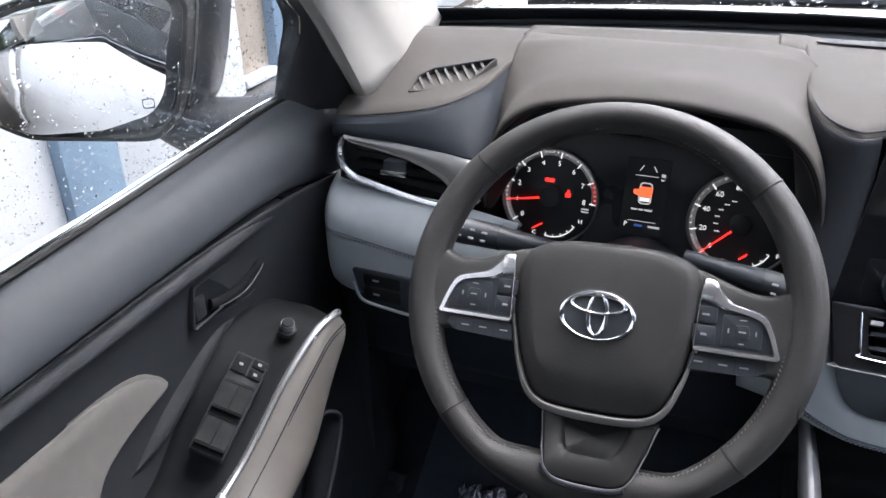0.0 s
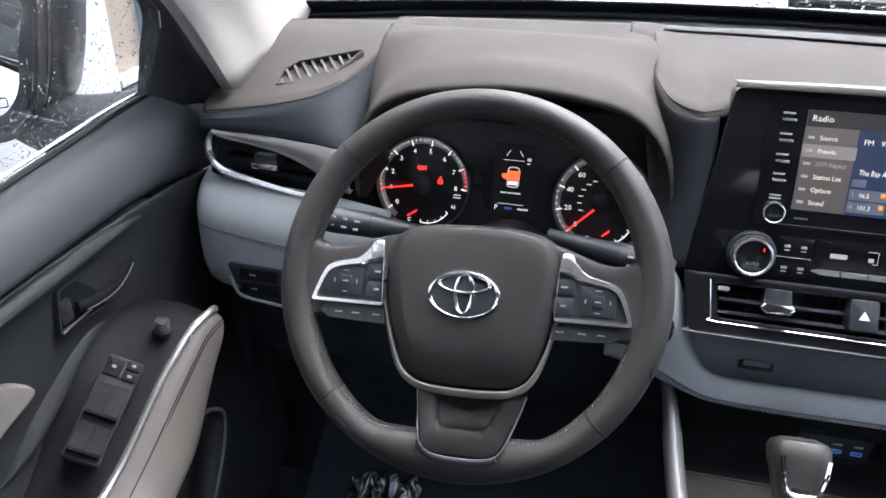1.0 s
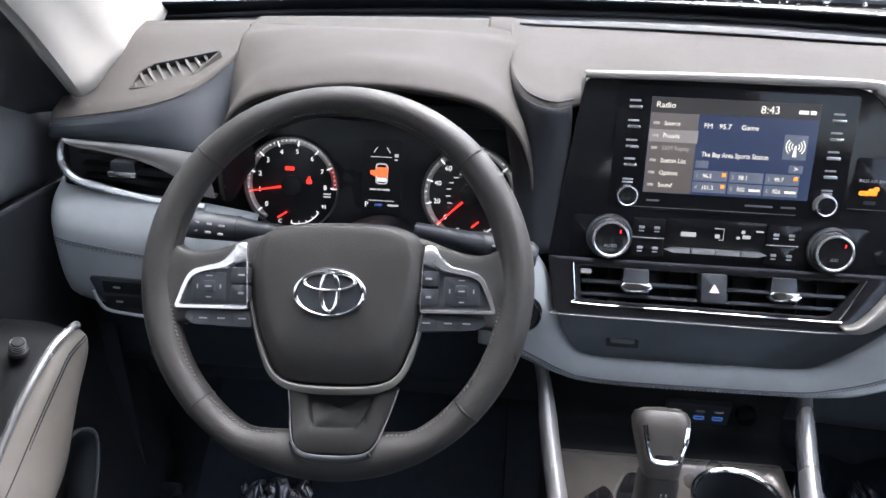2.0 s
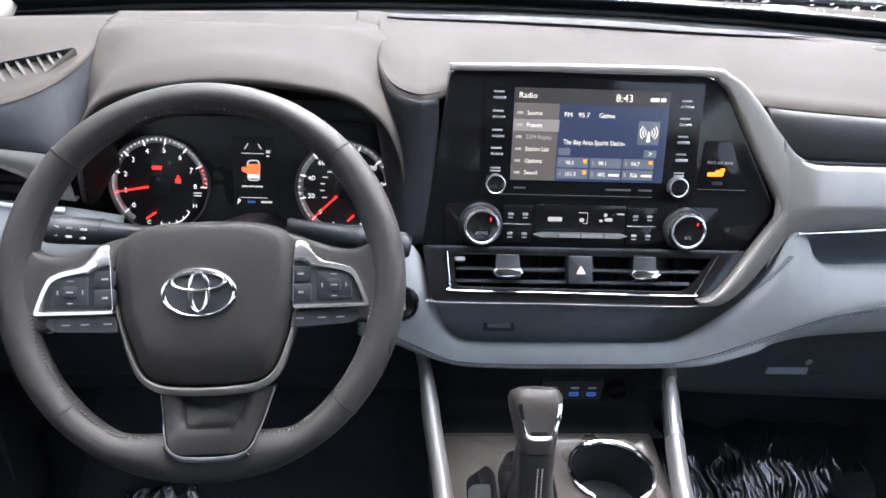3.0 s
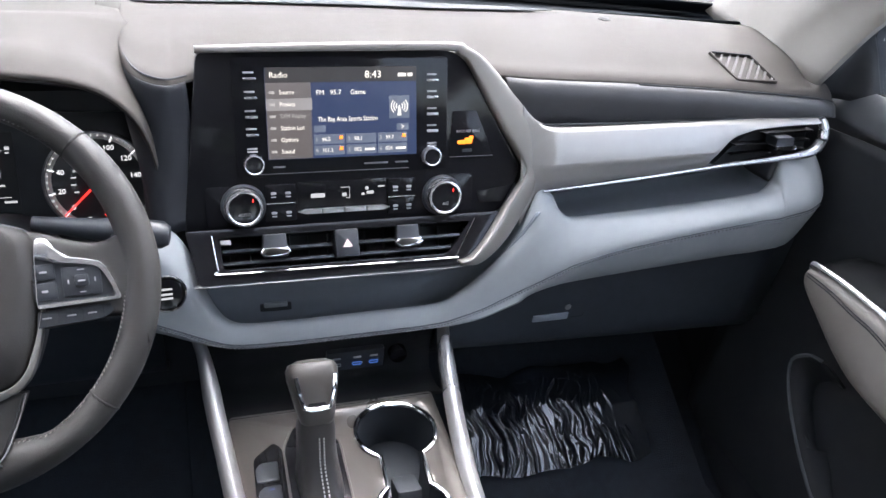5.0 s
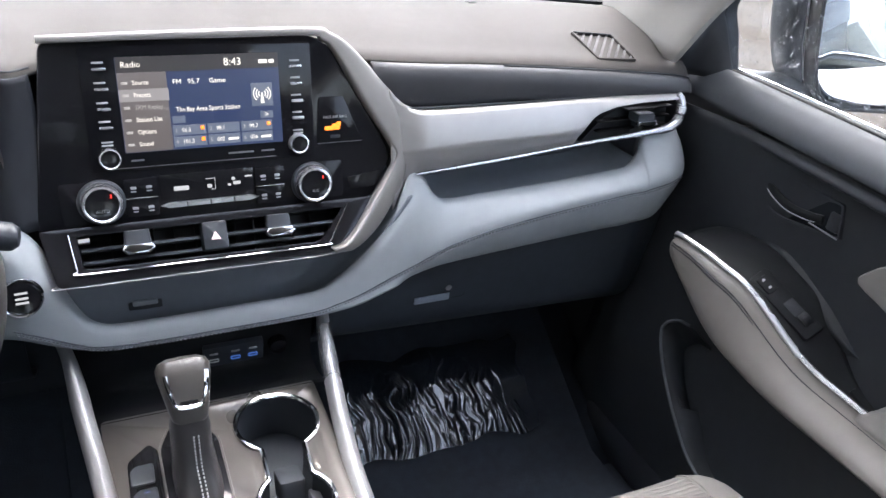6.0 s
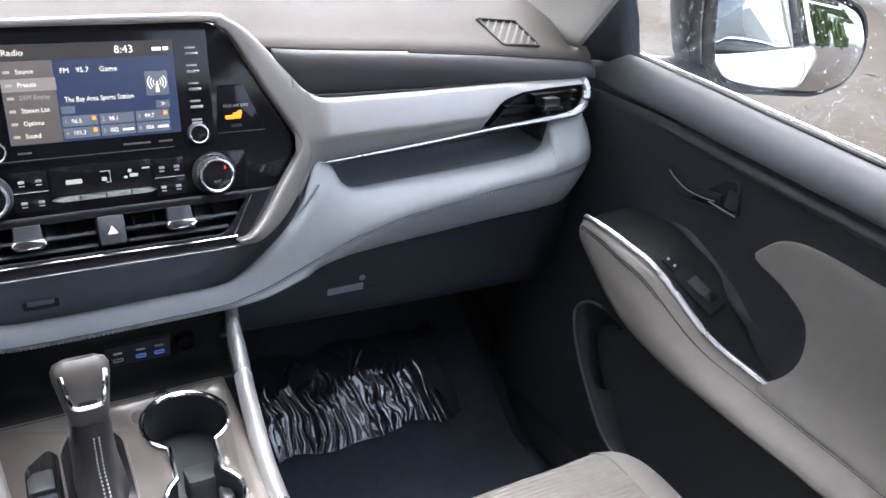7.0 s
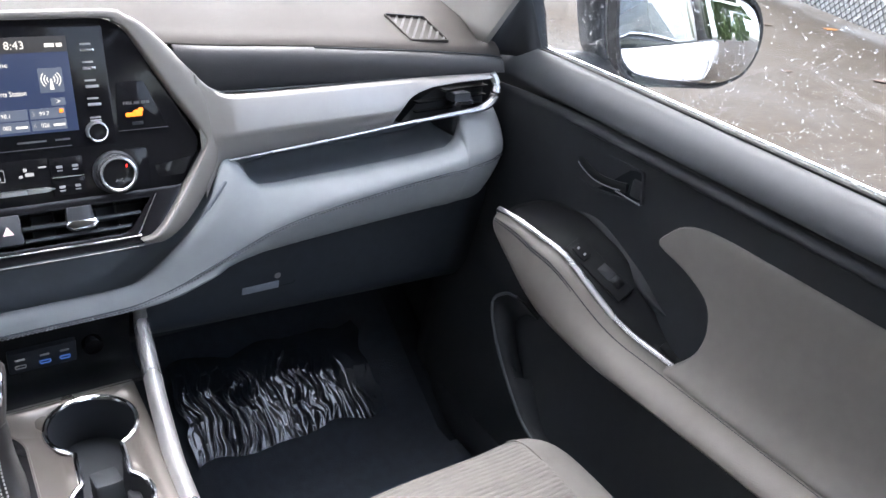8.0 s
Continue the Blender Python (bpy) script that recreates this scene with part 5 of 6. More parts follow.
part("lower_needle", tube([f1.at(-0.018, -0.0435, 0.001), f1.at(-0.006, -0.0355, 0.001)], 0.0012, 6), needle_red, d1, "small red needle")
part("lower_needle", tube([f2.at(0.004, -0.0415, 0.001), f2.at(0.0125, -0.0340, 0.001)], 0.0012, 6), needle_red, d2, "small red needle")
words("figure", "C", 0.0075, f1, -0.016, -0.049, -0.0024, ticks, d1)
words("figure", "H", 0.0080, f1, 0.042, -0.027, -0.0024, ticks, d1)
words("figure", "E", 0.0080, f2, -0.014, -0.047, -0.0024, ticks, d2)
words("figure", "F", 0.0080, f2, 0.046, -0.032, -0.0024, ticks, d2)
for u, v, w, h, m in ((-0.003, 0.021, 0.012, 0.005, needle_red), (0.0225, 0.005, 0.007, 0.006, needle_red), (0.0225, 0.010, 0.003, 0.004, needle_red), (0.046, -0.010, 0.010, 0.0016, dim_white), (0.046, -0.0135, 0.010, 0.0016, dim_white)):
    part("telltale", slab(rrect(u, v, w, h, 0.001, 2), -0.003, -0.0022, f1, 0.0001), m, d1)
for k, a in enumerate((205, 186, 168, 150, 132, 114)):
    part("inner_figure", slab(rrect(*pol(0.0285, a), 0.006, 0.0016, 0.0004, 2), -0.003, -0.0024, f2, 0.0001), dim_white, d2)
# middle display
scr = part("trip_display", slab(rrect(-0.0055, 0.018, 0.052, 0.094, 0.002), -0.007, -0.004, GF, 0.0004), glow("display_black", (0.35, 0.45, 0.6), 0.0006), cluster, "dark trip display")
for pts in ([(-0.016, 0.049), (-0.0115, 0.056)], [(0.0005, 0.056), (0.005, 0.049)]):
    part("lane_mark", tube([GF.at(u, v, -0.0035) for u, v in pts], 0.0007, 6), dim_white, scr)
for u, v, w, h, m in ((-0.0065, 0.0435, 0.028, 0.0009, dim_white), (0.013, 0.046, 0.005, 0.004, dim_white), (0.0125, 0.0405, 0.004, 0.002, dim_white),
                      (-0.0165, 0.0015, 0.008, 0.0022, dim_white), (-0.0085, 0.0015, 0.006, 0.0022, dim_white), (0.0005, 0.0015, 0.010, 0.0022, dim_white), (-0.0055, -0.0130, 0.034, 0.0009, dim_white), (-0.009, -0.0185, 0.010, 0.0030, blue_glow), (0.010, -0.0185, 0.014, 0.0026, dim_white)):
    part("display_bar", slab(rrect(u, v, w, h, 0.0004, 2), -0.004, -0.0034, GF, 0.0001), m, scr)
part("car_symbol", rim_slab(rrect(-0.0055, 0.022, 0.016, 0.027, 0.005), rrect(-0.0055, 0.022, 0.0125, 0.0235, 0.004), -0.004, -0.0032, GF, 0.0002), dim_white, scr)
part("car_symbol", slab(rrect(-0.0055, 0.0145, 0.012, 0.005, 0.001), -0.004, -0.0032, GF, 0.0001), ticks, scr)
part("warning_shape", slab(rounded([(-0.020, 0.021), (-0.012, 0.018), (0.002, 0.018), (0.003, 0.030), (-0.012, 0.030), (-0.014, 0.026), (-0.020, 0.026)], 0.001, 2), -0.004, -0.0026, GF, 0.0001), glow("red_warning", (1.0, 0.10, 0.03), 0.36), scr, "red warning shape")
words("letter", "P", 0.009, GF, -0.0245, -0.0185, -0.0034, ticks, scr)

# start button beside the wheel
sb = thing("start_button", (-0.178, 0.80, 0.985), "round black engine start button with a thin chrome ring", "button")
BFS = Frame((-0.186, 0.792, 0.990), (1, 0.06, 0), (0, 0.25, 0.97))
part("ring", turned([(0.0225, -0.006), (0.0225, 0.002), (0.0215, 0.0035), (0.0200, 0.0025), (0.0195, -0.004)], BFS, 40), chrome, sb, "thin chrome ring")
part("face", turned([(0.0195, -0.004), (0.0192, 0.0010), (0.017, 0.0022), (0.008, 0.0012), (0.0, 0.001)], BFS, 40), smoke, sb)
for v in (0.005, -0.001, -0.006):
    part("legend", slab(rrect(0, v, 0.013, 0.0022, 0.0006, 2), 0.0005, 0.0023, BFS, 0.0001), dim_white, sb)

# ---- touch screen and keys ----
lcd_bg = glow("screen_navy", (0.10, 0.17, 0.42), 0.0351)
lcd_top = glow("screen_header", (0.10, 0.095, 0.09), 0.0468)
lcd_menu = glow("screen_menu", (0.30, 0.26, 0.24), 0.0585)
lcd_sel = glow("screen_selected", (0.42, 0.39, 0.37), 0.1014)
lcd_tile = glow("screen_tile", (0.30, 0.36, 0.48), 0.0585)
lcd_text = glow("screen_text", (1.0, 0.93, 0.80), 0.19)
lcd_dim = glow("screen_dim_text", (0.7, 0.66, 0.6), 0.10)
unit = part("screen_glass", slab(rrect(0.029, 0.1215, 0.255, 0.137, 0.006), -0.002, 0.0015, SF, 0.0006), smoke, stack, "smoked glass around the screen")
lcd = part("screen", slab(rrect(0.0275, 0.1255, 0.179, 0.105, 0.0006, 2), 0.0, 0.0020, SF, 0.0001), lcd_bg, stack, "lit touch screen showing radio presets")


def tile(u0, u1, v0, v1, m, w=0.0024, name="screen_tile"):
    return part(name, slab([(u0, v0), (u1, v0), (u1, v1), (u0, v1)], 0.001, w, SF, 0.0001), m, lcd)


tile(-0.0615, 0.117, 0.161, 0.178, lcd_top)
tile(-0.0615, -0.0100, 0.0735, 0.161, lcd_menu)
tile(-0.0615, -0.0090, 0.1295, 0.1430, lcd_sel, 0.0028)
words("screen_word", "Radio", 0.0092, SF, -0.0570, 0.1695, 0.0027, lcd_text, lcd, "LEFT")
words("screen_word", "8:43", 0.0120, SF, 0.0640, 0.1690, 0.0027, lcd_text, lcd)
for u, w in ((0.099, 0.010), (0.109, 0.006)):
    tile(u - w / 2, u + w / 2, 0.1665, 0.1705, lcd_text, 0.0028, "status_mark")
for k, (text, m) in enumerate((("Source", lcd_text), ("Presets", lcd_text), ("SXM Replay", lcd_dim), ("Station List", lcd_text), ("Options", lcd_text), ("Sound", lcd_text))):
    v = 0.1500 - 0.0136 * k
    if text:
        words("screen_word", text, 0.0071, SF, -0.0465, v, 0.0031, m, lcd, "LEFT", 0.86)
    else:
        tile(-0.046, -0.018, v - 0.002, v + 0.002, m, 0.0031, "screen_bar")
    tile(-0.0580, -0.0515, v - 0.0014, v + 0.0014, lcd_dim, 0.0031, "menu_mark")
words("screen_word", "FM", 0.0078, SF, -0.0040, 0.1490, 0.0023, lcd_text, lcd, "LEFT")
words("screen_word", "95.7", 0.0078, SF, 0.0190, 0.1490, 0.0023, lcd_text, lcd, "CENTER")
words("screen_word", "Game", 0.0078, SF, 0.0360, 0.1490, 0.0023, lcd_text, lcd, "LEFT")
words("screen_word", "The Bay Area Sports Station", 0.0080, SF, 0.0330, 0.1180, 0.0023, lcd_text, lcd, "CENTER", 0.78)
tile(0.0830, 0.1080, 0.1170, 0.1440, lcd_tile)
ant = SF.shift(0.0955, 0.1315, 0.003)
for r in (0.004, 0.007, 0.010):
    for c in (0, 180):
        part("antenna_arc", tube([ant.at(*pol(r, c + 45 - 9 * k)) for k in range(11)], 0.0006, 5), lcd_text, lcd)
part("antenna_mast", slab([(-0.0022, -0.011), (0.0022, -0.011), (0.0007, 0.001), (-0.0007, 0.001)], -0.001, 0.0004, ant, 0.0001), lcd_text, lcd)
tile(0.0920, 0.1070, 0.1025, 0.1110, lcd_tile)
words("screen_word", ">", 0.0085, SF, 0.0995, 0.1068, 0.0028, lcd_text, lcd)
tile(-0.0080, 0.0060, 0.1030, 0.1110, lcd_tile, 0.0022)
for k, text in enumerate(("96.5", "98.1", "99.7", "101.3", "002", "026")):
    u, v = -0.0085 + 0.0385 * (k % 3), 0.0890 - 0.0130 * (k // 3)
    tile(u, u + 0.0365, v, v + 0.0115, lcd_tile)
    words("screen_word", str(k + 1), 0.0066, SF, u + 0.0035, v + 0.0055, 0.0028, lcd_dim, lcd)
    words("screen_word", text, 0.0066, SF, u + 0.0095, v + 0.0055, 0.0028, lcd_text, lcd, "LEFT", 0.9)
    if k in (0, 2, 3):
        tile(u + 0.0305, u + 0.0345, v + 0.0055, v + 0.0095, amber, 0.0030, "preset_mark")
    if k in (4, 5):
        tile(u + 0.0225, u + 0.0345, v + 0.0040, v + 0.0065, lcd_text, 0.0030, "screen_bar")
# key columns and small knobs
for u, vs, lab in ((-0.0785, (0.1660, 0.1445, 0.1230, 0.1025), 0.0865), (0.1375, (0.1615, 0.1415, 0.1210, 0.1005), 0.0855)):
    for v in vs:
        part("key", slab(rrect(u, v, 0.0145, 0.0032, 0.0012), 0.0, 0.0035, SF, 0.001), silver, stack, "silver key edge")
        part("key_legend", slab(rrect(u - 0.001, v + 0.0068, 0.012, 0.0020, 0.0004, 2), 0.001, 0.0019, SF, 0.0001), mark, stack)
    for q in (0.0, -0.0034):
        part("key_legend", slab(rrect(u - 0.001, lab + q, 0.012, 0.0018, 0.0004, 2), 0.001, 0.0019, SF, 0.0001), mark, stack)


def knob(u, v, r, h, label, name):
    f = SF.shift(u, v, 0.0)
    k = part(name, turned([(r * 1.04, -0.002), (r * 1.03, h * 0.55), (r, h * 0.8), (r * 0.97, h), (r * 0.88, h * 1.03), (r * 0.81, h * 0.96)], f, 44), silver, stack, label)
    part("knob_face", turned([(r * 0.815, h * 0.90), (r * 0.81, h * 0.97), (r * 0.5, h * 0.93), (0.0, h * 0.93)], f, 36), gloss_black, k)
    return k, f


knob(-0.0788, 0.0685, 0.0118, 0.010, "small silver-rimmed black knob", "small_knob")
knob(0.1355, 0.0695, 0.0118, 0.010, "small silver-rimmed black knob", "small_knob")
for u, v, text in ((-0.0935, 0.0200, "AUTO"), (0.1500, 0.0190, "A/C")):
    k, f = knob(u, v, 0.0215, 0.018, "large silver-rimmed black climate knob", "climate_knob")
    part("knob_collar", turned([(0.0260, -0.002), (0.0258, 0.004), (0.0235, 0.006), (0.0220, 0.005)], f, 44), hard_black, k)
    words("legend", text, 0.0052, f, 0, -0.0075, 0.0172, mark, k)
    part("pointer", slab(rrect(0.010, 0.009, 0.0016, 0.004, 0.0004, 2), 0.016, 0.0174, f, 0.0001), needle_red, k)
part("knob_plate", slab(rrect(-0.116, 0.020, 0.040, 0.048, 0.006), -0.001, 0.0014, SF, 0.0005), smoke, stack)
part("knob_plate", slab(rrect(0.170, 0.021, 0.040, 0.048, 0.006), -0.001, 0.0014, SF, 0.0005), smoke, stack)
for u0 in (-0.0505, 0.0975):
    for v in (0.0330, 0.0095):
        b = part("climate_key", slab(rrect(u0, v, 0.036, 0.0215, 0.0015), -0.001, 0.0028, SF, 0.0008), smoke, stack)
        for q in (-0.008, 0.009):
            part("symbol", slab(rrect(u0 + q, v, 0.0065, 0.0032, 0.0010, 2), 0.002, 0.0032, SF, 0.0001), mark, b)
            part("symbol", slab(rrect(u0 + q, v - 0.0042, 0.0058, 0.0014, 0.0004, 2), 0.002, 0.0032, SF, 0.0001), mark, b)
    part("key_divider", slab(rrect(u0, 0.0212, 0.035, 0.0010, 0.0003, 2), 0.0, 0.0036, SF, 0.0001), silver, stack)
cd = part("climate_display", slab(rrect(0.0245, 0.0300, 0.108, 0.030, 0.001), -0.001, 0.0012, SF, 0.0004), gloss_black, stack, "black climate display with pale symbols")
for u, v, w, h in ((-0.006, 0.0275, 0.017, 0.0052), (0.026, 0.0270, 0.0055, 0.0045), (0.054, 0.0335, 0.004, 0.004), (0.058, 0.0280, 0.009, 0.004), (0.049, 0.0265, 0.004, 0.003), (0.072, 0.0350, 0.009, 0.0018)):
    part("symbol", slab(rrect(u, v, w, h, 0.001, 2), 0.0008, 0.0018, SF, 0.0001), dim_white, cd)
part("symbol", tube([SF.at(u, v, 0.0018) for u, v in ((0.022, 0.0360), (0.0325, 0.0360), (0.0325, 0.0230), (0.028, 0.0230))], 0.0006, 5), dim_white, cd)
edges = [-0.0300, -0.0020, 0.0250, 0.0525, 0.0815]
for k in range(4):
    a, b = edges[k] + 0.0003, edges[k + 1] - 0.0003
    pts = [(a, 0.0062), (b, 0.0062), (b, 0.0118), (a, 0.0118)]
    if k == 0:
        pts = [(a - 0.001, 0.0090), (a + 0.008, 0.0062), (b, 0.0062), (b, 0.0118), (a + 0.008, 0.0118)]
    if k == 3:
        pts = [(a, 0.0062), (b - 0.008, 0.0062), (b + 0.001, 0.0090), (b - 0.008, 0.0118), (a, 0.0118)]
    part("toggle_key", slab(pts, 0.0, 0.0060, SF, 0.0022), side_silver, stack, "silver toggle key")
part("fascia_line", slab(rrect(0.016, 0.0562, 0.182, 0.0007, 0.0002, 2), 0.0, 0.0019, SF, 0.0001), dial_ring, stack)
for u, w in ((-0.050, 0.014), (0.066, 0.030), (0.098, 0.016)):
    part("small_legend", slab(rrect(u, 0.0640, w, 0.0020, 0.0006, 2), 0.001, 0.0019, SF, 0.0001), dial_ring, stack)
# airbag lamp
lamp = part("airbag_lamp", slab(rounded([(0.159, 0.0665), (0.219, 0.0655), (0.195, 0.1240), (0.164, 0.1235)], 0.003), -0.001, 0.0016, SF, 0.0008), smoke, stack, "smoked lamp panel with an amber symbol")
part("lamp_line", slab(rrect(0.189, 0.0670, 0.058, 0.0006, 0.0002, 2), 0.001, 0.0020, SF, 0.0001), dial_ring, lamp)
words("legend", "PASS AIR BAG", 0.0050, SF, 0.1840, 0.0985, 0.0017, mark, lamp)
for u, v, w, h in ((0.176, 0.0850, 0.012, 0.0050), (0.1845, 0.0865, 0.010, 0.0075), (0.188, 0.0900, 0.006, 0.005)):
    part("amber_symbol", slab(rrect(u, v, w, h, 0.002), 0.001, 0.0019, SF, 0.0001), amber, lamp, "amber light")
part("symbol", slab(rrect(0.183, 0.0745, 0.013, 0.004, 0.001), 0.001, 0.0018, SF, 0.0001), dial_face, lamp)
part("fascia_gleam", slab(rounded([(0.196, 0.0215), (0.244, 0.028), (0.232, 0.006), (0.200, 0.006)], 0.003), -0.002, 0.0010, SF, 0.0008), gloss_black, stack)

# centre vents
part("vent_back", slab(mouth, -0.049, -0.034, VF, 0.0005), matte_black, stack)
for v, w in ((-0.0035, -0.004), (-0.0180, -0.002)):
    for a, b in ((-0.121, 0.008), (0.040, 0.170 if v > -0.01 else 0.156)):
        part("vane", slab([(a, v - 0.0022), (b, v - 0.0022), (b, v + 0.0014), (a, v + 0.0014)], -0.030, w, VF, 0.0008), hard_black, stack, "dark vent slat")
for k in range(12):
    u = -0.112 + 0.0235 * k
    part("upright_vane", slab(rrect(u, -0.007, 0.0012, 0.036, 0.0003, 2), -0.034, -0.022, VF, 0.0002), matte_black, stack)
for u in (-0.0615, 0.1010):
    t = part("vent_tab", slab([(u - 0.015, -0.008), (u + 0.015, -0.008), (u + 0.0135, 0.0125), (u - 0.0135, 0.0125)], -0.015, 0.0035, VF, 0.002), hard_black, stack, "dark vent tab")
    part("tab_lip", slab(rounded([(u - 0.0185, -0.0090), (u - 0.0125, -0.0150), (u + 0.0125, -0.0150), (u + 0.0185, -0.0090), (u + 0.015, -0.0040), (u - 0.015, -0.0040)], 0.001, 2), -0.004, 0.0085, VF, 0.003), chrome, t, "chrome tab lip")
hz = part("hazard_button", slab(rrect(0.0240, -0.0045, 0.0285, 0.0335, 0.003), -0.020, 0.0055, VF, 0.002), hard_black, stack, "black hazard button with a pale triangle")
part("triangle", slab([(0.0185, -0.0095), (0.0300, -0.0095), (0.0242, 0.0005)], 0.004, 0.0059, VF, 0.0002), glow("pale_pink", (1.0, 0.75, 0.75), 0.20), hz)
bez = cr([VF.at(-0.1325, 0.0150, 0.001), VF.at(-0.1300, -0.010, 0.001), VF.at(-0.1275, -0.0255, 0.001), VF.at(-0.1215, -0.0305, 0.001), VF.at(0.00, -0.0315, 0.001), VF.at(0.150, -0.0330, 0.001), VF.at(0.1610, -0.0300, 0.001), VF.at(0.175, -0.009, 0.001), VF.at(0.1905, 0.0150, 0.001)], 6)
part("chrome_bezel", tube(bez, 0.0010, 8), chrome, stack, "thin chrome vent edge")
part("lower_chrome_line", tube(cr([VF.at(-0.150, -0.040, 0.0), VF.at(-0.144, -0.0440, 0.0), VF.at(0.0, -0.0448, 0.0), VF.at(0.160, -0.0452, 0.0), VF.at(0.182, -0.038, 0.0), VF.at(0.205, -0.010, 0.0)], 6), 0.0006, 8), dial_ring, stack, "thin silver line under the vents")
part("vent_switch", slab(rrect(-0.117, 0.0070, 0.012, 0.005, 0.001), -0.02, -0.002, VF, 0.001), mark, stack)
# flap in the tray
TF = Frame((-0.058, 0.853, 0.9085), (1, 0, 0), (0, 0.35, 0.94))
flap = part("socket_flap", slab(rrect(0, 0, 0.040, 0.024, 0.002), -0.01, 0.003, TF, 0.001), hard_black, stack, "dark socket flap")
part("flap_lip", slab(rrect(0, 0.010, 0.030, 0.006, 0.002), 0.0, 0.006, TF, 0.002), grey_soft, flap)

# ---- dash top details ----
vent_fin = shade("grey_vent_fin", (0.075, 0.073, 0.071), 0.55, vary=0.06)


def demister(s, corners, n):
    """A slotted outlet; corners run round its opening in the dash top."""
    c = sum((Vector(p) for p in corners), Vector()) / len(corners)
    v = thing("demister_vent", c, "dark slotted demister vent set into the dash top", "air vent", "demister vents")
    f = Frame(c + Vector((0, 0, 0.0012)), (1, 0, 0), (0, 0.93, 0.36))
    flat = [((Vector(p) - c).dot(f.u), (Vector(p) - c).dot(f.v)) for p in corners]
    inner = rounded(flat, 0.004, 3)
    outer = [(u * (1 + 0.0045 / math.hypot(u, w)), w * (1 + 0.0045 / math.hypot(u, w))) for u, w in inner]
    part("vent_frame", rim_slab(outer, inner, -0.008, 0.0014, f, 0.001), dark_soft, v)
    part("vent_floor", slab(inner, -0.012, -0.008, f, 0.0004), matte_black, v)
    d = Vector((0.57, -0.82)) if s < 0 else Vector((-0.62, -0.785))
    p = Vector((-d.y, d.x))
    reach = [Vector(q).dot(p) for q in flat]
    lo, hi = min(reach), max(reach)
    for k in range(n):
        w = lo + (hi - lo) * (k + 0.5) / n
        cut = []
        for a, b in zip(inner, inner[1:] + inner[:1]):
            a, b = Vector(a), Vector(b)
            ka, kb = a.dot(p) - w, b.dot(p) - w
            if ka * kb < 0:
                cut.append((a + (b - a) * ka / (ka - kb)).dot(d))
        if len(cut) < 2 or max(cut) - min(cut) < 0.006:
            continue
        q = [d * a + p * (w + e) for a, e in ((min(cut) - 0.001, -0.0018), (max(cut) + 0.001, -0.0018), (max(cut) + 0.001, 0.0016), (min(cut) - 0.001, 0.0016))]
        part("vent_slat", slab([(c.x, c.y) for c in q], -0.008, 0.0002, f, 0.0008), vent_fin, v)
    top = sorted(flat, key=lambda q: -q[1])[:2]
    part("edge_line", tube([f.at(*top[0], 0.0016), f.at(*top[1], 0.0016)], 0.0012, 6), matte_black, v)
    return v


demister(1, ((0.579, 0.881, 1.2005), (0.638, 0.875, 1.1975), (0.626, 0.926, 1.2165), (0.565, 0.934, 1.2205)), 9)
demister(-1, ((-0.652, 0.888, 1.199), (-0.618, 0.897, 1.202), (-0.591, 0.914, 1.208), (-0.57, 0.958, 1.226), (-0.64, 0.929, 1.214), (-0.653, 0.914, 1.208)), 10)
# stitched seams of the pads
part("pad_seam", tube(cr([(x, y - 0.0015, z - 0.0045) for x, y, z in llip], 5), 0.0013, 6), matte_black, dash)
part("pad_seam", tube(cr([(x, y - 0.0045, z - 0.0045) for x, y, z in lip[10:]], 5), 0.0012, 6), matte_black, dash)
part("pad_seam", tube(cr([(x + 0.002, y + 0.003, z + 0.0022) for x, y, z in lip[:7]], 5), 0.0013, 6), matte_black, dash)
part("band_shadow_gap", tube(cr([(x, 0.853, z) for x, z in ((0.27, 1.1535), (0.45, 1.1520), (0.62, 1.1535), (0.715, 1.1545))], 5), 0.0018, 6), matte_black, dash)
# thread rows along the grey trim
def dashes(path, step, r, length):
    bm = bmesh.new()
    acc = 0.0
    for a, b in zip(path, path[1:]):
        acc += (b - a).length
        if acc >= step:
            acc = 0.0
            d = (b - a).normalized()
            tube([a - d * length / 2, a + d * length / 2], r, 4, bm)
    return bm


seam_shadow = shade("seam_shadow", (0.09, 0.10, 0.115), 0.7)
pale_thread = shade("pale_thread", (0.25, 0.265, 0.28), 0.7)
for st, k in ((grey[1:], 0.45), (greyl, 0.0)):
    line = []
    for x, *p in st:
        w = k * min(1.0, max(0.0, (0.21 - x) / 0.08))
        q = cr([(x, *c) for c in p], 20)[round(20 * (2 + w))]
        line.append((q.x, q.y - 0.0018, q.z))
    line = cr(line, 60)
    part("trim_seam", tube(line[::6], 0.0010, 5), seam_shadow, dash)
    part("trim_stitching", dashes([q + Vector((0, -0.0008, -0.0030)) for q in line], 0.0042, 0.0007, 0.0028), seam_shadow, dash, "grey stitching")
    part("trim_stitching", dashes([q + Vector((0, -0.0008, -0.0048)) for q in line], 0.0042, 0.0007, 0.0028), pale_thread, dash, "pale stitching")
lip_line = [(0.306, 0.834, 1.050), (0.316, 0.834, 1.033), (0.338, 0.833, 1.0215)] + [(x, 0.833, z) for x, z in ((0.40, 1.0238), (0.50, 1.0290), (0.61, 1.0372), (0.640, 1.0432))] + [(0.656, 0.836, 1.058), (0.661, 0.839, 1.085)]
part("shelf_seam", tube(cr(lip_line, 6), 0.0009, 5), seam_shadow, dash)
part("tray_edge_line", tube(cr([(x, p[1][0] - 0.0030, p[1][1] * 0.75 + p[2][1] * 0.25) for x, *p in grey[4:9]], 8), 0.0008, 5), seam_shadow, dash)
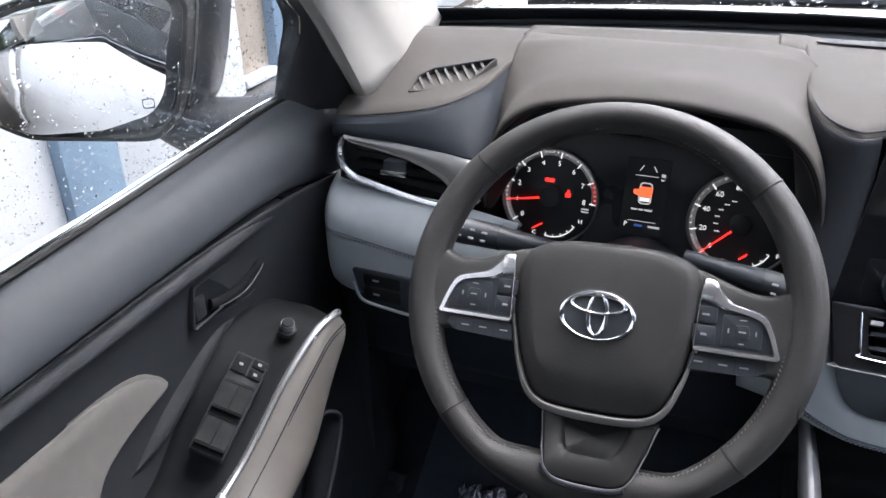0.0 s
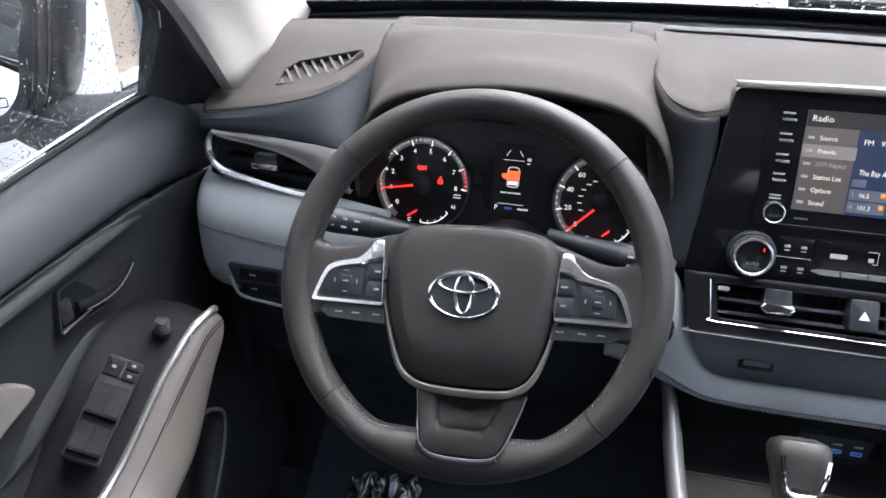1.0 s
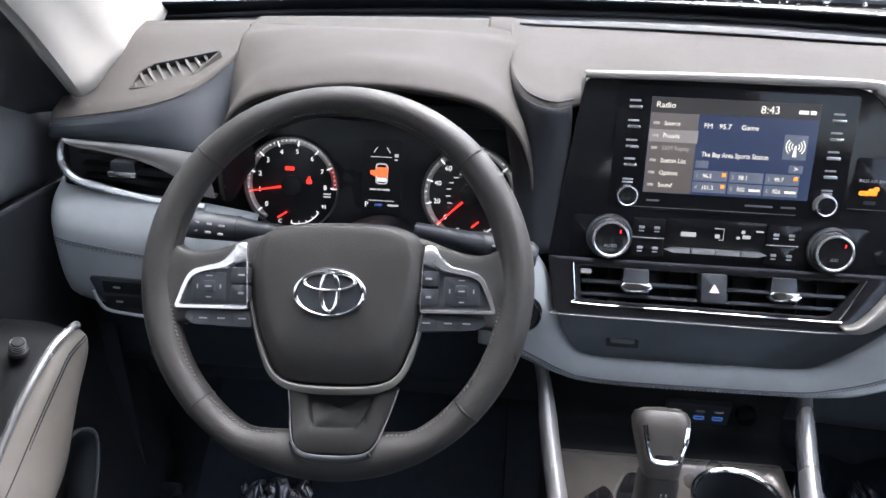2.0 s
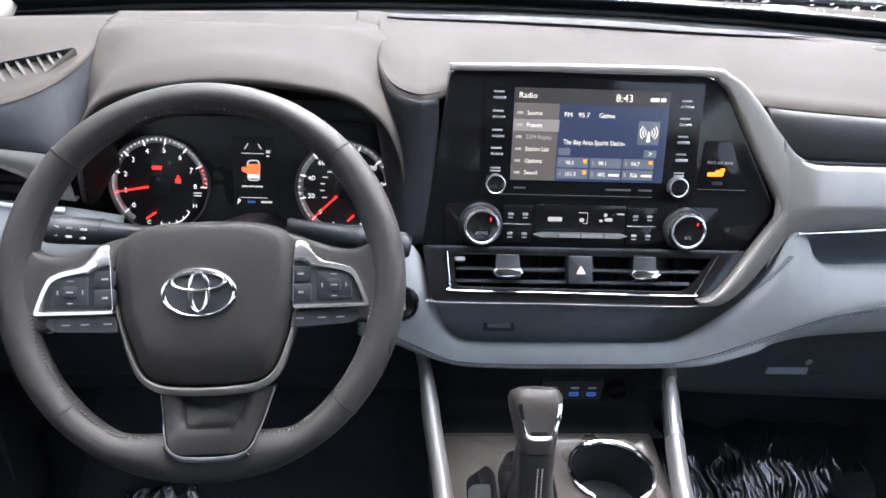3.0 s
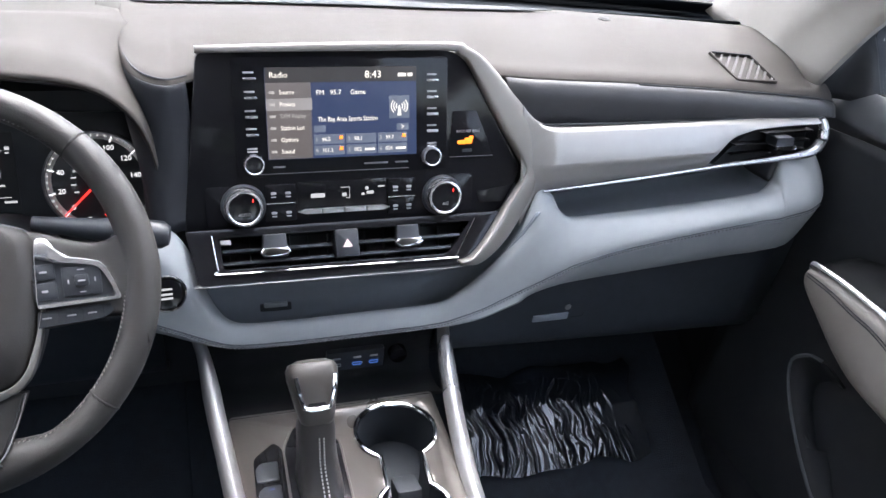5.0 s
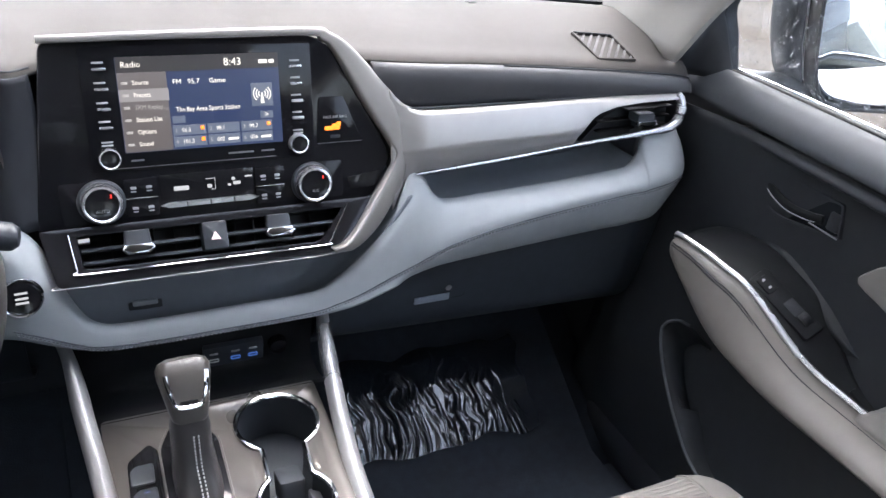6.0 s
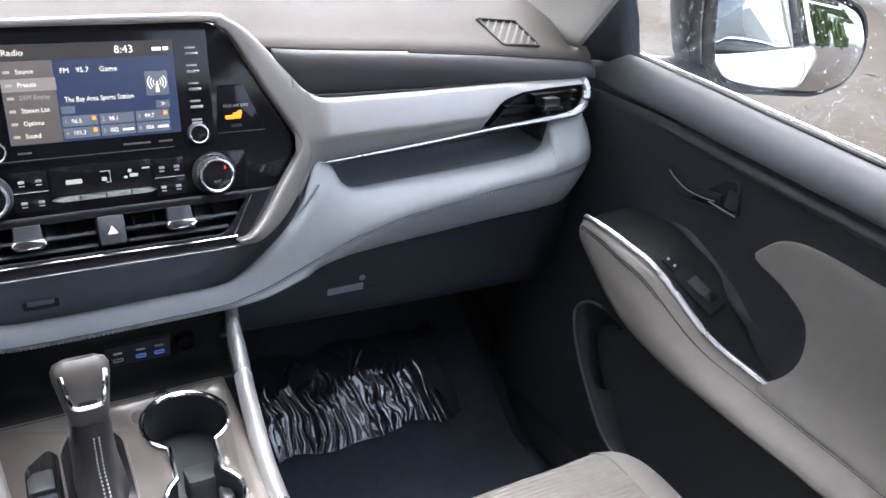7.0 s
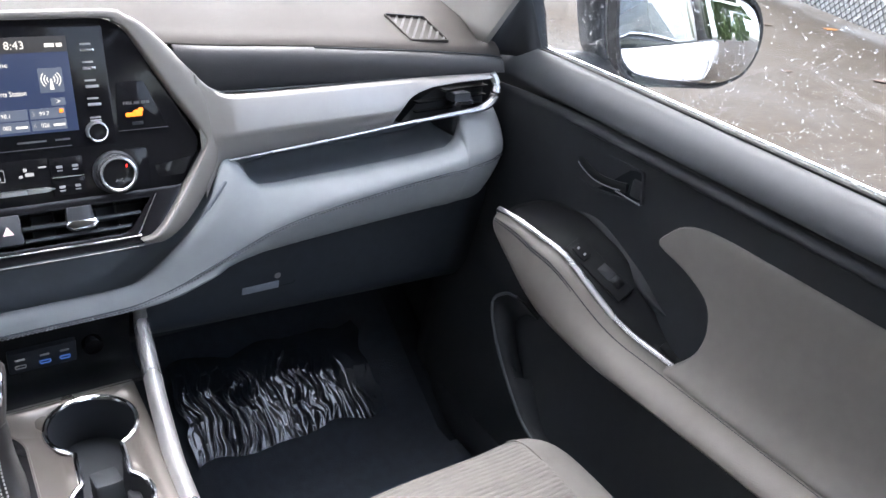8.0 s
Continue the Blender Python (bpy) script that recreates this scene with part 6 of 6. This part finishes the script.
# slot along the windscreen, and the light sensor
rows = []
for x, y, w, z in ((-0.208, 1.112, 0.003, 1.2372), (-0.195, 1.108, 0.018, 1.2376), (-0.17, 1.106, 0.026, 1.2378), (-0.04, 1.104, 0.028, 1.2385), (0.10, 1.099, 0.029, 1.2378), (0.20, 1.093, 0.030, 1.2365), (0.32, 1.094, 0.024, 1.2345), (0.39, 1.100, 0.003, 1.234)):
    rows.append([(x, y, z + 0.0045), (x, y + w * 0.5, z + 0.0048), (x, y + w, z + 0.0042)])
part("defroster_slot", surf(rows, 5, 2), matte_black, dash, "dark defroster slot", thick=0.001)
part("light_sensor", turned([(0.011, -0.004), (0.010, 0.0015), (0.006, 0.0035), (0.0, 0.004)], Frame((0.460, 1.064, 1.2335), (1, 0, 0), (0, 1, 0)), 24), rubber, dash, "small black light sensor")
# driver's lower switch bank
KF = Frame((-0.645, 0.7970, 0.963), (1, -0.01, 0), (0, -0.02, 0.999))
bank = part("switch_bank", slab(rounded([(-0.053, 0.036), (-0.047, 0.016), (-0.035, -0.0065), (0.06, -0.016), (0.06, 0.034)], [0.006, 0.010, 0.012, 0.003, 0.003]), -0.012, 0.0032, KF, 0.001), knee_black, dash, "black switch bank with small symbols")
part("bank_trim", tube(cr([KF.at(-0.0505, 0.016, 0.003), KF.at(-0.046, 0.000, 0.003), KF.at(-0.036, -0.0105, 0.003), KF.at(0.0, -0.0155, 0.003), KF.at(0.06, -0.0205, 0.003)], 5), 0.0022, 8), grey_soft, bank)
for v in (0.0232, 0.0032):
    part("symbol", slab(rrect(-0.020, v, 0.009, 0.003, 0.001), 0.002, 0.0037, KF, 0.0001), dim_mark, bank)
    part("bank_switch", slab(rrect(-0.012, v, 0.050, 0.0165, 0.002), 0.001, 0.0036, KF, 0.0006), switch_black, bank)
# glove box latch
LF = Frame((0.350, 0.8725, 0.838), (1, 0, 0), (0, -0.12, 0.99))
part("latch", slab(rrect(0, 0.0, 0.058, 0.012, 0.001), -0.006, 0.004, LF, 0.001), shade("latch_grey", (0.30, 0.34, 0.40), 0.4), dash, "pale grey latch")
part("latch_recess", rim_slab(rrect(0.012, 0.010, 0.090, 0.034, 0.004), rrect(0.012, 0.010, 0.084, 0.028, 0.003), -0.01, 0.0012, LF, 0.0005), matte_black, dash)
part("lock", turned([(0.0055, -0.002), (0.005, 0.003), (0.0, 0.0035)], LF.shift(0.026, 0.0165, 0), 16), satin, dash)
part("glove_gap", tube(cr([(0.185, 0.872, 0.865), (0.180, 0.882, 0.82), (0.200, 0.90, 0.782)], 6), 0.0016, 6), matte_black, dash)

# ---- console details ----
CU = Vector((0.069, 0.704))


def cup_outline(grow=0.0, n=26):
    """Two cups joined by a neck, as one outline."""
    r1, r2, c2 = 0.049 + grow, 0.041 + grow, Vector((0.060, 0.578))
    h = 0.0245 + grow
    out = []
    a0 = math.asin(h / r1)
    ax = (c2 - CU).normalized()
    side = Vector((-ax.y, ax.x))
    for k in range(n + 1):
        a = a0 + (2 * math.pi - 2 * a0) * k / n
        p = CU + ax * math.cos(a) * r1 + side * math.sin(a) * r1
        out.append((p.x, p.y))
    b0 = math.asin(min(0.99, h / r2))
    for k in range(n + 1):
        a = b0 + (2 * math.pi - 2 * b0) * k / n
        p = c2 - ax * math.cos(a) * r2 - side * math.sin(a) * r2
        out.append((p.x, p.y))
    return out


def deck_with_hole(outer, hole, z):
    bm = bmesh.new()
    es = []
    for loop in (outer, hole):
        vs = [bm.verts.new((x, y, z)) for x, y in loop]
        es += [bm.edges.new((vs[i], vs[(i + 1) % len(vs)])) for i in range(len(vs))]
    bmesh.ops.triangle_fill(bm, use_beauty=True, edges=es)
    return bm


hole = cup_outline()
bm = deck_with_hole(deck_o, hole, 0.812)
part("deck", bm, deck_metal, console, "brown-grey metallic deck", thick=0.002)
part("deck_side", grid([[(x, y, z) for x, y in deck_o] for z in (0.811, 0.75)], closed=True), hard_black, console)
cups = part("cup_well", grid([[(x, y, 0.812) for x, y in hole], [(x, y, 0.78) for x, y in hole], [(CU.x + (x - CU.x) * 0.93, y, 0.745) for x, y in hole]], closed=True), matte_black, console, "dark cup holder well")
part("cup_floor", slab(hole, -0.004, 0.0, Frame((0, 0, 0.748), (1, 0, 0), (0, 1, 0)), 0.0005), frit, cups)
ring = [Vector((x, y, 0.8145)) for x, y in cup_outline(0.001)]
part("chrome_rim", tube(ring + ring[:1], 0.0034, 8, caps=False), chrome, console, "chrome cup holder rim")
part("cup_divider", slab(rrect(0.0, 0.0, 0.030, 0.040, 0.006), -0.03, 0.0, Frame((0.066, 0.635, 0.795), (1, 0, 0), (0, 0.95, -0.3)), 0.003), matte_black, cups)
part("cup_finger", slab(rrect(0.0, 0.0, 0.012, 0.03, 0.005), -0.03, 0.0, Frame((0.088, 0.60, 0.79), (1, 0, 0), (0, 0.95, -0.3)), 0.003), dial_ring, cups)
# switch plate left of the shifter
SW = Frame((0, 0, 0.8135), (1, 0, 0), (0, 1, 0))
plate = part("mode_switch_plate", slab(rounded([(-0.112, 0.50), (-0.076, 0.50), (-0.071, 0.700), (-0.080, 0.713), (-0.106, 0.690)], [0.002, 0.002, 0.006, 0.006, 0.008]), -0.01, 0.003, SW, 0.002), gloss_black, console, "gloss black drive mode switch plate")
for y in (0.665, 0.628, 0.590, 0.552):
    part("mode_button", slab(rounded([(-0.105, y - 0.016), (-0.080, y - 0.016), (-0.079, y + 0.014), (-0.098, y + 0.014), (-0.105, y + 0.006)], 0.003), 0.002, 0.0055, SW, 0.0015), hard_black, plate)
part("blue_lamp", slab(rrect(-0.090, 0.636, 0.006, 0.002, 0.0006, 2), 0.004, 0.0060, SW, 0.0001), blue_glow, plate, "small blue lamp")
# shifter
shifter = thing("gear_shifter", (-0.038, 0.66, 0.813), "black leather gear shifter with silver-trimmed knob and stitched boot", "gear shifter")
gate = rounded([(-0.072, 0.53), (-0.006, 0.53), (-0.002, 0.70), (-0.022, 0.735), (-0.052, 0.738), (-0.070, 0.70)], 0.012)
part("gate_trim", slab(gate, -0.004, 0.003, SW, 0.002), gloss_black, shifter)
part("gate_rim", tube([SW.at(u, v, 0.002) for u, v in gate] + [SW.at(*gate[0], 0.002)], 0.0018, 6, caps=False), deck_metal, shifter)
rows = []
for z, cx, cy, a, b in ((0.815, -0.036, 0.640, 0.026, 0.055), (0.832, -0.037, 0.646, 0.024, 0.038), (0.850, -0.038, 0.650, 0.0225, 0.027), (0.868, -0.0385, 0.653, 0.0215, 0.023), (0.888, -0.0385, 0.655, 0.0215, 0.021), (0.900, -0.0385, 0.656, 0.019, 0.017)):
    rows.append([(cx + a * math.copysign(abs(math.cos(t)) ** 0.8, math.cos(t)), cy + b * math.copysign(abs(math.sin(t)) ** 0.8, math.sin(t)), z + 0.002 * math.sin(5 * t) * (0.89 - z) * 12) for t in [2 * math.pi * k / 32 for k in range(32)]])
part("boot", grid(rows, closed=True), shade("boot_leather", (0.015, 0.0145, 0.0145), 0.4, bump=0.2, bscale=800), shifter, "black leather boot")
pale_boot_thread = shade("pale_boot_thread", (0.34, 0.34, 0.34), 0.7)
for dx in (0.0005, 0.0055):
    pth = cr([(-0.037 + dx, 0.592, 0.822), (-0.0375 + dx, 0.6085, 0.836), (-0.0385 + dx, 0.6225, 0.851), (-0.0385 + dx, 0.6295, 0.869), (-0.0385 + dx, 0.6335, 0.886)], 30)
    part("boot_stitching", dashes(pth, 0.0036, 0.0009, 0.0026), pale_boot_thread, shifter, "grey boot stitching")
KN = Frame((-0.038, 0.670, 0.917), (1, 0, 0), (0, 0.65, 0.76))
rows = []
for v, a, b, dw in ((-0.034, 0.015, 0.015, 0.0), (-0.030, 0.0195, 0.018, 0.0), (-0.018, 0.0225, 0.021, 0.0), (0.0, 0.0265, 0.026, 0.0), (0.014, 0.0295, 0.030, -0.001), (0.024, 0.0300, 0.031, -0.003), (0.030, 0.0265, 0.028, -0.004), (0.0335, 0.017, 0.019, -0.005), (0.0345, 0.002, 0.002, -0.005)):
    a, b, v = a * 0.95, b * 0.86, v * 1.06 + 0.004
    rows.append([KN.at(a * math.copysign(abs(math.cos(t)) ** 0.55, math.cos(t)), v, dw + b * math.copysign(abs(math.sin(t)) ** 0.55, math.sin(t))) for t in [2 * math.pi * k / 36 for k in range(36)]])
part("knob", grid(rows, closed=True), shade("knob_skin", (0.038, 0.0355, 0.033), 0.38, bump=0.15, bscale=900), shifter, "smooth dark shift knob")
KN2 = KN.shift(0, 0.002, 0.0056)
uu = cr([KN2.at(-0.0211, 0.0189, 0.0237), KN2.at(-0.0193, 0.0052, 0.0228), KN2.at(-0.0155, -0.0103, 0.0187), KN2.at(-0.0116, -0.0159, 0.0176), KN2.at(0.0000, -0.0172, 0.0176), KN2.at(0.0116, -0.0159, 0.0176), KN2.at(0.0155, -0.0103, 0.0187), KN2.at(0.0193, 0.0052, 0.0228), KN2.at(0.0211, 0.0189, 0.0237)], 5)
part("silver_u", tube(uu, 0.0026, 8), chrome, shifter, "chrome U-shaped trim")
part("release_button", slab(rrect(0, -0.0105, 0.019, 0.005, 0.002), 0.014, 0.0198, KN, 0.001), gloss_black, shifter)
# sockets in the cubby
UF = Frame((0.043, 0.828, 0.836), (1, 0, 0), (0, -0.08, 0.99))
usb = thing("usb_panel", (0.043, 0.83, 0.82), "black socket panel with three ports, two lit blue", "socket panel")
part("plate", slab(rrect(0.0, 0.0, 0.078, 0.032, 0.002), -0.01, 0.002, UF, 0.001), hard_black, usb)
for k, u in enumerate((-0.026, 0.002, 0.025)):
    port = part("port", rim_slab(rrect(u, -0.006, 0.013, 0.0055, 0.002), rrect(u, -0.006, 0.0105, 0.0032, 0.0012), 0.001, 0.0034, UF, 0.0004), mark if k == 0 else blue_glow, usb, "" if k == 0 else "blue lit port")
    part("symbol", slab(rrect(u, 0.005, 0.011, 0.0028, 0.001, 2), 0.001, 0.0027, UF, 0.0001), mark, port)
part("socket_cap", turned([(0.0125, -0.006), (0.0125, 0.004), (0.0115, 0.006), (0.006, 0.0068), (0.0, 0.007)], UF.shift(0.059, 0.001, 0), 28), gloss_black, usb, "round black socket cap")

# ---- door details ----
def door_fittings(s, d):
    lo = -0.035 if s < 0 else 0.0
    f = Frame((s * 0.787, 0.670 if s < 0 else 0.640, 1.068 + lo), (0, -s, 0), (0, 0, 1))
    outer = rounded([(s * -0.102, 0.023), (s * 0.066, 0.027), (s * 0.076, -0.021), (s * -0.030, -0.041), (s * -0.076, -0.023)][::(-1 if s > 0 else 1)], [0.010, 0.005, 0.004, 0.016, 0.014][::(-1 if s > 0 else 1)], 4)
    inner = [(u * 0.94, v * 0.86 - 0.0005) for u, v in outer]
    rec = part("handle_recess", rim_slab(outer, inner, -0.012, 0.006, f, 0.002), dark_face, d)
    # flush black patch that paints the shade of the hollow behind the lever
    part("recess_shade_patch", slab(inner, -0.03, 0.0030, f, 0.001), frit, d)
    lever = cr([f.at(s * -0.060, 0.000, 0.004), f.at(s * -0.040, -0.007, 0.008), f.at(s * -0.010, -0.013, 0.010), f.at(s * 0.022, -0.011, 0.009), f.at(s * 0.044, -0.007, 0.006)], 6)
    hl = part("door_handle", tube(lever, 0.0040, 10, flat=1.8), switch_black, d, "dark lever handle")
    part("handle_edge", tube([p + f.w * 0.0050 + f.v * -0.004 for p in lever[2:-2]], 0.0009, 6), dial_ring, hl)
    part("lock_tab", slab(rrect(s * 0.060, -0.002, 0.018, 0.026, 0.003), -0.012, 0.007, f, 0.002), door_black, rec)
    part("recess_foot", tube([f.at(s * 0.026, -0.0190, 0.008), f.at(s * 0.074, -0.0195, 0.008)], 0.0012, 6), dial_ring, rec)
    # ridge of the panel under the pad
    low = 1.090 if s < 0 else 1.130
    rows = []
    for y, k in ((0.800, 0.0), (0.790, 0.55), (0.770, 0.85), (0.73, 1.0), (0.60, 1.0), (0.3, 1.0), (-0.3, 1.0)):
        z = low - 0.006 - 0.020 * (1 - k)
        rows.append([(s * 0.790, y, z + 0.004), (s * (0.787 - 0.008 * k), y, z + 0.002), (s * (0.786 - 0.013 * k), y, z - 0.004 * k), (s * (0.786 - 0.014 * k), y, z - 0.010 * k), (s * (0.787 - 0.008 * k), y, z - 0.015 * k), (s * 0.791, y, z - 0.019 * k)])
    part("panel_ridge", surf(rows, 4, 4), dark_face, d)
    part("panel_gap", tube(cr([(s * 0.7765, 0.905, 1.085), (s * 0.779, 0.86, 1.068), (s * 0.782, 0.79, 1.040)], 4), 0.0014, 6), matte_black, d)
    # soft ridge behind the switches
    dz = -0.004 if s < 0 else 0.0
    rows = []
    for y, x, z, k in ((0.700, 0.789, 0.985, 0.1), (0.680, 0.786, 0.984, 0.6), (0.640, 0.7835, 0.983, 1.0), (0.586, 0.7815, 0.959, 1.0), (0.534, 0.7815, 0.934, 1.0), (0.500, 0.785, 0.922, 0.6), (0.478, 0.789, 0.914, 0.1)):
        rows.append([(s * (x + 0.014), y, z + dz + 0.020), (s * (x + 0.006), y, z + dz + 0.010 * k), (s * x, y, z + dz + 0.003 * k), (s * (x - 0.001), y, z + dz - 0.004 * k), (s * (x + 0.004), y, z + dz - 0.014)])
    part("switch_ridge", surf(rows, 4, 4), door_black, d)
    # switches follow the slope of the panel
    sf = Frame((s * 0.7505, 0.575, 0.9445), (s * 0.062 * s, 0, 0.038 * s), (s * -0.15 * 0, 0.86, 0.50)) if s > 0 else Frame((-0.7505, 0.575, 0.9445), (0.062, 0, -0.038), (0, 0.86, 0.50))
    if s < 0:
        sk = Frame(sf.at(0.0155, 0.003, 0.002), sf.u, sf.v, turn=13.9)
        bz = part("switch_bezel", slab(rrect(0.0, 0.0, 0.038, 0.113, 0.003), -0.016, 0.0030, sk, 0.001), door_black, d, "black window switch bezel")
        part("switch_well", slab(rrect(0.0, -0.014, 0.034, 0.080, 0.002), 0.001, 0.0036, sk, 0.0004), switch_black, bz)
        for u, v, w, h in ((-0.0086, 0.0440, 0.017, 0.020), (0.0100, 0.0505, 0.015, 0.010), (0.0100, 0.0385, 0.015, 0.010)):
            b = part("lock_switch", slab(rrect(u, v, w, h, 0.002), 0.002, 0.0056, sk, 0.001), switch_black, bz)
            part("symbol", slab(rrect(u, v, 0.0045, 0.003, 0.001, 2), 0.004, 0.0060, sk, 0.0001), dim_mark, b)
        for v in (0.006, -0.034):
            for u in (-0.0085, 0.0085):
                rows = [[sk.at(u + du, v + dv, w) for dv, w in ((0.017, 0.003), (0.015, 0.0040), (0.006, 0.0046), (-0.004, 0.0062), (-0.013, 0.0105), (-0.0155, 0.0100), (-0.017, 0.003))] for du in (-0.008, -0.0076, 0.0, 0.0076, 0.008)]
                part("window_switch", grid(rows), switch_black, bz, thick=0.001)
        kf = Frame((-0.722, 0.678, 0.975), (1, 0, -0.3), (0, 0.97, 0.2))
        kn = part("mirror_knob", turned([(0.0105, -0.004), (0.0100, 0.001), (0.0074, 0.002), (0.0070, 0.011), (0.0062, 0.0132), (0.004, 0.0137), (0.0, 0.0137)], kf, 28), door_black, d, "black mirror adjusting knob")
        for k in range(3):
            part("knob_ring", tube([kf.at(*pol(0.0073, a), 0.004 + 0.0035 * k) for a in range(0, 361, 15)], 0.0006, 5, caps=False), dial_ring, kn)
    else:
        bz = part("switch_bezel", slab(rrect(-0.004, 0.005, 0.030, 0.110, 0.004), -0.012, 0.0020, sf, 0.001), switch_black, d)
        b = part("lock_switch", slab(rrect(-0.006, 0.040, 0.016, 0.026, 0.003), 0.001, 0.005, sf, 0.001), switch_black, bz)
        for v in (0.047, 0.034):
            part("symbol", slab(rrect(-0.006, v, 0.004, 0.0035, 0.001, 2), 0.005, 0.0064, sf, 0.0001), dim_mark, b)
        part("switch_well", slab(rrect(0.0, -0.006, 0.016, 0.024, 0.002), 0.001, 0.0028, sf, 0.0004), matte_black, bz)
        part("window_switch", grid([[sf.at(u, v, w) for v, w in ((-0.018, 0.004), (-0.026, 0.0065), (-0.036, 0.003))] for u in (-0.007, 0.0, 0.007)]), door_black, bz, thick=0.001)
        part("cup_mat", slab(rrect(0.010, -0.140, 0.020, 0.030, 0.002), -0.01, 0.0, Frame((0.760, 0.58, 0.917), (0.062, 0, 0.02), (0, 0.93, 0.36)), 0.001), switch_black, d)


door_fittings(-1, door_l), door_fittings(1, door_r)

# ---- seat ribs ----
sec = cr([(0.185, 0.759, 0), (0.192, 0.768, 0), (0.25, 0.7590, 0), (0.38, 0.7570, 0), (0.51, 0.7590, 0), (0.558, 0.7650, 0), (0.566, 0.7565, 0)], 5)
rows = []
ny = 420
for i in range(ny + 1):
    y = 0.524 - 0.50 * i / ny
    dz = np.interp(y, [-0.05, 0.10, 0.30, 0.45, 0.505, 0.528], [-0.03, -0.02, -0.006, 0.0, -0.012, -0.045])
    ph = (0.524 - y) / 0.0072
    rows.append([(p.x, y - 0.015 * (abs(p.x - 0.38) / 0.2) ** 2, p.y + dz + 0.0030 + 0.0014 * abs(math.sin(math.pi * ph))) for p in sec])
part("ribbed_insert", grid(rows), shade("ribbed_fabric", (0.135, 0.127, 0.117), 0.85, bump=0.5, bscale=1500), seat, "ribbed light grey fabric panel", thick=0.002, sharp=80)
for x in (0.183, 0.567):
    part("seat_seam", tube(cr([(x, 0.515, 0.737), (x, 0.495, 0.7545), (x, 0.45, 0.764), (x, 0.30, 0.758), (x, 0.1, 0.744)], 5), 0.0018, 6), grey_leather, seat)

# ---- floor mats and film ----
film_mat = bpy.data.materials.new("clear_film")
film_mat.use_nodes = True
fb = film_mat.node_tree.nodes["Principled BSDF"]
fb.inputs["Base Color"].default_value, fb.inputs["Roughness"].default_value = (0.020, 0.024, 0.032, 1), 0.07
fb.inputs["Coat Weight"].default_value, fb.inputs["Specular IOR Level"].default_value, fb.inputs["IOR"].default_value = 0.25, 0.8, 1.55
fb.inputs["Coat IOR"].default_value, fb.inputs["Coat Roughness"].default_value = 1.6, 0.06


def toe_z(y):
    """Height of the footwell floor: flat, then rising to the front."""
    return 0.468 if y < 0.815 else 0.468 + (y - 0.815) * 0.62


def film(x0, x1, y0, y1, z, seed, skew=0.0):
    """A thin sheet thrown into long smooth folds that run away from the seat."""
    nx, ny = 600, 70
    rows = []
    for i in range(nx + 1):
        r = []
        for j in range(ny + 1):
            u, v = i / nx, j / ny
            x = x0 + (x1 - x0) * u + skew * v + 0.014 * noise.noise((u * 6, v * 4, seed + 20.0))
            y = y0 + (y1 - y0) * v + 0.02 * noise.noise((u * 5, v * 2, seed))
            w = u + 0.05 * noise.noise((u * 3, v * 2.0, seed + 5.0)) + 0.012 * noise.noise((u * 9, v * 5, seed + 9.0))
            fold = (1 - min(1.0, abs(2.2 * noise.noise((w * 48 * (x1 - x0), v * 1.5, seed + 2.0))))) ** 2.6
            fine = (1 - min(1.0, abs(2.2 * noise.noise((w * 92 * (x1 - x0), v * 3.0, seed + 7.0))))) ** 3.0
            amp = min(1.0, max(0.38, 0.60 + 1.7 * noise.noise((u * 6, v * 2.4, seed + 12.0)))) * min(1.0, max(0.10, 1 - 2.8 * max(0, u - 0.50))) * (1.05 - 0.45 * v)
            h = 0.003 + 0.0068 * fold * amp + 0.0022 * fine * amp
            r.append((x, y - 0.6 * h, toe_z(y) + 0.006 + 0.8 * h * min(1, 6 * v + 0.3, 6 * (1 - v) + 0.3)))
        rows.append(r)
    return grid(rows)


def mat_with_film(name, lo, hi, fx):
    m = thing(name, ((lo[0] + hi[0]) / 2, (lo[1] + hi[1]) / 2, 0.45), "black carpet floor mat under crumpled clear plastic film", "floor mat", "floor mats")
    ys = [lo[1] + (hi[1] - lo[1]) * k / 24 for k in range(25)]
    part("carpet_mat", grid([[(x, y, toe_z(y) - (0.016 if x in (lo[0], hi[0]) else 0.004)) for x in (lo[0], lo[0] + 0.008, hi[0] - 0.008, hi[0])] for y in ys]), carpet, m, thick=0.004)
    part("plastic_film", film(*fx), film_mat, m, "crumpled clear plastic film")
    return m


mat_with_film("floor_mat", (0.17, 0.50), (0.70, 1.19), (0.248, 0.605, 0.872, 1.028, 0.466, 3.0, 0.0))
mat_with_film("floor_mat", (-0.68, 0.50), (-0.18, 1.10), (-0.600, -0.490, 0.880, 0.935, 0.466, 8.0, 0.0))
